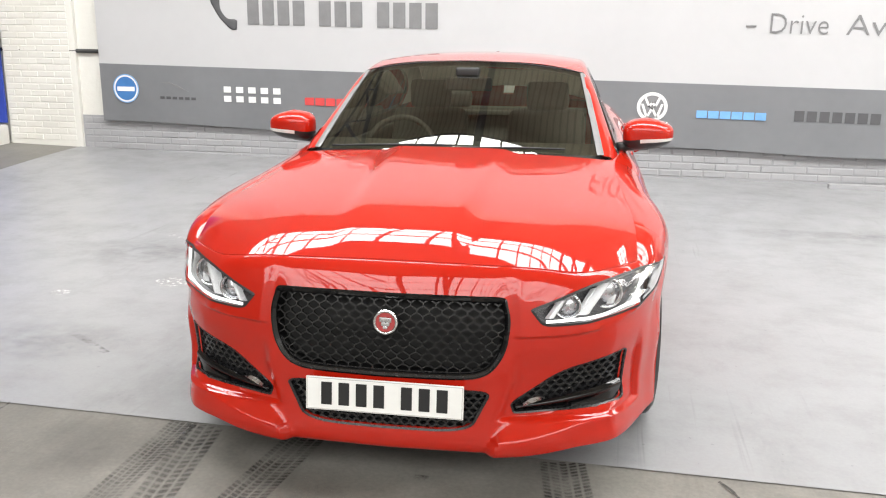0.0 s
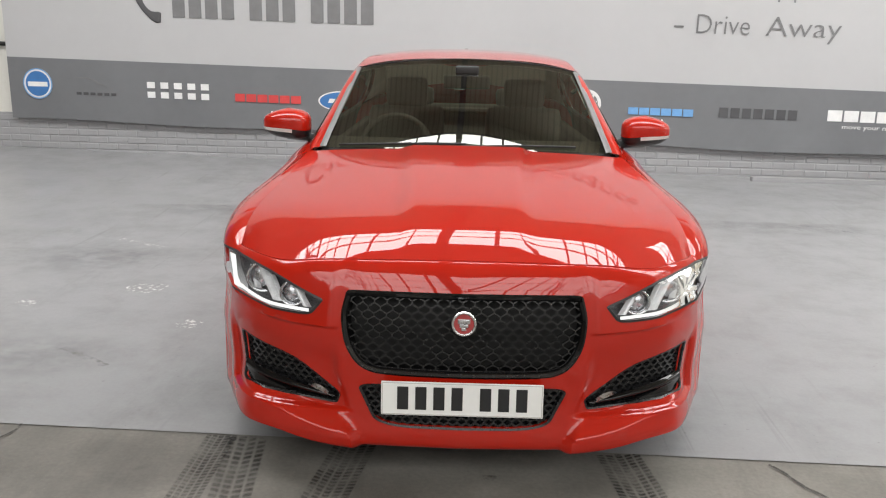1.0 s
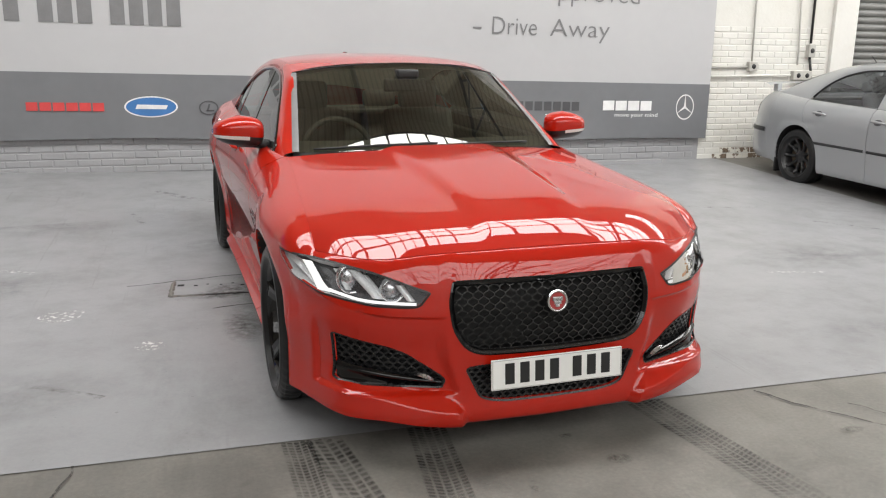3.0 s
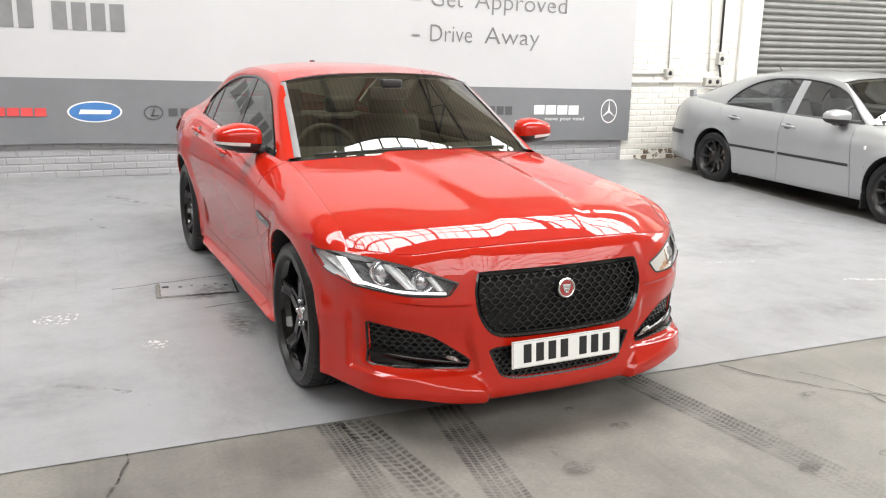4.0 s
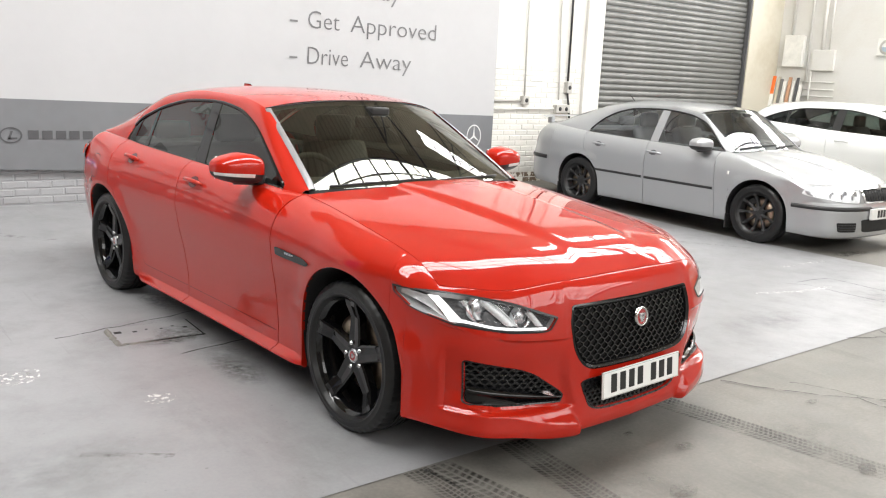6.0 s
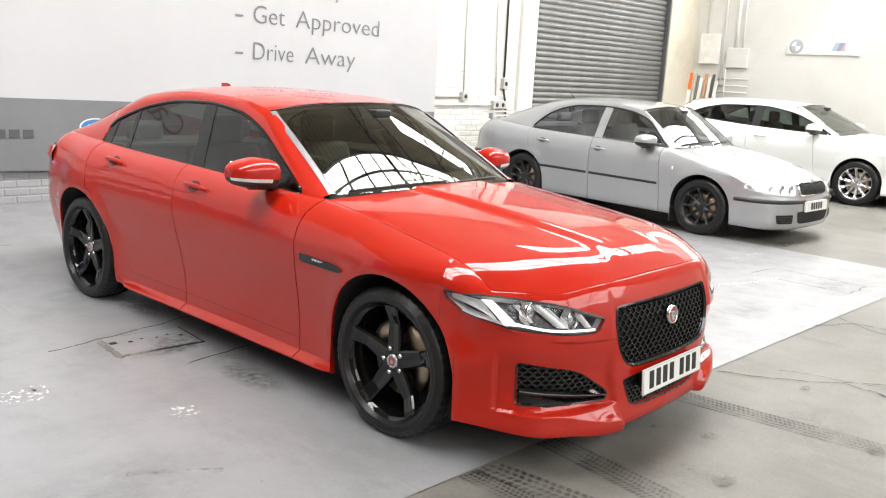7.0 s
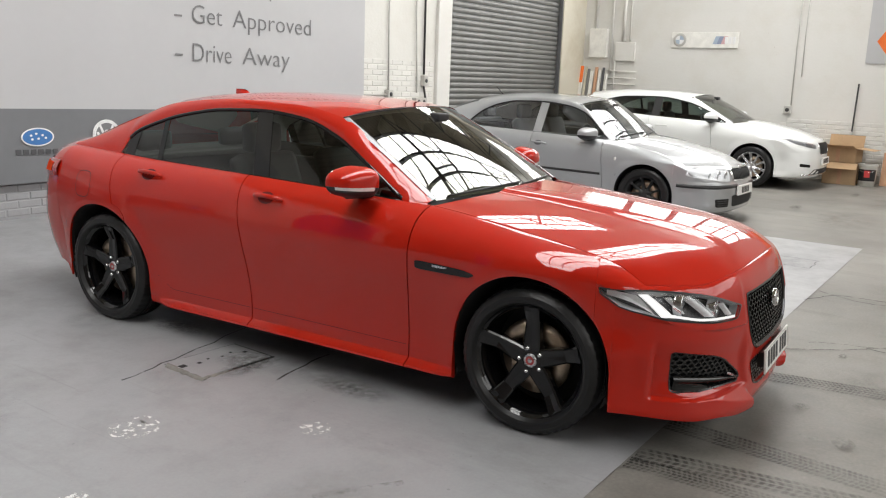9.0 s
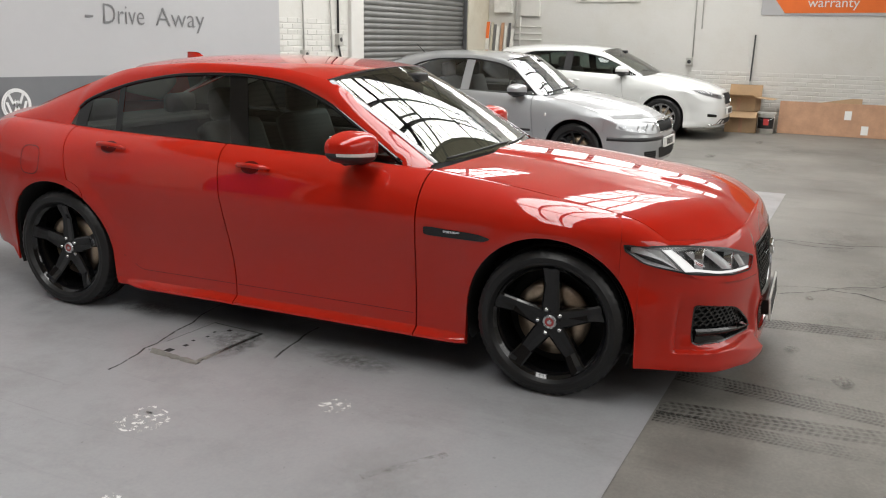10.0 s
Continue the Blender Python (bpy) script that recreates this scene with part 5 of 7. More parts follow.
# side intakes and head lamps
for sg in (-1, 1):
    ins = flip(to_s(INTAKE), sg)
    bm = bmesh.new()
    poly_fill(bm, B, ins, -0.045)
    it = part("air_intake", bm, VOID, red_car, "black mesh air intake with a bright-tipped blade")
    bm = bmesh.new()
    outer = grow_poly(ins, 0.0012, 0.006)
    ring_band(bm, B, outer, outer, -0.004, 0.002)
    ring_band(bm, B, outer, ins, 0.002, 0.0)
    ring_band(bm, B, ins, ins, 0.0, -0.045)
    part("intake_frame", bm, MESH_BLACK, it)
    honeycomb(B, [(x * sg, z) for x, z in INTAKE], 0.032, -0.016, MESH_BLACK, "intake_mesh", it)
    bm = bmesh.new()

    def blade(u, v, sg=sg):
        x = lerp(0.776, 0.425, u)
        z = lerp(lerp(0.303, 0.362, v), lerp(0.294, 0.316, v), u)
        return B.PZ(B.s_x(x) * sg, z, -0.010 + 0.022 * smooth(0.0, 0.7, v) - 0.012 * smooth(0.8, 1.0, v))
    bm_grid(bm, blade, 24, 8)
    part("blade", bm, GLOSS_BLACK, it)
    bm = bmesh.new()

    def tip(u, v, sg=sg):
        x = lerp(0.520, 0.428, u)
        z = lerp(0.338, 0.306, u) + v * 0.018 * (1 - abs(2 * u - 1) ** 1.5) * (0.3 + 0.7 * (1 - u))
        return B.PZ(B.s_x(x) * sg, z, 0.013 - 0.012 * v)
    bm_grid(bm, tip, 12, 4)
    part("blade_tip", bm, ALLOY, it, "bright blade tip")
    # lamp
    lp = flip(to_s(LAMP), sg)
    bm = bmesh.new()
    poly_fill(bm, B, lp, -0.055)
    lamp = part("headlamp", bm, LAMP_MID, red_car, "clear headlamp with two projectors and a lit white blade")
    bm = bmesh.new()
    ring_band(bm, B, lp, lp, 0.001, -0.055)
    part("lamp_wall", bm, LAMP_BRIGHT, lamp)
    bm = bmesh.new()
    poly_fill(bm, B, lp, 0.002)
    lens = part("lens", bm, LENS, lamp)
    lens.visible_shadow = False
    bm = bmesh.new()
    ring_band(bm, B, grow_poly(lp, 0.0004, 0.0022), grow_poly(lp, -0.0008, -0.0050), 0.0015, 0.0035)
    part("lamp_seal", bm, SATIN_BLACK, lamp)
    for x, z, r in ((0.748, 0.672, 0.055), (0.600, 0.645, 0.044)):
        pc = B.PZ(B.s_x(x) * sg, z, -0.042)
        bm = bmesh.new()
        mm = Matrix.Translation(pc)
        bm_lathe(bm, [(r, 0.02), (r, -0.012), (r * 0.94, -0.016), (r * 0.82, -0.006), (r * 0.8, 0.01)], 28, "Y", mm)
        ring_ = part("projector_ring", bm, CHROME, lamp)
        bm = bmesh.new()
        bm_lathe(bm, [(0.0, -0.012), (r * 0.35, -0.009), (r * 0.65, 0.0), (r * 0.8, 0.012)], 24, "Y", mm)
        part("projector_lens", bm, ALLOY, ring_)
    for (xt, zt), (xb, zb), fw, dp in (((0.738, 0.700), (0.645, 0.612), 0.022, -0.010), ((0.700, 0.690), (0.622, 0.612), 0.007, -0.020), ((0.792, 0.700), (0.752, 0.630), 0.010, -0.022), ((0.575, 0.662), (0.530, 0.608), 0.015, -0.012)):
        bm = bmesh.new()

        def fin(u, v, sg=sg, xt=xt, zt=zt, xb=xb, zb=zb, fw=fw, dp=dp):
            x = lerp(xt, xb, u) + fw * (v - 0.5) * 2
            return B.PZ(B.s_x(x) * sg, lerp(zt, zb, u), dp - 0.018 * abs(2 * v - 1) ** 3)
        bm_grid(bm, fin, 10, 8)
        part("reflector_fin", bm, LAMP_BRIGHT, lamp)
    bm = bmesh.new()

    def corner_bowl(u, v, sg=sg):
        x = lerp(0.832 + 0.036 * v, 0.8995, u)
        z = lerp(lerp(0.622, 0.690, u), lerp(0.708, 0.718, u), v)
        return B.PZ(B.s_x(x) * sg, z, -0.020 - 0.014 * math.sin(math.pi * u) * math.sin(math.pi * v))
    bm_grid(bm, corner_bowl, 14, 8)
    part("corner_reflector", bm, LAMP_BRIGHT, lamp)

    def drl(u, v, sg=sg):
        if u < 0.75:
            t = u / 0.75
            x = lerp(0.512, 0.822, t)
            z = lerp(0.594, 0.598, t) + 0.020 * smooth(0.55, 1.0, t)
            dx, dz = -0.026 * smooth(0.85, 1.0, t), 0.010
        else:
            t = (u - 0.75) / 0.25
            x = 0.822 + 0.046 * t
            z = 0.618 + 0.090 * t
            dx, dz = -0.026 * (1 - 0.3 * t), 0.010 * (1 - t)
        return B.PZ(B.s_x(x + dx * v) * sg, z + dz * v, -0.006)
    bm = bmesh.new()
    bm_grid(bm, drl, 40, 3)
    part("running_light", bm, LAMP_WHITE, lamp, "lit white daytime running light")
    # wing vent
    bm = bmesh.new()
    poly = [(p[0], p[1]) for p in soft_poly([(0.56, 0.712, 0.2), (0.56, 0.670, 0.2), (0.27, 0.668, 0.3), (0.225, 0.688, 0.3), (0.30, 0.702, 0.3)])]
    ring = [bm.verts.new(Vector((sg, 1, 1)) * B.PZ(B.s_of(y), z, 0.004)) for y, z in poly]
    bm.faces.new(ring)
    vent = part("wing_vent", bm, GLOSS_BLACK, red_car, "gloss black side vent with a small bright badge")
    bm = bmesh.new()
    y0 = 0.42
    vs = [bm.verts.new(Vector((sg, 1, 1)) * B.PZ(B.s_of(y), z, 0.007)) for y, z in ((0.38, 0.690), (0.46, 0.692), (0.46, 0.702), (0.38, 0.700))]
    bm.faces.new(vs)
    part("vent_badge", bm, ALLOY, vent)
    if sg < 0:
        bm = bmesh.new()
        ring_band(bm, B, *[[(-B.s_of(2.98 + r * math.copysign(abs(math.cos(a)) ** 0.6, math.cos(a))), 0.83 + r * math.copysign(abs(math.sin(a)) ** 0.6, math.sin(a))) for a in [2 * math.pi * k / 32 for k in range(32)]] for r in (0.078, 0.0745)], 0.0012, 0.0012)
        part("fuel_flap", bm, VOID, red_car, "shut line of the round fuel flap")
    for y0, y1, dz in ((0.63, 1.64, 0.0), (1.66, 2.385, 0.07)):
        bm = bmesh.new()

        def gap_line(u, v, y0=y0, y1=y1, dz=dz):
            z = 0.272 + dz * smooth(0.78, 1.0, u) ** 2 + 0.003 * v
            return Vector((sg, 1, 1)) * B.PZ(B.s_of(lerp(y0, y1, u)), z, 0.0012)
        bm_grid(bm, gap_line, 40, 1)
        part("sill_gap", bm, SHADED_RED, red_car)
    # tail lamp
    bm = bmesh.new()
    bm_grid(bm, lambda u, v, sg=sg: B.PZ(lerp(B.s_of(3.28), 0.945, u) * sg, lerp(0.845 - 0.02 * u, 0.945, v), 0.005 + 0.010 * math.sin(math.pi * v)), 20, 6)
    tail = part("tail_lamp", bm, LAMP_RED, red_car)
    bm = bmesh.new()
    bm_grid(bm, lambda u, v, sg=sg: B.PZ(lerp(B.s_of(3.36), 0.944, u) * sg, lerp(0.868, 0.925, v) - 0.008 * u, 0.0165), 20, 3)
    part("tail_strip", bm, LAMP_TAIL, tail, "lit orange-red light strip")
# roof aerial fin, wipers
bm = bmesh.new()
bm_grid(bm, lambda u, v: (0.024 * math.cos(2 * math.pi * u) * (1 - 0.6 * v**2), 2.535 + 0.080 * math.sin(2 * math.pi * u) * (1 - 0.35 * v) + 0.025 * v, 1.365 + 0.050 * v - 0.012 * v * math.sin(2 * math.pi * u) ** 2 * (math.sin(2 * math.pi * u) < 0)), 24, 5)
bmesh.ops.holes_fill(bm, edges=bm.edges)
part("aerial_fin", bm, RED, red_car)
for x0, x1 in ((-0.60, 0.0), (-0.02, 0.52)):
    bm = bmesh.new()
    bm_tube(bm, [B.screen(lerp(x0, x1, i / 12) / 0.69, 0.018 + 0.022 * math.sin(math.pi * i / 12 * 0.5), 0.008) for i in range(13)], 0.006, 6)
    part("wiper", bm, SATIN_BLACK, red_car)
red_car.matrix_world = CAR_AT

# ---- the silver saloon ----
SK = dict(
    outline=[(0, 0, -0.88), (0.05, 0.35, -0.865), (0.09, 0.60, -0.80), (0.13, 0.74, -0.69), (0.165, 0.82, -0.52), (0.20, 0.85, -0.30), (0.26, 0.862, 0.0), (0.36, 0.866, 0.6), (0.52, 0.868, 1.4), (0.68, 0.866, 2.2),
             (0.74, 0.862, 2.55), (0.82, 0.84, 3.05), (0.88, 0.78, 3.36), (0.93, 0.62, 3.55), (0.97, 0.3, 3.61), (1, 0, 3.62)],
    hood_rise=[(0, 0), (0.1, 0.22), (0.25, 0.42), (0.55, 0.70), (0.8, 0.89), (1, 1)],
    hood_mid=[(0, 0.695), (0.1, 0.752), (0.25, 0.800), (0.55, 0.868), (0.8, 0.912), (1, 0.932)],
    hood_x=0.70, hood_y=(-0.42, 0.42), hood_z=(0.685, 0.902), hood_bow=(0.33, 0.15), crease=(0.22, 0.36, 0.012),
    belt_x=[(0.42, 0.69), (0.70, 0.755), (1.5, 0.77), (2.4, 0.755), (3.12, 0.68)],
    belt_z=[(0.42, 0.902), (0.70, 0.908), (1.5, 0.928), (2.4, 0.950), (3.12, 0.995)],
    rail_x=[(0.46, 0.66), (0.99, 0.565), (1.5, 0.545), (2.0, 0.545), (2.45, 0.555), (3.12, 0.61)],
    rail_z=[(0.46, 0.912), (0.72, 1.12), (0.99, 1.292), (1.45, 1.348), (1.9, 1.342), (2.2, 1.310), (2.45, 1.255), (2.8, 1.14), (3.12, 1.015)],
    roof_mid=[(0.87, 1.348), (1.3, 1.393), (1.7, 1.402), (2.1, 1.380), (2.35, 1.342), (2.55, 1.29)],
    dlo_top=[(0.54, 0.915), (0.70, 1.06), (0.90, 1.200), (1.15, 1.270), (1.5, 1.298), (1.85, 1.286), (2.1, 1.236), (2.28, 1.155), (2.40, 1.06), (2.48, 0.97)],
    front_in=[(0.15, 0.07), (0.19, 0.02), (0.28, 0.0), (0.42, 0.0), (0.48, 0.010), (0.52, 0.03)],
    side_in=[(0.17, 0.05), (0.22, 0.03), (0.30, 0.022), (0.5, 0.006), (0.62, 0.0), (0.72, 0.006)],
    rear_in=[(0.2, 0.06), (0.3, 0.01), (0.5, 0.0), (0.72, 0.03)],
    low=(0.165, 0.18, 0.22), shoulder=(0.52, 0.70, 0.72), round=0.78, base=2.512, arch_r=0.345, arch_z=0.325, flare=0.012,
    deck_y=3.12, deck_len=0.40, deck_up=0.02, ws_low=(0.66, 0.32, 0.46, 0.932, 0.912), ws_top=(0.565, 0.87, 0.99, 1.348, 1.292),
    bl_top=(0.555, 2.55, 2.45, 1.29, 1.255), bl_low=(0.61, 3.24, 3.12, 1.03, 1.015), tumble=0.46, dlo=(0.54, 2.47), doors=(0.50, 1.47, 2.32), lean=(0.010, 0.004, 0.030),
    bumper_y=-0.33, rear_bumper_y=3.05, pillars=[(1.40, 1.50)], dash_y=0.42, wheel_z=0.87, tyre_r=0.312, tyre_w=0.215, rim_r=0.215, wheel_x=0.745,
    mirror=(0.885, 0.74, 0.965), mirror_root=0.75, handles=[(1.36, 0.80), (2.20, 0.815)], pillar_mat=SILVER, cup_mat=STEEL_DARK, cabin=PALE_CABIN, seat=PALE_SEAT,
)


def lamp_on(B, car, pts, sg, depth, back, name="headlamp", lens_mat=LENS, label="clear headlamp"):
    lp = [(B.s_x(x) * sg, z) for x, z in soft_poly(pts)]
    bm = bmesh.new()
    poly_fill(bm, B, lp, 0.003)
    ob = part(name, bm, back, car, label)
    bm = bmesh.new()
    poly_fill(bm, B, lp, 0.012)
    ring_band(bm, B, lp, lp, 0.012, 0.0)
    ln = part("lens", bm, lens_mat, ob)
    ln.visible_shadow = False
    return ob


BLACK_STYLE = dict(rim=SATIN_BLACK, spokes=9, width=(0.030, 0.022, 0.030), dish=(0.45, 0.55, 0.78), turn=0.2)
silver_car, BS = make_car("hatchback_car", SK, SILVER, BLACK_STYLE, Matrix(), "silver five-door liftback with matt black wheels and black side strips", CLEAR_GLASS, CLEAR_GLASS)
for sg in (-1, 1):
    lamp = lamp_on(BS, silver_car, [(0.385, 0.640, 0.1), (0.60, 0.655, 0.3), (0.825, 0.662, 0.2), (0.832, 0.575, 0.3), (0.62, 0.535, 0.3), (0.40, 0.528, 0.1)], sg, 0.03, LAMP_BRIGHT, label="clear headlamp in a grey housing")
    for x, r in ((0.48, 0.046), (0.60, 0.050), (0.71, 0.036)):
        bm = bmesh.new()
        bm_lathe(bm, [(r, 0.0), (r, -0.006), (r * 0.8, -0.007), (r * 0.4, 0.001), (0.0, 0.0)], 20, "Y", Matrix.Translation(BS.PZ(BS.s_x(x) * sg, 0.598, 0.009)))
        part("reflector", bm, ALLOY, lamp)
    # rub strips on doors
    for y0, y1 in ((0.53, 1.46), (1.50, 2.24)):
        bm = bmesh.new()
        bm_grid(bm, lambda u, v, sg=sg: Vector((sg, 1, 1)) * BS.PZ(BS.s_of(lerp(y0, y1, u)), 0.505 + 0.028 * (v - 0.5) + 0.02 * u * 0, 0.004 + 0.008 * math.sin(math.pi * v)), 24, 4)
        part("rub_strip", bm, SATIN_BLACK, silver_car)
    bm = bmesh.new()
    bm_grid(bm, lambda u, v, sg=sg: BS.PZ(lerp(0.80, 0.93, u) * sg, 0.56 + 0.05 * (v - 0.5), 0.004 + 0.008 * math.sin(math.pi * v)), 20, 4)
    part("rear_bumper_strip", bm, SATIN_BLACK, silver_car)
    bm = bmesh.new()
    bm_grid(bm, lambda u, v, sg=sg: BS.PZ(lerp(BS.s_x(0.22), BS.s_of(-0.38), u) * sg, 0.470 + 0.042 * (v - 0.5), 0.004 + 0.012 * math.sin(math.pi * v)), 24, 4)
    part("front_bumper_strip", bm, SATIN_BLACK, silver_car)
    # fog openings
    poly = [(BS.s_x(x) * sg, z) for x, z in soft_poly([(0.44, 0.335, 0.1), (0.66, 0.335, 0.1), (0.64, 0.24, 0.2), (0.44, 0.24, 0.1)])]
    bm = bmesh.new()
    poly_fill(bm, BS, poly, 0.003)
    fog = part("bumper_opening", bm, VOID, silver_car)
    for z in (0.263, 0.287, 0.311):
        bm = bmesh.new()
        bm_tube(bm, [BS.PZ(BS.s_x(lerp(0.45, 0.645, i / 8)) * sg, z, 0.004) for i in range(9)], 0.005, 4)
        part("grille_bar", bm, SATIN_BLACK, fog)
    bm = bmesh.new()
    bm_box(bm, -0.015, 0.015, -0.01, 0.01, -0.02, 0.02, 0.006, Matrix.Translation(Vector((sg, 1, 1)) * BS.PZ(BS.s_of(0.36), 0.70, 0.0)))
    part("side_repeater", bm, AMBER_CLEAR, silver_car)
    bm = bmesh.new()
    bm_grid(bm, lambda u, v, sg=sg: BS.PZ(lerp(0.865, 0.94, u) * sg, lerp(0.72, 0.86, v), 0.004), 12, 4)
    part("tail_lamp", bm, LAMP_RED, silver_car)
    for y0 in (0.335, 2.845):
        bm = bmesh.new()
        bm_box(bm, sg * 0.78 - 0.07, sg * 0.78 + 0.05, y0, y0 + 0.015, 0.10, 0.26, 0.004)
        part("mud_flap", bm, BLACK_PLASTIC, silver_car, shade=False)
poly = [(BS.s_x(x), z) for x, z in soft_poly([(-0.34, 0.655, 0.15), (0.34, 0.655, 0.15), (0.30, 0.535, 0.2), (-0.30, 0.535, 0.2)])]
bm = bmesh.new()
poly_fill(bm, BS, poly, 0.004)
gr = part("grille", bm, VOID, silver_car, "black slatted grille with a bright surround")
bm = bmesh.new()
ring_band(bm, BS, grow_poly(poly, 0.0025, 0.014), poly, 0.004, 0.014)
ring_band(bm, BS, poly, poly, 0.014, 0.004)
part("grille_surround", bm, CHROME, gr)
for k in range(13):
    x = -0.30 + 0.05 * k
    bm = bmesh.new()
    bm_tube(bm, [BS.PZ(BS.s_x(x), 0.545, 0.008), BS.PZ(BS.s_x(x * 1.05), 0.645, 0.008)], 0.006, 4)
    part("grille_bar", bm, SATIN_BLACK, gr)
bm = bmesh.new()
bm_lathe(bm, [(0.0, -0.012), (0.035, -0.010), (0.042, 0.0)], 24, "Y", Matrix.Translation(BS.PZ(0, 0.660, 0.004)))
part("badge", bm, ALLOY, silver_car)
poly = [(BS.s_x(x), z) for x, z in soft_poly([(-0.38, 0.365, 0.1), (0.38, 0.365, 0.1), (0.34, 0.23, 0.2), (-0.34, 0.23, 0.2)])]
bm = bmesh.new()
poly_fill(bm, BS, poly, 0.003)
part("lower_opening", bm, VOID, silver_car)


def plate_bars(car, B, z, n, lift=0.02, tilt=-4):
    pl = empty("number_plate")
    pl.parent = car
    pl.matrix_local = Matrix.Translation(B.PZ(0, z, lift)) @ Matrix.Rotation(radians(tilt), 4, "X")
    bm = bmesh.new()
    bm_box(bm, -0.26, 0.26, -0.004, 0.02, -0.0555, 0.0555, 0.003)
    part("plate", bm, PLATE, pl, shade=False)
    for k in range(n):
        bm = bmesh.new()
        x0 = -0.029 * n + k * 0.058
        bm_box(bm, x0, x0 + 0.042, -0.0058, -0.003, -0.036, 0.038, 0.002)
        part("plate_bar", bm, INK, pl, shade=False)


plate_bars(silver_car, BS, 0.415, 5)
bm = bmesh.new()
bm_grid(bm, lambda u, v: (lerp(-0.60, 0.60, u), 3.40 + 0.05 * (1 - (2 * u - 1) ** 2) + 0.14 * v, 1.075 + 0.015 * v + 0.012 * math.sin(math.pi * v) - 0.02 * (2 * u - 1) ** 6), 24, 5)
for sx in (-0.45, 0.45):
    bm_box(bm, sx - 0.03, sx + 0.03, 3.42, 3.50, 0.98, 1.08, 0.01)
part("boot_spoiler", bm, SILVER, silver_car)
bm = bmesh.new()
bm_tube(bm, [(0, 2.40, 1.325), (0, 2.53, 1.44)], [0.006, 0.003], 6)
part("roof_aerial", bm, BLACK_PLASTIC, silver_car)
for x0, x1 in ((-0.58, 0.0), (-0.05, 0.48)):
    bm = bmesh.new()
    bm_tube(bm, [BS.screen(lerp(x0, x1, i / 12) / 0.66, 0.04 + 0.06 * math.sin(math.pi * i / 12 * 0.5), 0.012) for i in range(13)], 0.008, 6)
    part("wiper", bm, SATIN_BLACK, silver_car)
silver_car.matrix_world = pose(5.37, 5.20, 0.0, 0.6, 0, -0.8) @ Matrix.Diagonal((1, 1, 0.972, 1))

# ---- the white hatchback ----
VO = dict(
    outline=[(0, 0, -0.92), (0.05, 0.35, -0.90), (0.09, 0.60, -0.825), (0.13, 0.76, -0.67), (0.165, 0.845, -0.45), (0.20, 0.88, -0.22), (0.26, 0.895, 0.0), (0.36, 0.90, 0.6), (0.52, 0.90, 1.4), (0.68, 0.905, 2.3),
             (0.74, 0.90, 2.7), (0.82, 0.87, 3.02), (0.88, 0.80, 3.24), (0.93, 0.62, 3.38), (0.97, 0.3, 3.43), (1, 0, 3.44)],
    hood_rise=[(0, 0), (0.25, 0.36), (0.55, 0.68), (0.8, 0.89), (1, 1)],
    hood_mid=[(0, 0.79), (0.25, 0.865), (0.55, 0.93), (0.8, 0.975), (1, 0.998)],
    hood_x=0.72, hood_y=(-0.40, 0.36), hood_z=(0.775, 0.965), hood_bow=(0.36, 0.16), crease=(0.22, 0.34, 0.012),
    belt_x=[(0.36, 0.72), (0.62, 0.785), (1.7, 0.79), (2.5, 0.765), (3.2, 0.69)],
    belt_z=[(0.36, 0.965), (0.62, 0.975), (1.7, 1.02), (2.5, 1.075), (3.2, 1.12)],
    rail_x=[(0.38, 0.69), (1.12, 0.575), (1.8, 0.555), (2.4, 0.545), (2.9, 0.54), (3.2, 0.60)],
    rail_z=[(0.38, 0.975), (0.75, 1.175), (1.12, 1.338), (1.8, 1.388), (2.4, 1.372), (2.9, 1.31), (3.2, 1.13)],
    roof_mid=[(0.99, 1.392), (1.7, 1.437), (2.2, 1.437), (2.7, 1.405), (2.98, 1.372)],
    dlo_top=[(0.46, 0.97), (0.78, 1.135), (1.15, 1.262), (1.65, 1.328), (2.2, 1.315), (2.5, 1.262), (2.75, 1.18), (2.92, 1.10)],
    front_in=[(0.17, 0.08), (0.22, 0.02), (0.3, 0.0), (0.45, 0.004), (0.58, 0.02)],
    side_in=[(0.17, 0.05), (0.22, 0.025), (0.30, 0.04), (0.42, 0.04), (0.6, 0.01), (0.74, 0.0)],
    rear_in=[(0.2, 0.06), (0.3, 0.01), (0.5, 0.0), (0.74, 0.02)],
    low=(0.19, 0.19, 0.22), shoulder=(0.58, 0.76, 0.76), round=0.80, base=2.647, arch_r=0.352, arch_z=0.338, flare=0.014,
    deck_y=3.20, deck_len=0.16, deck_up=0.0, ws_low=(0.69, 0.22, 0.38, 0.998, 0.975), ws_top=(0.575, 0.99, 1.12, 1.392, 1.338),
    bl_top=(0.54, 2.98, 2.90, 1.372, 1.31), bl_low=(0.60, 3.30, 3.20, 1.11, 1.13), tumble=0.46, dlo=(0.48, 2.91), doors=(0.62, 1.70, 2.50), lean=(0.012, 0.004, 0.028),
    bumper_y=-0.33, rear_bumper_y=3.0, pillars=[(1.58, 1.70), (2.44, 2.47)], dash_y=0.4, wheel_z=0.92, tyre_r=0.323, tyre_w=0.225, rim_r=0.232, wheel_x=0.785,
    mirror=(0.915, 0.70, 1.05), mirror_root=0.77, handles=[(1.48, 0.87), (2.30, 0.92)], cup_mat=WHITE_CAR, cabin=PALE_CABIN, seat=PALE_SEAT,
)
ALLOY_STYLE = dict(rim=ALLOY, spokes=10, width=(0.034, 0.030, 0.040), dish=(0.55, 0.62, 0.80), turn=0.1)
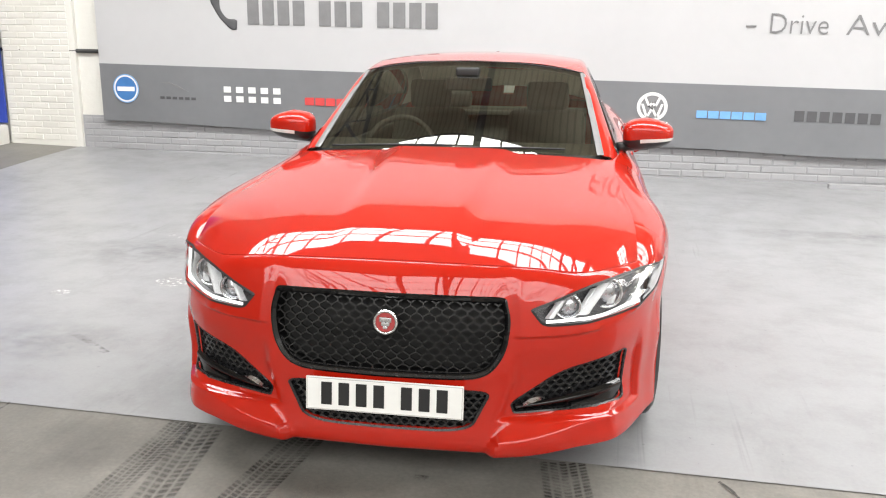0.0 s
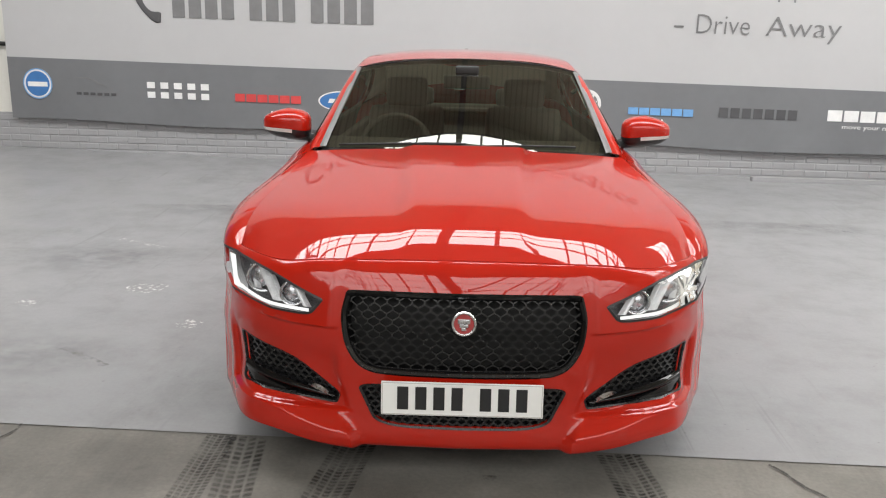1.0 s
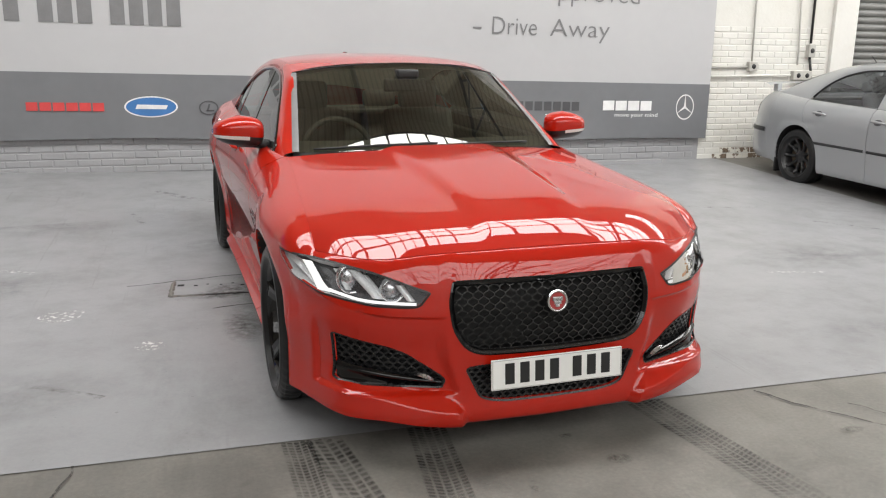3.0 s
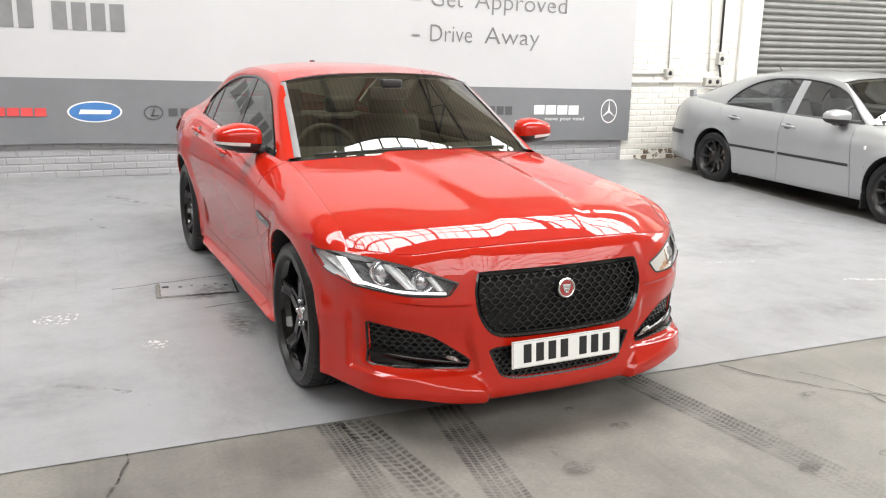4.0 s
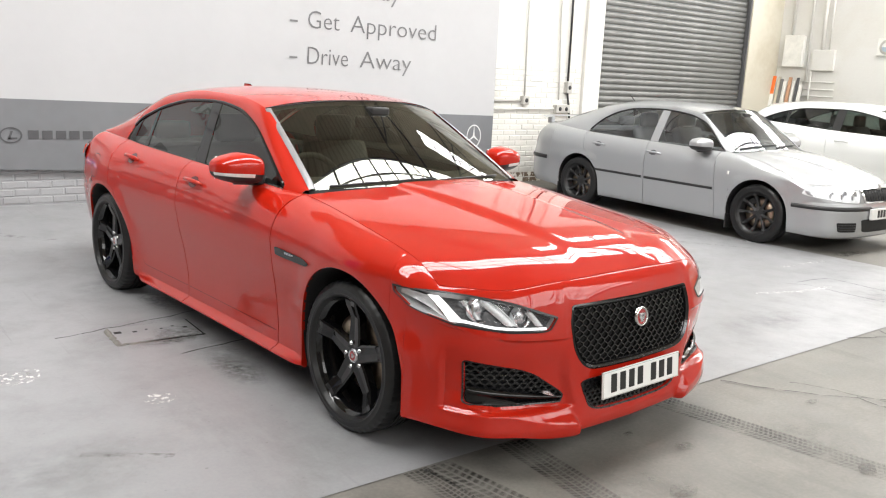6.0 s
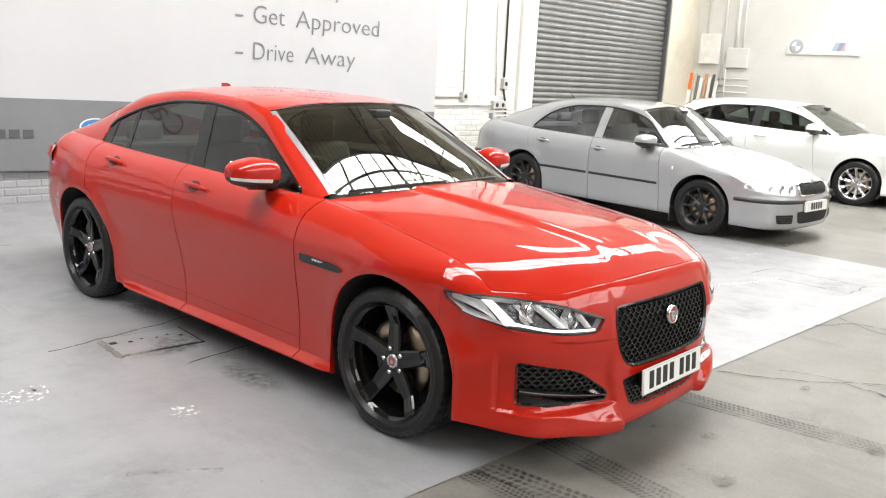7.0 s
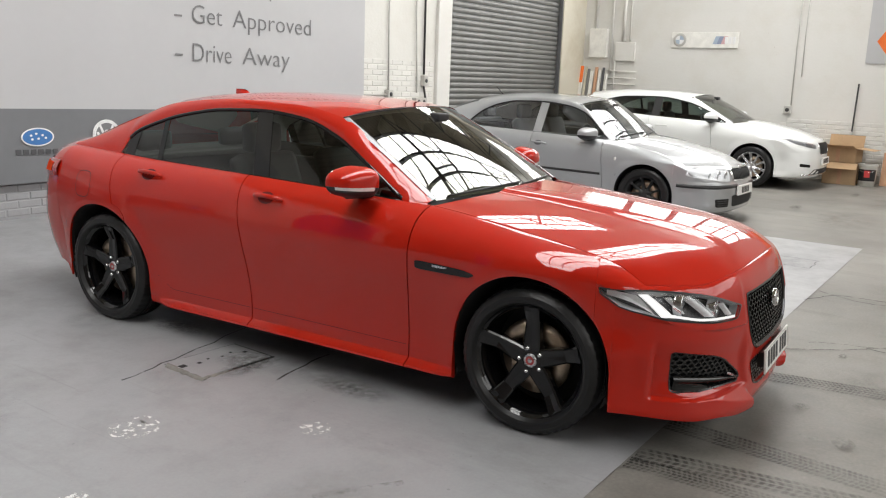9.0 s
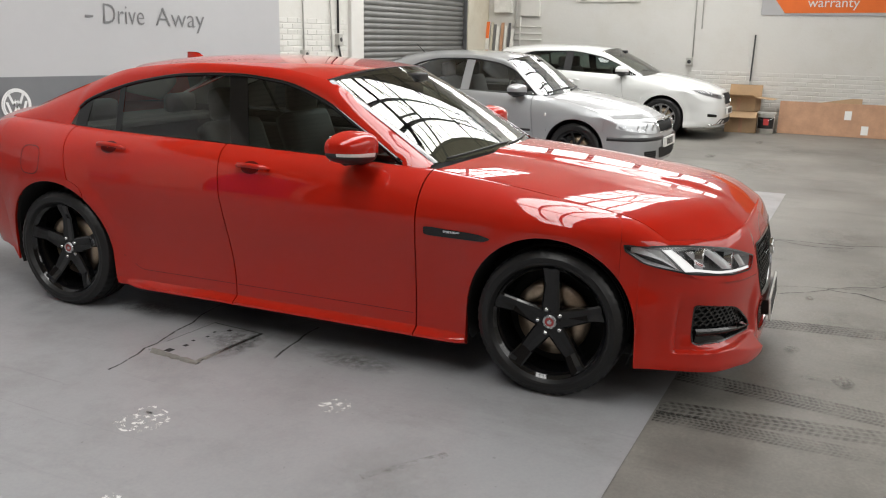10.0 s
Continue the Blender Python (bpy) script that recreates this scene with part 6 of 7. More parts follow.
white_car, BV = make_car("hatchback_car", VO, WHITE_CAR, ALLOY_STYLE, Matrix(), "white five-door hatchback with silver alloy wheels", GLASS, DARK_GLASS)
for sg in (-1, 1):
    lamp = lamp_on(BV, white_car, [(0.43, 0.690, 0.1), (0.62, 0.735, 0.3), (0.835, 0.80, 0.1), (0.80, 0.72, 0.4), (0.66, 0.66, 0.3), (0.45, 0.635, 0.2)], sg, 0.03, LAMP_DARK, label="swept dark headlamp")
    for x in (0.55, 0.67):
        bm = bmesh.new()
        bm_lathe(bm, [(0.034, 0.0), (0.034, -0.006), (0.026, -0.007), (0.0, -0.004)], 18, "Y", Matrix.Translation(BV.PZ(BV.s_x(x) * sg, 0.685 + 0.1 * (x - 0.55), 0.009)))
        part("projector", bm, ALLOY, lamp)
    bm = bmesh.new()
    bm_grid(bm, lambda u, v, sg=sg: BV.PZ(lerp(0.80, 0.89, u) * sg, lerp(0.84, 1.06, v), 0.004), 12, 6)
    part("tail_lamp", bm, LAMP_RED, white_car, "tall red tail lamp")
    bm = bmesh.new()
    poly_fill(bm, BV, [(BV.s_x(x) * sg, z) for x, z in soft_poly([(0.60, 0.40, 0.2), (0.74, 0.42, 0.2), (0.74, 0.37, 0.2), (0.60, 0.36, 0.2)])], 0.004)
    part("fog_lamp", bm, GLOSS_BLACK, white_car)
poly = [(BV.s_x(x), z) for x, z in soft_poly([(-0.33, 0.72, 0.15), (0.33, 0.72, 0.15), (0.29, 0.55, 0.25), (-0.29, 0.55, 0.25)])]
bm = bmesh.new()
poly_fill(bm, BV, poly, 0.004)
gr = part("grille", bm, VOID, white_car, "black grille with a bright surround")
bm = bmesh.new()
ring_band(bm, BV, grow_poly(poly, 0.002, 0.010), poly, 0.004, 0.012)
ring_band(bm, BV, poly, poly, 0.012, 0.004)
part("grille_surround", bm, CHROME, gr)
poly = [(BV.s_x(x), z) for x, z in soft_poly([(-0.50, 0.33, 0.1), (0.50, 0.33, 0.1), (0.62, 0.25, 0.1), (-0.62, 0.25, 0.1)])]
bm = bmesh.new()
poly_fill(bm, BV, poly, 0.003)
part("lower_opening", bm, VOID, white_car)
bm = bmesh.new()
bm_tube(bm, [BV.PZ(BV.s_x(lerp(-0.72, 0.72, i / 30)), 0.245, 0.008) for i in range(31)], 0.010, 6)
part("bumper_lip", bm, CHROME, white_car, "bright bumper lip")
plate_bars(white_car, BV, 0.44, 7)
white_car.matrix_world = pose(9.92, 5.22, 0.0, 0, 0, 0.5)

# ---- the banner on the back wall ----
BAN_Y = 9.24
TILT_B = -0.0165


def ban_z(z, x):
    """Heights on the banner, which hangs a little lower at its right end; z is given at x = 0."""
    return z + TILT_B * x


banner = tagged(empty("banner", pose(0, BAN_Y, 0)), "wide white vinyl banner with a grey lower band of car logos", "banner")


def ban_sheet(name, z0, z1, mat, nz):
    bm = bmesh.new()

    def P(u, v):
        x = lerp(-5.88, 4.41, u)
        z = lerp(z0, z1, v)
        low = 1 - smooth(0.4, 1.6, z)
        sag = 0.012 * math.sin(x * 2.1) * low if v == 0 and z0 < 0.6 else 0
        y = 0.012 * math.sin(x * 1.7 + z) * low + 0.010 * math.sin(x * 4.3 + 2 * z) * low + 0.006 * math.sin(x * 0.9 + z * 1.3)
        return (x, -0.02 + y * 0.3, ban_z(z, x) + sag)
    bm_grid(bm, P, 120, nz)
    bm2 = bm
    ob = part(name, bm2, mat, banner)
    md = ob.modifiers.new("thick", "SOLIDIFY")
    md.thickness, md.offset, md.use_rim = 0.003, 0, False
    return ob


ban_sheet("grey_band", 0.445, 1.112, BANNER_GREY, 10)
ban_sheet("white_field", 1.112, 4.3, BANNER_WHITE, 24)
INK_Y = -0.031


def flat(name, pts, mat, label=""):
    """A thin printed shape on the banner from (x, z) points."""
    bm = bmesh.new()
    f = bm.faces.new([bm.verts.new((x, INK_Y, z)) for x, z in pts])
    if f.normal.y > 0:
        f.normal_flip()
    r = bmesh.ops.extrude_face_region(bm, geom=[f])
    for v in [q for q in r["geom"] if isinstance(q, bmesh.types.BMVert)]:
        v.co.y += 0.004
    bmesh.ops.recalc_face_normals(bm, faces=bm.faces)
    return part(name, bm, mat, banner, label, shade=False)


def oval(name, x, z, rx, rz, mat, inner=0.0, n=40, lift=0.0):
    bm = bmesh.new()
    A = [bm.verts.new((x + rx * math.cos(2 * math.pi * k / n), INK_Y - lift, z + rz * math.sin(2 * math.pi * k / n))) for k in range(n)]
    if inner:
        C = [bm.verts.new((x + rx * inner * math.cos(2 * math.pi * k / n), INK_Y - lift, z + rz * inner * math.sin(2 * math.pi * k / n))) for k in range(n)]
        for k in range(n):
            bm.faces.new((A[k], A[(k + 1) % n], C[(k + 1) % n], C[k]))
    else:
        bm.faces.new(A)
    return part(name, bm, mat, banner, shade=False)


def blocks(name, x0, x1, z0, z1, n, mat, gap=0.42, lean=0.0):
    """A brand name as a row of plain blocks."""
    w = (x1 - x0) / n
    for k in range(n):
        a, b = x0 + w * (k + gap / 2), x0 + w * (k + 1 - gap / 2)
        dz = TILT_B * (a - x0)
        flat(name, [(a, z0 + dz), (b, z0 + dz), (b, z1 + dz), (a, z1 + dz)], mat)


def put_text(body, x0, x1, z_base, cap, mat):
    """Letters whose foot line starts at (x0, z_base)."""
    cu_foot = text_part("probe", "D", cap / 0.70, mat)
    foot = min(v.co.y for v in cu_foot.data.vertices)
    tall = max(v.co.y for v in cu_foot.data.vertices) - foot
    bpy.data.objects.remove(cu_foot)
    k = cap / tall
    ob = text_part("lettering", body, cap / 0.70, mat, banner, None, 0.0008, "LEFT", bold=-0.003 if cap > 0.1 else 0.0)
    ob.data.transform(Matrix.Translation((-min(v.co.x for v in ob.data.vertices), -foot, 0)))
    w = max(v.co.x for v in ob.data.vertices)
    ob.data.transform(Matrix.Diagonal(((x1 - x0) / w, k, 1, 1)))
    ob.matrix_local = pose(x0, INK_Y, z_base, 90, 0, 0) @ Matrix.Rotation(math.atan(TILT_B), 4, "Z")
    return ob


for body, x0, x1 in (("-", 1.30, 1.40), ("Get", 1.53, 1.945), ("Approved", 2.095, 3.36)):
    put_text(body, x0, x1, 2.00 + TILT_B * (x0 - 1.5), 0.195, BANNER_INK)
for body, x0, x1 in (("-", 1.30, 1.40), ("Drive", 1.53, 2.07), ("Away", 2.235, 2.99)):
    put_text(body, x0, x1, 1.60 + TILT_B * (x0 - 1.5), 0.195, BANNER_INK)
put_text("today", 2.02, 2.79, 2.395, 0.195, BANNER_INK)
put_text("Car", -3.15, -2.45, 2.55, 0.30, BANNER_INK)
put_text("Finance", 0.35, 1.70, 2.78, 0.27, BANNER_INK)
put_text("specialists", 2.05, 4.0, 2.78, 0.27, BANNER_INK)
# telephone: handset shape and a row of bars
bm = bmesh.new()
pts = [(-4.36 + 0.26 * (1 - math.cos(a)) - 0.02, INK_Y, 1.99 - 0.34 * math.sin(a)) for a in [math.pi / 2 * i / 10 for i in range(11)]]
bm_tube(bm, [(x, y, z) for x, y, z in pts], [0.05, 0.06, 0.05, 0.035, 0.03, 0.03, 0.03, 0.035, 0.05, 0.06, 0.05], 8)
bmesh.ops.transform(bm, matrix=Matrix.Translation((0, INK_Y, 0)) @ Matrix.Diagonal((1, 0.06, 1, 1)) @ Matrix.Translation((0, -INK_Y, 0)), verts=bm.verts)
part("handset_sign", bm, BANNER_DARKINK, banner)
x = -3.99
for n in (4, 3, 4):
    for k in range(n):
        z0 = 1.655 + TILT_B * (x + 3.99)
        flat("number_bar", [(x, z0), (x + 0.135, z0), (x + 0.135, z0 + 0.265), (x, z0 + 0.265)], BANNER_INK)
        x += 0.178
    x += 0.125
# logos as plain shapes
oval("round_sign", -5.55, 0.925, 0.165, 0.165, BANNER_PALE)
oval("round_sign", -5.55, 0.925, 0.135, 0.135, BANNER_BLUE, lift=0.002)
oval("round_sign", -5.55, 0.925, 0.165, 0.165, BANNER_SKY, inner=0.93, lift=0.003)
flat("sign_bar", [(-5.66, 0.895), (-5.44, 0.895), (-5.44, 0.945), (-5.66, 0.945)], BANNER_PALE).location.y = -0.006
blocks("sign_letter", -5.13, -4.66, 0.815, 0.845, 6, BANNER_DARKINK, 0.3)
flat("leaping_shape", [(-5.12, 1.0), (-4.98, 0.985), (-4.85, 0.93), (-4.76, 0.90), (-4.88, 0.965), (-5.0, 1.01)], BANNER_INK)
blocks("sign_letter", -4.35, -3.60, 0.905, 0.972, 5, BANNER_PALE)
blocks("sign_letter", -4.35, -3.60, 0.800, 0.867, 5, BANNER_PALE)
blocks("sign_letter", -3.35, -2.61, 0.785, 0.868, 6, BANNER_RED, 0.14)
oval("oval_sign", -2.165, 0.815, 0.262, 0.108, BANNER_PALE)
oval("oval_sign", -2.165, 0.815, 0.245, 0.095, BANNER_BLUE, lift=0.002)
flat("script_bar", [(-2.32, 0.795), (-2.02, 0.79), (-2.0, 0.83), (-2.30, 0.84)], BANNER_PALE).location.y = -0.006
oval("ring_sign", -1.595, 0.80, 0.10, 0.075, BANNER_DARKINK, inner=0.84)
flat("ring_stroke", [(-1.62, 0.765), (-1.60, 0.765), (-1.575, 0.84), (-1.595, 0.84)], BANNER_DARKINK)
flat("ring_stroke", [(-1.62, 0.765), (-1.54, 0.765), (-1.54, 0.778), (-1.62, 0.778)], BANNER_DARKINK)
blocks("sign_letter", -1.46, -0.84, 0.765, 0.845, 5, BANNER_DARKINK, 0.25)
oval("oval_sign", -0.265, 0.86, 0.16, 0.085, BANNER_PALE)
oval("oval_sign", -0.265, 0.86, 0.145, 0.073, BANNER_BLUE, lift=0.002)
for sx, sz in ((-0.33, 0.875), (-0.28, 0.89), (-0.22, 0.875), (-0.26, 0.845), (-0.19, 0.85), (-0.32, 0.84)):
    oval("star_dot", sx, sz, 0.013, 0.011, BANNER_PALE, n=8, lift=0.004)
blocks("sign_letter", -0.49, -0.06, 0.705, 0.75, 6, BANNER_DARKINK, 0.3)
oval("round_sign", 0.45, 0.855, 0.155, 0.15, BANNER_PALE)
oval("round_sign", 0.45, 0.855, 0.138, 0.133, BANNER_INK, lift=0.002)
oval("round_sign", 0.45, 0.855, 0.138, 0.133, BANNER_PALE, inner=0.88, lift=0.004)
for a, b, c_, d_ in ((-0.075, 0.10, -0.03, 0.0), (0.075, 0.10, 0.03, 0.0), (-0.03, 0.0, 0.0, 0.05), (0.03, 0.0, 0.0, 0.05), (-0.10, 0.03, -0.05, -0.11), (-0.05, -0.11, 0.0, -0.01), (0.0, -0.01, 0.05, -0.11), (0.05, -0.11, 0.10, 0.03)):
    w = 0.013
    flat("sign_stroke", [(0.45 + a - w, 0.855 + b), (0.45 + a + w, 0.855 + b), (0.45 + c_ + w, 0.855 + d_), (0.45 + c_ - w, 0.855 + d_)], BANNER_PALE).location.y = -0.005
blocks("sign_letter", 0.89, 1.58, 0.755, 0.83, 6, BANNER_SKY, 0.1)
blocks("sign_letter", 1.83, 2.66, 0.745, 0.85, 7, BANNER_DARKINK, 0.22)
blocks("sign_letter", 2.95, 3.62, 0.735, 0.85, 4, BANNER_PALE, 0.12)
put_text("move your mind", 3.12, 3.70, 0.66, 0.045, BANNER_PALE)
oval("ring_sign", 4.075, 0.765, 0.125, 0.155, BANNER_PALE, inner=0.9)
for a in (math.pi / 2, math.pi / 2 + 2.094, math.pi / 2 - 2.094):
    ca, sa = math.cos(a), math.sin(a)
    flat("star_stroke", [(4.075 - 0.014 * sa, 0.765 + 0.014 * ca), (4.075 + 0.12 * ca, 0.765 + 0.15 * sa), (4.075 + 0.014 * sa, 0.765 - 0.014 * ca)], BANNER_PALE)

# ---- fittings on the back wall ----
def pipe(name, pts, r, mat, label, cat="pipe"):
    bm = bmesh.new()
    bm_tube(bm, pts, r, 8)
    return tagged(part(name, bm, mat), label, cat)


WY = NORTH_Y - 0.03
pipe("conduit", [(5.0, WY, 4.6), (5.0, WY, 2.2), (5.02, WY, 1.27)], 0.011, CABLE_GREY, "thin grey conduit down the white brick wall", "conduit")
pipe("conduit", [(5.63, WY, 4.6), (5.64, WY, 2.4), (5.70, WY, 1.45), (5.70, WY, 1.28)], 0.011, CABLE_GREY, "thin grey conduit down the white brick wall", "conduit")
pipe("cable", [(5.84, WY, 4.6), (5.86, WY, 2.6), (5.87, WY, 1.55)], 0.016, BLACK_PLASTIC, "black cable down the white brick wall", "cable")
pipe("cable", [(5.87, WY, 1.4), (5.90, WY - 0.02, 1.2), (5.93, WY - 0.02, 1.02)], 0.016, BLACK_PLASTIC, "short black cable end", "cable")
pipe("wall_rail", [(4.35, WY, 1.245), (5.0, WY, 1.255)], 0.014, CABLE_GREY, "grey pipe along the wall", "pipe")
pipe("wall_rail", [(4.3, WY - 0.01, 1.135), (5.6, WY - 0.01, 1.155)], 0.013, WHITE_PLASTIC, "white painted pipe along the wall", "pipe")
pipe("wall_rail", [(-7.4, WY, 1.355), (-5.86, WY, 1.345)], 0.022, BLACK_PLASTIC, "dark pipe along the white wall", "pipe")
for x, z, w, h in ((5.02, 1.26, 0.06, 0.06), (5.70, 1.15, 0.075, 0.06), (5.83, 1.15, 0.075, 0.06), (5.87, 1.46, 0.05, 0.08)):
    bx = tagged(empty("junction_box", pose(x, WY, z)), "small grey electrical box on the wall", "junction box", "wall boxes")
    bm = bmesh.new()
    bm_box(bm, -w, w, -0.05, 0.03, -h, h, 0.012)
    part("case", bm, CABLE_GREY, bx, shade=False)
    bm = bmesh.new()
    bm_lathe(bm, [(0, -0.056), (0.028, -0.056), (0.034, -0.045)], 16, "Y")
    part("knob", bm, SATIN_BLACK, bx)
pl = tagged(box("blue_banner", -9.0, -7.19, 9.20, 9.23, 0.48, 4.2, BLUE_VINYL), "deep blue vinyl banner on the wall", "banner")
tagged(box("kerb_block", -8.6, -7.18, 9.0, 9.22, 0.12, 0.46, PLASTER, bev=0.03), "low white painted block under the blue banner", "block")
# scrap length of trim at the foot of the wall
bm = bmesh.new()
bm_box(bm, 2.2, 3.7, 9.02, 9.10, floor_z(3, 9.05), floor_z(3, 9.05) + 0.05, 0.006)
tagged(part("timber_batten", bm, BRICK_GREY, shade=False), "grey painted timber batten on the floor by the wall", "batten")
# pilaster at the shutter
tagged(box("wall_north_pilaster", 6.18, SH0, NORTH_Y - 0.06, NORTH_Y, -0.05, EAVES, PLASTER, bev=0.01), "white painted pilaster beside the shutter", "pilaster", kind="structure")

# ---- along the side wall ----
EW = EAST_X


def east_panel(name, y0, y1, z0, z1, thick, mat, label, cat, bev=0.01):
    return tagged(box(name, EW - thick, EW - 0.002, y0, y1, z0, z1, mat, bev=bev), label, cat)


east_panel("wall_cabinet", 8.78, 9.15, 2.01, 2.56, 0.10, WHITE_PLASTIC, "cream electrical cabinet on the side wall", "cabinet")
east_panel("switch_box", 8.20, 8.60, 1.95, 2.31, 0.07, PLASTER, "white painted switch box on the side wall", "switch box")
for y, z0, z1, r in ((9.05, 2.56, 5.0, 0.025), (8.70, 1.7, 5.0, 0.02), (8.45, 2.31, 3.25, 0.03), (8.32, 2.31, 3.25, 0.015), (8.60, 1.2, 1.95, 0.015), (9.45, 0.4, 5.0, 0.05), (5.22, 1.25, 3.25, 0.012), (5.10, 1.75, 3.25, 0.009)):
    pipe("conduit", [(EW - 0.03, y, z1), (EW - 0.03, y + 0.01, (z0 + z1) / 2), (EW - 0.03, y, z0)], r, PLASTER if r > 0.013 else CABLE_GREY, "painted conduit down the side wall", "conduit")
for z in (1.75, 1.62, 1.50):
    pipe("wall_rail", [(EW - 0.03, 8.75, z), (EW - 0.03, 8.15, z)], 0.012, PLASTER, "short painted pipe on the side wall", "pipe")
sock = tagged(empty("socket_box", pose(EW, 5.27, 1.17)), "grey socket on the side wall", "socket")
bm = bmesh.new()
bm_box(bm, -0.07, 0, -0.06, 0.06, -0.07, 0.07, 0.012)
part("case", bm, CABLE_GREY, sock, shade=False)
bm = bmesh.new()
bm_lathe(bm, [(0, -0.085), (0.03, -0.085), (0.038, -0.06)], 16)
part("cover", bm, SATIN_BLACK, sock)
# white sign with round badge and three stripes
sign = tagged(empty("wall_sign", pose(EW - 0.02, 6.87, 2.36)), "long white sign with a round badge and three coloured stripes", "sign")
bm = bmesh.new()
bm_box(bm, -0.015, 0.015, -0.62, 0.62, -0.14, 0.14, 0.004)
part("board", bm, WHITE_PLASTIC, sign, shade=False)
bm = bmesh.new()
bm_lathe(bm, [(0, -0.022), (0.085, -0.022), (0.12, -0.026), (0.125, -0.016)], 32, m=Matrix.Translation((0, 0.46, 0)))
part("round_badge", bm, CABLE_GREY, sign)
for k, mt in enumerate((BANNER_PALE, SIGN_BLUE)):
    bm = bmesh.new()
    for q in (0, 1):
        a0 = math.pi / 2 * (2 * q + k)
        f = [bm.verts.new((-0.028, 0.46, 0))] + [bm.verts.new((-0.028, 0.46 + 0.08 * math.cos(a0 + math.pi / 2 * i / 6), 0.08 * math.sin(a0 + math.pi / 2 * i / 6))) for i in range(7)]
        bm.faces.new(f)
    part("badge_quarters", bm, mt, sign, shade=False)
for k, mt in enumerate((SIGN_BLUE, SIGN_NAVY, SIGN_RED)):
    bm = bmesh.new()
    y = -0.16 - 0.075 * k
    bm.faces.new([bm.verts.new((-0.019, y + a, b)) for a, b in ((0.0, -0.07), (-0.075, -0.07), (-0.125, 0.07), (-0.05, 0.07))])
    part("stripe", bm, mt, sign, shade=False)
bm = bmesh.new()
for a in (-0.40, -0.47, -0.54):
    bm_box(bm, -0.021, -0.015, a - 0.03, a + 0.02, -0.06, 0.06)
part("letter_shape", bm, BANNER_PALE, sign, shade=False)
# orange warranty banner
ob_ = tagged(empty("warranty_banner", pose(EW - 0.015, 0, 0)), "white banner with an orange arrow and the word warranty", "banner")
bm = bmesh.new()
bm_box(bm, -0.004, 0.004, 0.4, 4.12, 2.0, 3.2)
part("white_sheet", bm, BANNER_WHITE, ob_, shade=False)
bm = bmesh.new()
f = bm.faces.new([bm.verts.new((-0.009, y, z)) for y, z in ((3.73, 2.03), (1.0, 2.06), (1.0, 3.0), (3.72, 2.75), (3.98, 2.36))])
part("orange_arrow", bm, ORANGE, ob_, shade=False)
tx = text_part("lettering", "warranty", 0.22, BANNER_PALE, ob_, pose(-0.014, 2.98, 2.20, 90, 0, -90), 0.001)
# broom handle, boxes, bucket, boards
pole = tagged(empty("broom_handle", pose(EW - 0.12, 4.18, 0.0)), "dark broom handle leaning on the side wall", "broom")
bm = bmesh.new()
bm_tube(bm, [(-0.05, 0.06, 0.02), (0.05, 0.0, 0.75), (0.10, -0.01, 1.66)], 0.014, 8)
part("pole", bm, BLACK_PLASTIC, pole)
bm = bmesh.new()
bm_tube(bm, [(0.042, 0.004, 0.7), (0.056, -0.001, 0.86)], 0.0155, 8)
part("collar", bm, CABLE_GREY, pole)


def carton(name, x, y, z, w, d, h, rot, label, flaps):
    t = tagged(empty(name, pose(x, y, z, 0, 0, rot)), label, "box", "cartons")
    bm = bmesh.new()
    k = 0.006
    bm_box(bm, -w / 2, w / 2, -d / 2, d / 2, 0, k)
    for a, b, c_, e in ((-w / 2, -w / 2 + k, -d / 2, d / 2), (w / 2 - k, w / 2, -d / 2, d / 2), (-w / 2, w / 2, -d / 2, -d / 2 + k), (-w / 2, w / 2, d / 2 - k, d / 2)):
        bm_box(bm, a, b, c_, e, 0, h)
    part("carton", bm, CARD, t, shade=False)
    for side, ang in flaps:
        bm = bmesh.new()
        if side in "lr":
            bm_box(bm, -0.003, 0.003, -d / 2, d / 2, 0, w * 0.5)
            m = pose((-w / 2 if side == "l" else w / 2), 0, h, 0, ang, 0)
        else:
            bm_box(bm, -w / 2, w / 2, -0.003, 0.003, 0, d * 0.5)
            m = pose(0, (-d / 2 if side == "f" else d / 2), h, ang, 0, 0)
        part("flap", bm, CARD, t, shade=False, m=m)
    bm = bmesh.new()
    bm_box(bm, -w / 2 - 0.002, -w / 2, -0.03, 0.03, 0.0, h * 0.9)
    part("tape", bm, CHIPBOARD, t, shade=False)
    return t


carton("cardboard_box", 11.02, 4.22, 0.0, 0.42, 0.52, 0.36, 4, "brown cardboard box, crumpled, lower of a stack", [("l", -115), ("b", -100)])
carton("cardboard_box", 11.08, 4.25, 0.365, 0.40, 0.56, 0.24, -7, "brown cardboard box, open, on top of a stack", [("r", 12), ("l", -75), ("f", 95), ("b", -60)])
pail = tagged(empty("paint_bucket", pose(10.95, 3.80, 0.0)), "white paint bucket with a printed label", "bucket")
bm = bmesh.new()
bm_lathe(bm, [(0.0, 0.004), (0.125, 0.0), (0.145, 0.33), (0.152, 0.335), (0.152, 0.36), (0.14, 0.36), (0.135, 0.34)], 36, "Z")
part("tub", bm, WHITE_PLASTIC, pail)
bm = bmesh.new()
for z0, z1, mt in ((0.09, 0.28, INK),):
    bm_grid(bm, lambda u, v: ((0.1355 + 0.007 * v) * math.cos(math.pi * (0.62 + 0.76 * u)), (0.1355 + 0.007 * v) * math.sin(math.pi * (0.62 + 0.76 * u)), lerp(z0, z1, v)), 16, 2)
lab = part("label", bm, INK, pail)
bm = bmesh.new()
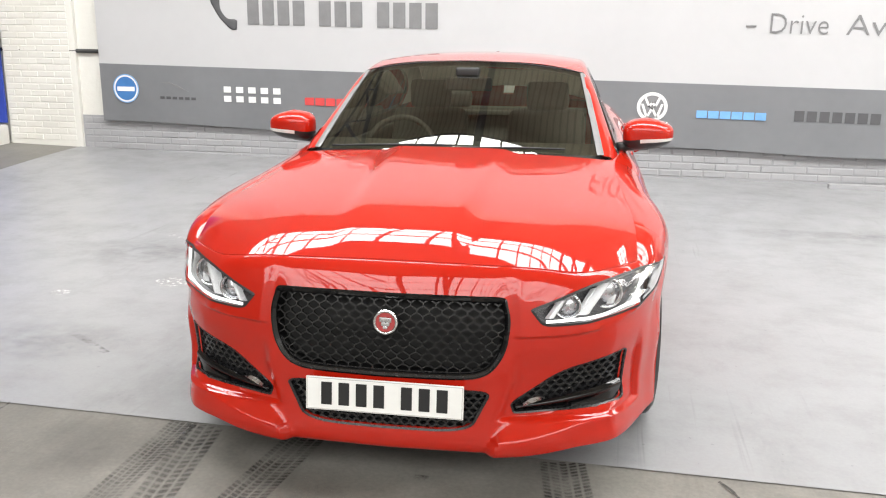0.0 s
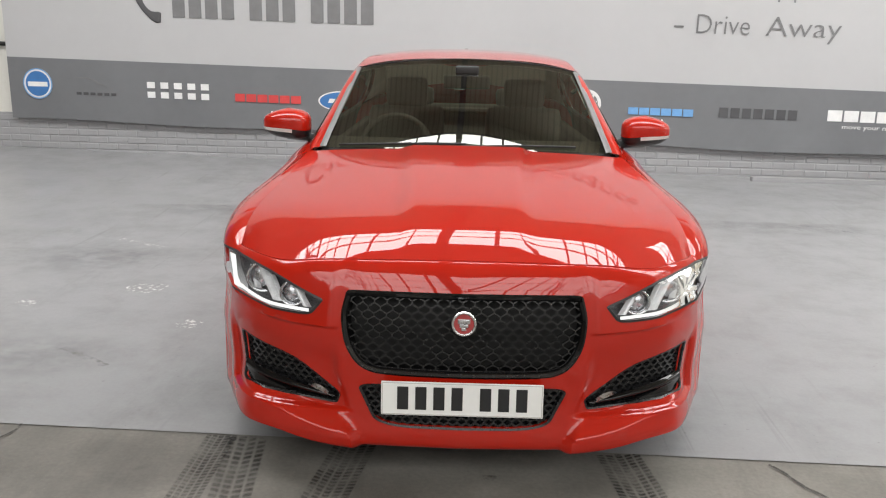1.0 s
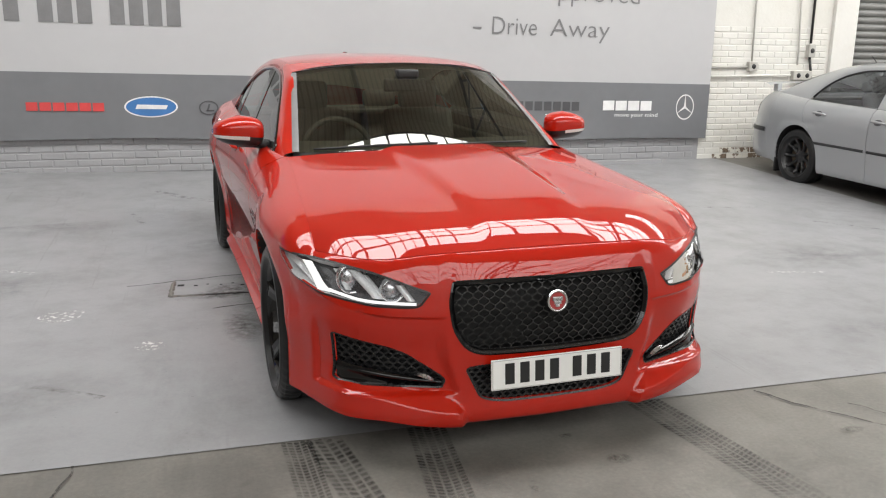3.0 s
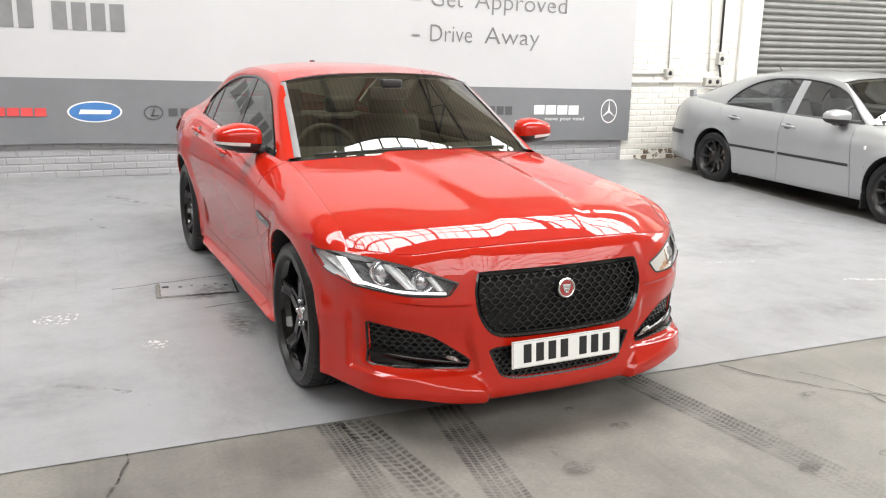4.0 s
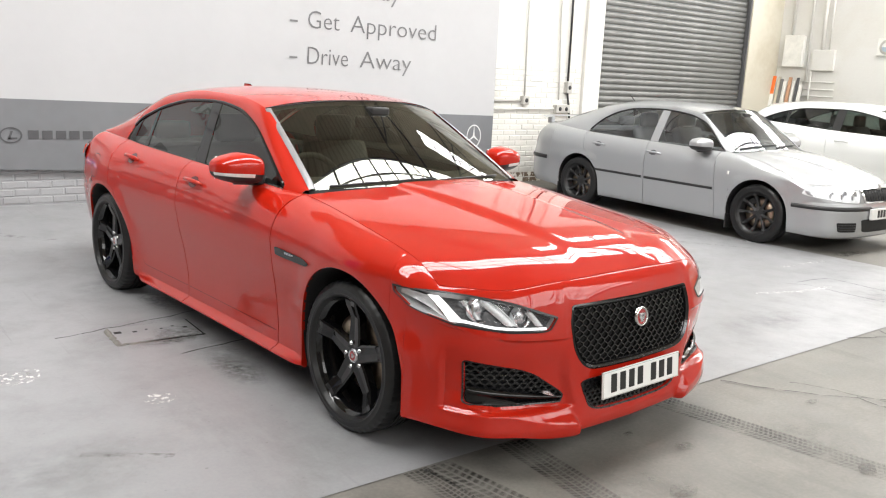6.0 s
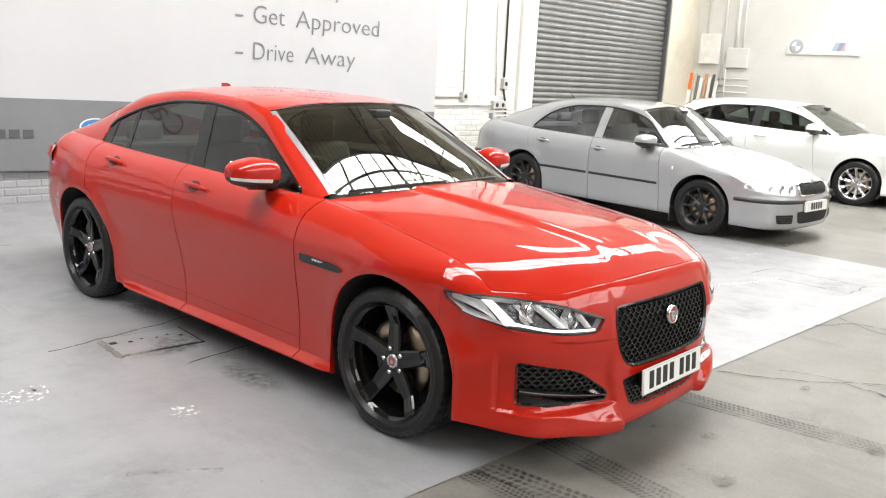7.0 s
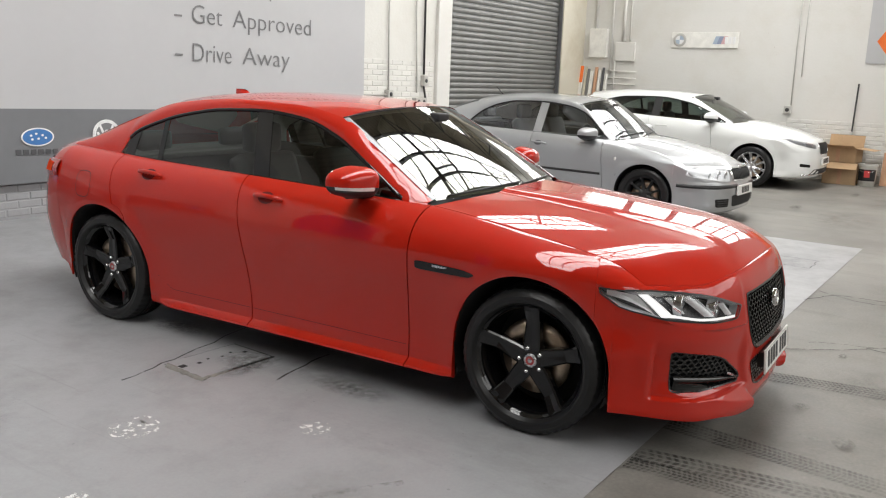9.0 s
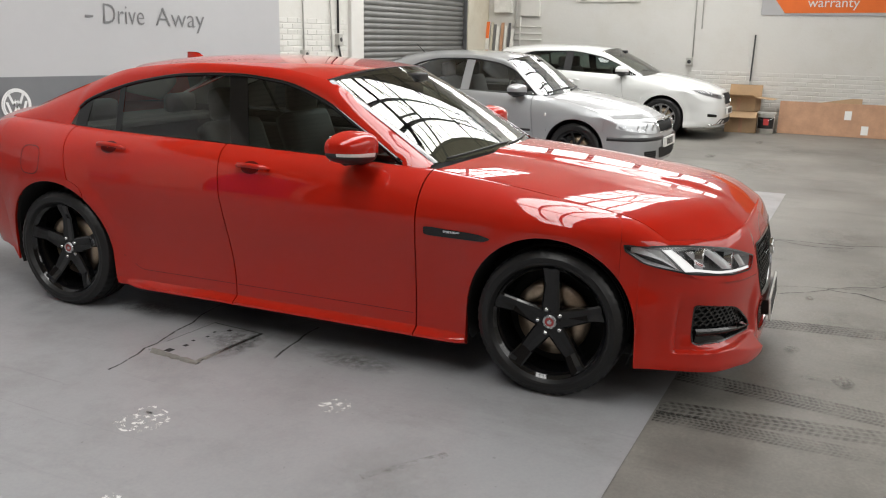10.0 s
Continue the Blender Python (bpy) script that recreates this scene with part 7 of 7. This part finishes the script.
bm_grid(bm, lambda u, v: ((0.138 + 0.006 * v) * math.cos(math.pi * (0.93 + 0.2 * u)), (0.138 + 0.006 * v) * math.sin(math.pi * (0.93 + 0.2 * u)), lerp(0.15, 0.26, v)), 8, 2)
part("label_patch", bm, BANNER_RED, lab)
bm = bmesh.new()
bm_lathe(bm, [(0.153, 0.345), (0.155, 0.36), (0.10, 0.366), (0.0, 0.366)], 36, "Z")
part("lid", bm, CABLE_GREY, pail)
bm = bmesh.new()
bm_tube(bm, [(-0.02 - 0.12 * math.sin(a), 0.15 * math.cos(a), 0.33 - 0.10 * math.sin(a)) for a in [math.pi * i / 12 for i in range(13)]], 0.003, 6)
part("bail", bm, CHROME, pail)
sheet_ = tagged(empty("chipboard_sheet", pose(11.17, 2.55, 0.0, 0, 12, 0)), "reddish chipboard sheet on edge leaning on the wall", "board")
bm = bmesh.new()
bm_box(bm, -0.012, 0.012, -1.7, 1.08, 0.0, 0.56, 0.002)
part("board", bm, CHIPBOARD, sheet_, shade=False)
for y, z in ((-0.02, 0.36), (-0.30, 0.12), (-0.75, 0.42)):
    bm = bmesh.new()
    bm_box(bm, -0.015, -0.0125, y - 0.055, y + 0.055, z - 0.075, z + 0.075)
    part("paper_label", bm, PLATE, sheet_, shade=False)
bm = bmesh.new()
bm_box(bm, -0.004, 0.004, -0.38, 0.38, 0, 0.62, 0.001)
bmesh.ops.bisect_plane(bm, geom=list(bm.verts) + list(bm.edges) + list(bm.faces), plane_co=(0, 0, 0.58), plane_no=(0, 0.18, 1), clear_outer=True)
tagged(part("cardboard_sheet", bm, CARD, shade=False), "torn cardboard sheet behind the chipboard", "cardboard").matrix_world = pose(11.25, 2.72, 0.02, 0, 10, 0)
# boards stacked upright in the corner, some with orange panels
BOARDS = [(9.58, 0.04, SATIN_BLACK, 1.72, "dark", ()), (9.50, 0.10, WHITE_PLASTIC, 1.74, "white", ((0.95, 1.20, 0.0),)), (9.38, 0.11, WHITE_PLASTIC, 1.76, "white", ((1.42, 1.76, 0.0), (0.95, 1.12, 0.0))), (9.27, 0.085, WHITE_PLASTIC, 1.75, "white", ((1.42, 1.75, 0.0), (0.9, 1.05, 0.0))),
          (9.18, 0.05, DIRTY_PLASTER, 1.74, "cream", ()), (9.12, 0.05, STEEL_GREY, 1.70, "grey", ()), (9.05, 0.07, WHITE_PLASTIC, 1.66, "white", ()), (8.96, 0.06, CHIPBOARD, 1.74, "brown", ()), (8.88, 0.05, WHITE_PLASTIC, 1.68, "white", ()), (8.81, 0.045, STEEL_DARK, 1.74, "dark grey", ()), (8.74, 0.06, WHITE_PLASTIC, 1.62, "white", ())]
for y, w, mt, h, lb, panels in BOARDS:
    bm = bmesh.new()
    bm_box(bm, -0.03, 0.0, -w / 2, w / 2, 0, h, 0.004)
    board = tagged(part("leaning_board", bm, mt, shade=False), "narrow %s board leaning upright on the side wall" % (lb if not panels else lb + " and orange"), "board", "leaning boards")
    board.matrix_world = pose(EW - 0.32, y, floor_z(EW, y), 0, 9, 0)
    for z0, z1, _ in panels:
        bm = bmesh.new()
        bm_box(bm, -0.034, -0.0302, -w / 2 + 0.004, w / 2 - 0.004, z0, z1 - 0.004, 0.001)
        part("orange_panel", bm, ORANGE, board, "faded orange printed panel", shade=False)

# ---- on the floor ----
def floor_strip(bm, pts, w, lift=0.003):
    pts = [Vector(p) for p in pts]
    L, R = [], []
    for i, p in enumerate(pts):
        d = (pts[min(i + 1, len(pts) - 1)] - pts[max(i - 1, 0)]).normalized()
        n = Vector((-d.y, d.x)) * (w[i] if isinstance(w, list) else w) / 2
        for S, q in ((L, p + n), (R, p - n)):
            S.append(bm.verts.new((q.x, q.y, floor_z(q.x, q.y) + lift)))
    for i in range(len(pts) - 1):
        bm.faces.new((L[i], L[i + 1], R[i + 1], R[i]))


def worn(name, col, lo, hi, scale):
    """A thin mark that is broken up by wear."""
    n = Nodes(name)
    ge = n.add("NewGeometry")
    fac = n.ramp(n.noise(scale, 6, 0.7, ge.outputs["Position"]), [(lo, (0, 0, 0)), (hi, (1, 1, 1))])
    n.set(Base_Color=col, Roughness=0.7, Alpha=fac)
    return n.mat


CRACK = worn("crack_dark", (0.035, 0.032, 0.03), 0.36, 0.60, 17.0)
SPLASH = worn("white_splash", (0.72, 0.72, 0.71), 0.52, 0.57, 42.0)
SCUFF = worn("grey_scuff", (0.26, 0.255, 0.25), 0.5, 0.9, 14.0)


def tread_mat(name, pitch, ribs):
    """A rubber print: lengthwise ribs crossed by fine tread lines, broken up by wear and fading along its length."""
    n = Nodes(name)
    sep = n.add("SeparateXYZ")
    n.link(n.coords(), sep.inputs[0])
    gen = n.add("SeparateXYZ")
    n.link(n.coords("Generated"), gen.inputs[0])

    def mth(op, a, b=0.0):
        m = n.add("Math")
        m.operation = op
        for sock, v in zip(m.inputs, (a, b)):
            if isinstance(v, (int, float)):
                sock.default_value = v
            else:
                n.link(v, sock)
        return m.outputs[0]
    pos = n.add("NewGeometry").outputs["Position"]
    wob = mth("MULTIPLY", n.noise(5.0, 2, 0.5, pos), 0.02)
    across = n.ramp(mth("FRACT", mth("MULTIPLY", gen.outputs[0], ribs)), [(0.0, (0.1,) * 3), (0.18, (1, 1, 1)), (0.72, (1, 1, 1)), (0.9, (0.1,) * 3)])
    skew = mth("ADD", mth("ADD", sep.outputs[1], wob), mth("MULTIPLY", mth("ABSOLUTE", sep.outputs[0]), 0.35))
    lines = n.ramp(mth("FRACT", mth("DIVIDE", skew, pitch)), [(0.0, (0.35,) * 3), (0.2, (1, 1, 1)), (0.55, (1, 1, 1)), (0.8, (0.35,) * 3)])
    wear = n.ramp(n.noise(6.0, 7, 0.7, pos), [(0.36, (0.08,) * 3), (0.68, (1, 1, 1))])
    fade = n.ramp(gen.outputs[1], [(0.0, (0.9,) * 3), (0.35, (0.75,) * 3), (1.0, (0.05,) * 3)])
    alpha = mth("MULTIPLY", mth("MULTIPLY", across, lines), mth("MULTIPLY", wear, fade))
    n.set(Base_Color=(0.035, 0.033, 0.031), Roughness=0.6, Alpha=alpha)
    return n.mat


TREADS = [tread_mat("tread_print", 0.034, 4), tread_mat("tread_print_fine", 0.022, 5)]


def tyre_mark(a, b, width, kind=0):
    A, C = Vector(a), Vector(b)
    L = (C - A).length
    bm = bmesh.new()
    bm_grid(bm, lambda u, v: (lerp(-width / 2, width / 2, u), L * v, 0), 4, 12)
    ob = tagged(part("tyre_mark", bm, TREADS[kind], shade=False), "dark rubber tyre tread mark on the bare concrete", "tyre mark", kind="stuff")
    tyre_mark.n += 1
    ob.matrix_world = pose(A.x, A.y, 0.0026 + 0.0003 * tyre_mark.n, 0, 0, math.degrees(math.atan2(C.y - A.y, C.x - A.x)) - 90)


tyre_mark.n = 0
tyre_mark((-1.37, 2.89), (-1.20, 1.7), 0.15)
tyre_mark((-0.96, 2.89), (-1.08, 1.7), 0.16, 1)
tyre_mark((0.0, 2.89), (0.22, 1.5), 0.17, 1)
tyre_mark((-1.47, 2.89), (-1.44, 1.9), 0.12, 1)


def crack(pts, w, mat=CRACK, label="irregular crack in the concrete floor"):
    bm = bmesh.new()
    fine = []
    for p, q in zip(pts, pts[1:]):
        for i in range(6):
            t = i / 6
            x, y = lerp(p[0], q[0], t), lerp(p[1], q[1], t)
            fine.append((x + 0.030 * noise.noise(Vector((x * 9, y * 9, 1))), y + 0.030 * noise.noise(Vector((x * 9, y * 9, 5)))))
    fine.append(pts[-1])
    floor_strip(bm, fine, [w * (0.6 + 0.8 * abs(noise.noise(Vector((x * 20, y * 20, 3))))) for x, y in fine], 0.006)
    return tagged(part("floor_crack", bm, mat, shade=False), label, "crack", kind="stuff")


crack([(0.53, 2.87), (0.63, 2.70), (0.77, 2.51), (0.95, 2.33), (0.94, 2.15), (0.83, 1.96), (0.70, 1.7)], 0.015)
crack([(0.96, 2.34), (1.18, 2.04), (1.5, 1.6)], 0.013)
crack([(0.84, 2.64), (0.93, 2.52), (0.99, 2.31), (1.05, 2.1)], 0.008)
crack([(2.36, 2.88), (2.2, 2.62), (2.18, 2.46), (2.3, 2.2)], 0.012)
crack([(-2.26, 2.90), (-2.29, 2.74), (-2.36, 2.45)], 0.014)
crack([(1.98, 2.91), (2.30, 2.75), (2.34, 2.25), (2.6, 1.7)], 0.014)
crack([(-2.2, 5.26), (-1.78, 5.33), (-1.0, 5.5)], 0.013)
crack([(-1.72, 4.685), (-1.25, 4.74)], 0.015)
crack([(3.05, 3.95), (3.20, 3.88), (3.19, 3.12), (3.6, 3.12), (3.6, 3.9), (3.2, 3.95)], 0.010, label="joint round a floor hatch")
for c_, r in (((-2.53, 4.715), 0.11), ((-2.04, 4.115), 0.07), ((-2.45, 4.76), 0.05), ((-3.05, 4.35), 0.06)):
    bm = bmesh.new()
    n_ = 24
    bm.faces.new([bm.verts.new((c_[0] + r * (1 + 0.35 * noise.noise(Vector((k, r * 90, 2)))) * math.cos(2 * math.pi * k / n_), c_[1] + r * (1 + 0.35 * noise.noise(Vector((k, 3, r * 70)))) * math.sin(2 * math.pi * k / n_), 0.0065)) for k in range(n_)])
    tagged(part("paint_splash", bm, SPLASH, shade=False), "white paint splash on the floor", "paint splash", kind="stuff")
for pts, w in (([(-2.13, 8.23), (-1.86, 7.92), (-1.6, 7.7)], 0.10), ([(-2.3, 7.4), (-2.27, 7.3), (-2.2, 7.0)], 0.06), ([(3.4, 6.0), (3.9, 5.4), (4.2, 5.0)], 0.05), ([(2.2, 7.0), (2.8, 6.7), (3.3, 6.6)], 0.05), ([(-2.5, 3.7), (-2.2, 3.5)], 0.04)):
    bm = bmesh.new()
    floor_strip(bm, pts, w, 0.0075)
    tagged(part("floor_scuff", bm, SCUFF, shade=False), "grey scuff mark on the painted floor", "scuff", kind="stuff")


for pts, w in (([(2.5, 3.9), (2.9, 3.75), (3.3, 3.72)], 0.05), ([(1.9, 4.6), (2.3, 4.5)], 0.04), ([(3.6, 4.35), (4.3, 4.3)], 0.05), ([(-3.2, 5.9), (-2.8, 5.7)], 0.05)):
    bm = bmesh.new()
    floor_strip(bm, pts, w, 0.0078)
    tagged(part("pale_scuff", bm, SPLASH, shade=False), "pale flaked scuff on the painted floor", "scuff", kind="stuff")


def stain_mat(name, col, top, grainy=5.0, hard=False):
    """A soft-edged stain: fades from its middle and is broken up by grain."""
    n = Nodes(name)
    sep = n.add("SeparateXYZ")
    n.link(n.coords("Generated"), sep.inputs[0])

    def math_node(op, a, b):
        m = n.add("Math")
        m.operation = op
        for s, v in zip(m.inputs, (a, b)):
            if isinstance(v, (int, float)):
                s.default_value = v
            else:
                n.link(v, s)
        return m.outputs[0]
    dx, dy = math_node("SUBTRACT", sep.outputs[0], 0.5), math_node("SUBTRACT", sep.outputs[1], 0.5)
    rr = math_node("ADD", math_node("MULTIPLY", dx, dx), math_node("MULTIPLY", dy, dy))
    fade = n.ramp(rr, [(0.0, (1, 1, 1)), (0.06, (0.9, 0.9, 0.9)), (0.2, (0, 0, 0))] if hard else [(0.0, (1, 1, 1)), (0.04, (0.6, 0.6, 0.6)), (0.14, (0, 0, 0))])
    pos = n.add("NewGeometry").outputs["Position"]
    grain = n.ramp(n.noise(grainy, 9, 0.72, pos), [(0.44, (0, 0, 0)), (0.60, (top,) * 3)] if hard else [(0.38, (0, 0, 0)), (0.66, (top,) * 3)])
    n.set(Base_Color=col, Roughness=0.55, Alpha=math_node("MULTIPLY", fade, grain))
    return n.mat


DIRT = stain_mat("floor_dirt", (0.10, 0.095, 0.09), 0.28)
OIL = stain_mat("oil_spot", (0.075, 0.070, 0.062), 0.6, 22.0, True)


def stain(x, y, rx, ry, turn, mat, lift, label):
    bm = bmesh.new()
    c, s = math.cos(radians(turn)), math.sin(radians(turn))
    n_ = 28
    bm.faces.new([bm.verts.new((x + rx * math.cos(a) * c - ry * math.sin(a) * s, y + rx * math.cos(a) * s + ry * math.sin(a) * c, floor_z(x, y) + lift)) for a in [2 * math.pi * k / n_ for k in range(n_)]])
    tagged(part("floor_stain", bm, mat, shade=False), label, "stain", kind="stuff")


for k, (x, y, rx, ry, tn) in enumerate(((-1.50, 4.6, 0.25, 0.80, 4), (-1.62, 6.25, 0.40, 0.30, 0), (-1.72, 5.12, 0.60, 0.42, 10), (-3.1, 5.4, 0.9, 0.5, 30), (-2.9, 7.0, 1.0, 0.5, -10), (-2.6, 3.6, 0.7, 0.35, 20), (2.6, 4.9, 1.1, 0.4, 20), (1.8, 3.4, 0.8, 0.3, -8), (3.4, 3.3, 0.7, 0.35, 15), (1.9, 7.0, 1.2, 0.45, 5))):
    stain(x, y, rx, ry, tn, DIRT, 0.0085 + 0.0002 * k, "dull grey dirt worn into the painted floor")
for k, (x, y, rx, ry, tn) in enumerate(((-0.9, 2.35, 0.5, 0.35, 10), (0.2, 2.2, 0.5, 0.4, 0), (1.3, 2.0, 0.8, 0.4, -20), (2.6, 2.3, 0.9, 0.35, 10), (-2.4, 2.5, 0.7, 0.3, 0), (6.5, 3.4, 1.2, 0.5, 12), (8.5, 3.2, 1.0, 0.5, -8), (7.6, 1.8, 1.4, 0.6, 5))):
    stain(x, y, rx, ry, tn, DIRT, 0.0035 + 0.0002 * k, "dark grime on the bare concrete floor")
for k, (x, y, rx, ry, tn) in enumerate(((-0.46, 2.66, 0.055, 0.02, 10), (-0.35, 2.44, 0.07, 0.04, -30), (-0.72, 2.33, 0.03, 0.05, 0), (-0.70, 2.19, 0.10, 0.05, 25), (0.66, 2.42, 0.07, 0.03, 0), (0.52, 1.86, 0.09, 0.03, 20), (0.12, 1.88, 0.10, 0.035, 30), (7.2, 4.1, 0.25, 0.08, 10), (9.3, 3.7, 0.3, 0.07, 0), (4.9, 4.35, 0.35, 0.12, 0))):
    stain(x, y, rx, ry, tn, OIL, 0.0105 + 0.0002 * k, "small dark oil spot on the concrete floor")
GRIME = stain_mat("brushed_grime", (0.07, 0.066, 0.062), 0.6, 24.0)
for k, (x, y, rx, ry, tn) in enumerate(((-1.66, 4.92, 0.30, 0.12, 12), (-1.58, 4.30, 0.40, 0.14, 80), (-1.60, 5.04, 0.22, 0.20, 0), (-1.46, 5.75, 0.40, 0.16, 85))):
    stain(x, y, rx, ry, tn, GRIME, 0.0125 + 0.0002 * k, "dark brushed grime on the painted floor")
# drain cover
cov = tagged(empty("drain_cover", pose(-1.71, 5.12, 0.0, 0, 0, -3)), "worn painted steel drain cover sunk in the floor", "drain cover")
bm = bmesh.new()
bm_box(bm, -0.23, 0.23, -0.155, 0.155, -0.01, 0.010, 0.003)
part("plate", bm, PAINTED, cov, shade=False)
bm = bmesh.new()
for a, b, c_, d_ in ((-0.245, 0.245, -0.172, -0.156), (-0.10, 0.245, 0.156, 0.164), (0.230, 0.242, -0.158, 0.158)):
    bm_box(bm, a, b, c_, d_, -0.005, 0.0065)
part("frame", bm, VOID, cov, "dark open joint round the cover", shade=False)
bm = bmesh.new()
bm_grid(bm, lambda u, v: (-0.252 + 0.035 * v + 0.014 * noise.noise(Vector((u * 9, v, 3))), lerp(-0.19, 0.12, u) + 0.01 * noise.noise(Vector((u * 7, v * 3, 1))), 0.004 + 0.020 * math.sin(math.pi * v) * (0.5 + 0.5 * abs(noise.noise(Vector((u * 5, 2, 2)))) + 0.4 * u)), 24, 6)
bm_grid(bm, lambda u, v: (lerp(-0.24, 0.02, u) + 0.01 * noise.noise(Vector((u * 9, v, 5))), -0.178 + 0.03 * v + 0.010 * noise.noise(Vector((u * 8, v, 9))), 0.004 + 0.014 * math.sin(math.pi * v) * (1 - u) * (0.6 + 0.6 * abs(noise.noise(Vector((u * 6, 4, 2)))))), 20, 6)
part("broken_edge", bm, FLOOR_MAT, cov, "broken raised concrete edge")
for x, y, s_ in ((-0.19, 0.05, 0.02), (-0.10, 0.03, 0.012), (-0.03, 0.05, 0.008), (0.05, 0.03, 0.008), (0.12, 0.05, 0.008), (0.18, 0.0, 0.012)):
    bm = bmesh.new()
    bm_box(bm, x - s_, x + s_, y - s_, y + s_, 0.0102, 0.0108)
    part("lifting_hole", bm, VOID, cov, shade=False)

# ---- bricks ----
def brick_mesh(w, h, d, mat, name):
    me = bpy.data.meshes.new(name)
    c = 0.006
    o = [(0, 0, 0), (w, 0, 0), (w, 0, h), (0, 0, h)]
    f = [(c, -d, c), (w - c, -d, c), (w - c, -d, h - c), (c, -d, h - c)]
    me.from_pydata(o + f, [], [(4, 5, 6, 7), (0, 1, 5, 4), (1, 2, 6, 5), (2, 3, 7, 6), (3, 0, 4, 7)])
    me.materials.append(mat)
    return me


def brickwork(wall_ob, x0, x1, z0, z1, mat, along="x", lim=290, foot=None):
    """Stretcher courses proud of the wall face; each brick is an object under the wall."""
    rng = random.Random(7)
    full = [brick_mesh(0.215, 0.065, d, mat, "brick") for d in (0.004, 0.006, 0.008)]
    half = [brick_mesh(0.1025, 0.065, d, mat, "brick") for d in (0.005, 0.007)]
    bare = [brick_mesh(0.215, 0.065, d, foot, "brick") for d in (0.003, 0.005)] if foot else []
    r, made = 0, 0
    z = z0
    while z + 0.065 < z1 and made < lim:
        x = x0 - (0.1125 if r % 2 else 0)
        while x < x1 and made < lim:
            me, xx = (rng.choice(full), x)
            if x < x0:
                me, xx = rng.choice(half), x0
            elif x + 0.215 > x1:
                if x + 0.1025 > x1:
                    break
                me = rng.choice(half)
            if bare and r < 3 and me in full and rng.random() < (0.85, 0.6, 0.15)[r]:
                me = rng.choice(bare)
            ob = new("brick", me)
            ob.parent = wall_ob
            if along == "x":
                ob.matrix_world = pose(xx + rng.uniform(-0.003, 0.003), NORTH_Y, z + rng.uniform(-0.002, 0.002), 0, rng.uniform(-0.3, 0.3), 0)
            else:
                ob.matrix_world = pose(EAST_X, xx + 0.215, z + rng.uniform(-0.002, 0.002), 0, 0, -90)
            made += 1
            x += 0.225
        z += 0.075
        r += 1


wn_ = bpy.data.objects["wall_north"]
brickwork(wn_, 4.35, 6.16, 0.10, 1.75, BRICK_WHITE, foot=PEELED_BRICK)
plinth = tagged(box("wall_north_plinth", -6.2, 4.35, NORTH_Y - 0.012, NORTH_Y + 0.02, -0.05, 0.60, BRICK_GREY, bev=0.0), "grey painted brick plinth below the banner", "plinth", kind="structure")
NORTH_Y -= 0.012
brickwork(plinth, -6.18, 4.33, 0.135, 0.60, BRICK_GREY, lim=300)
NORTH_Y += 0.012
west_bit = tagged(box("wall_north_pier", -7.18, -6.2, NORTH_Y - 0.05, NORTH_Y + 0.02, -0.05, 4.8, BRICK_WHITE, bev=0.0), "white painted brick pier", "pier", kind="structure")
NORTH_Y -= 0.05
brickwork(west_bit, -7.17, -6.21, 0.29, 2.2, BRICK_WHITE)
NORTH_Y += 0.05
brickwork(bpy.data.objects["wall_east"], 1.9, 5.3, 0.05, 1.05, PLASTER, "y")
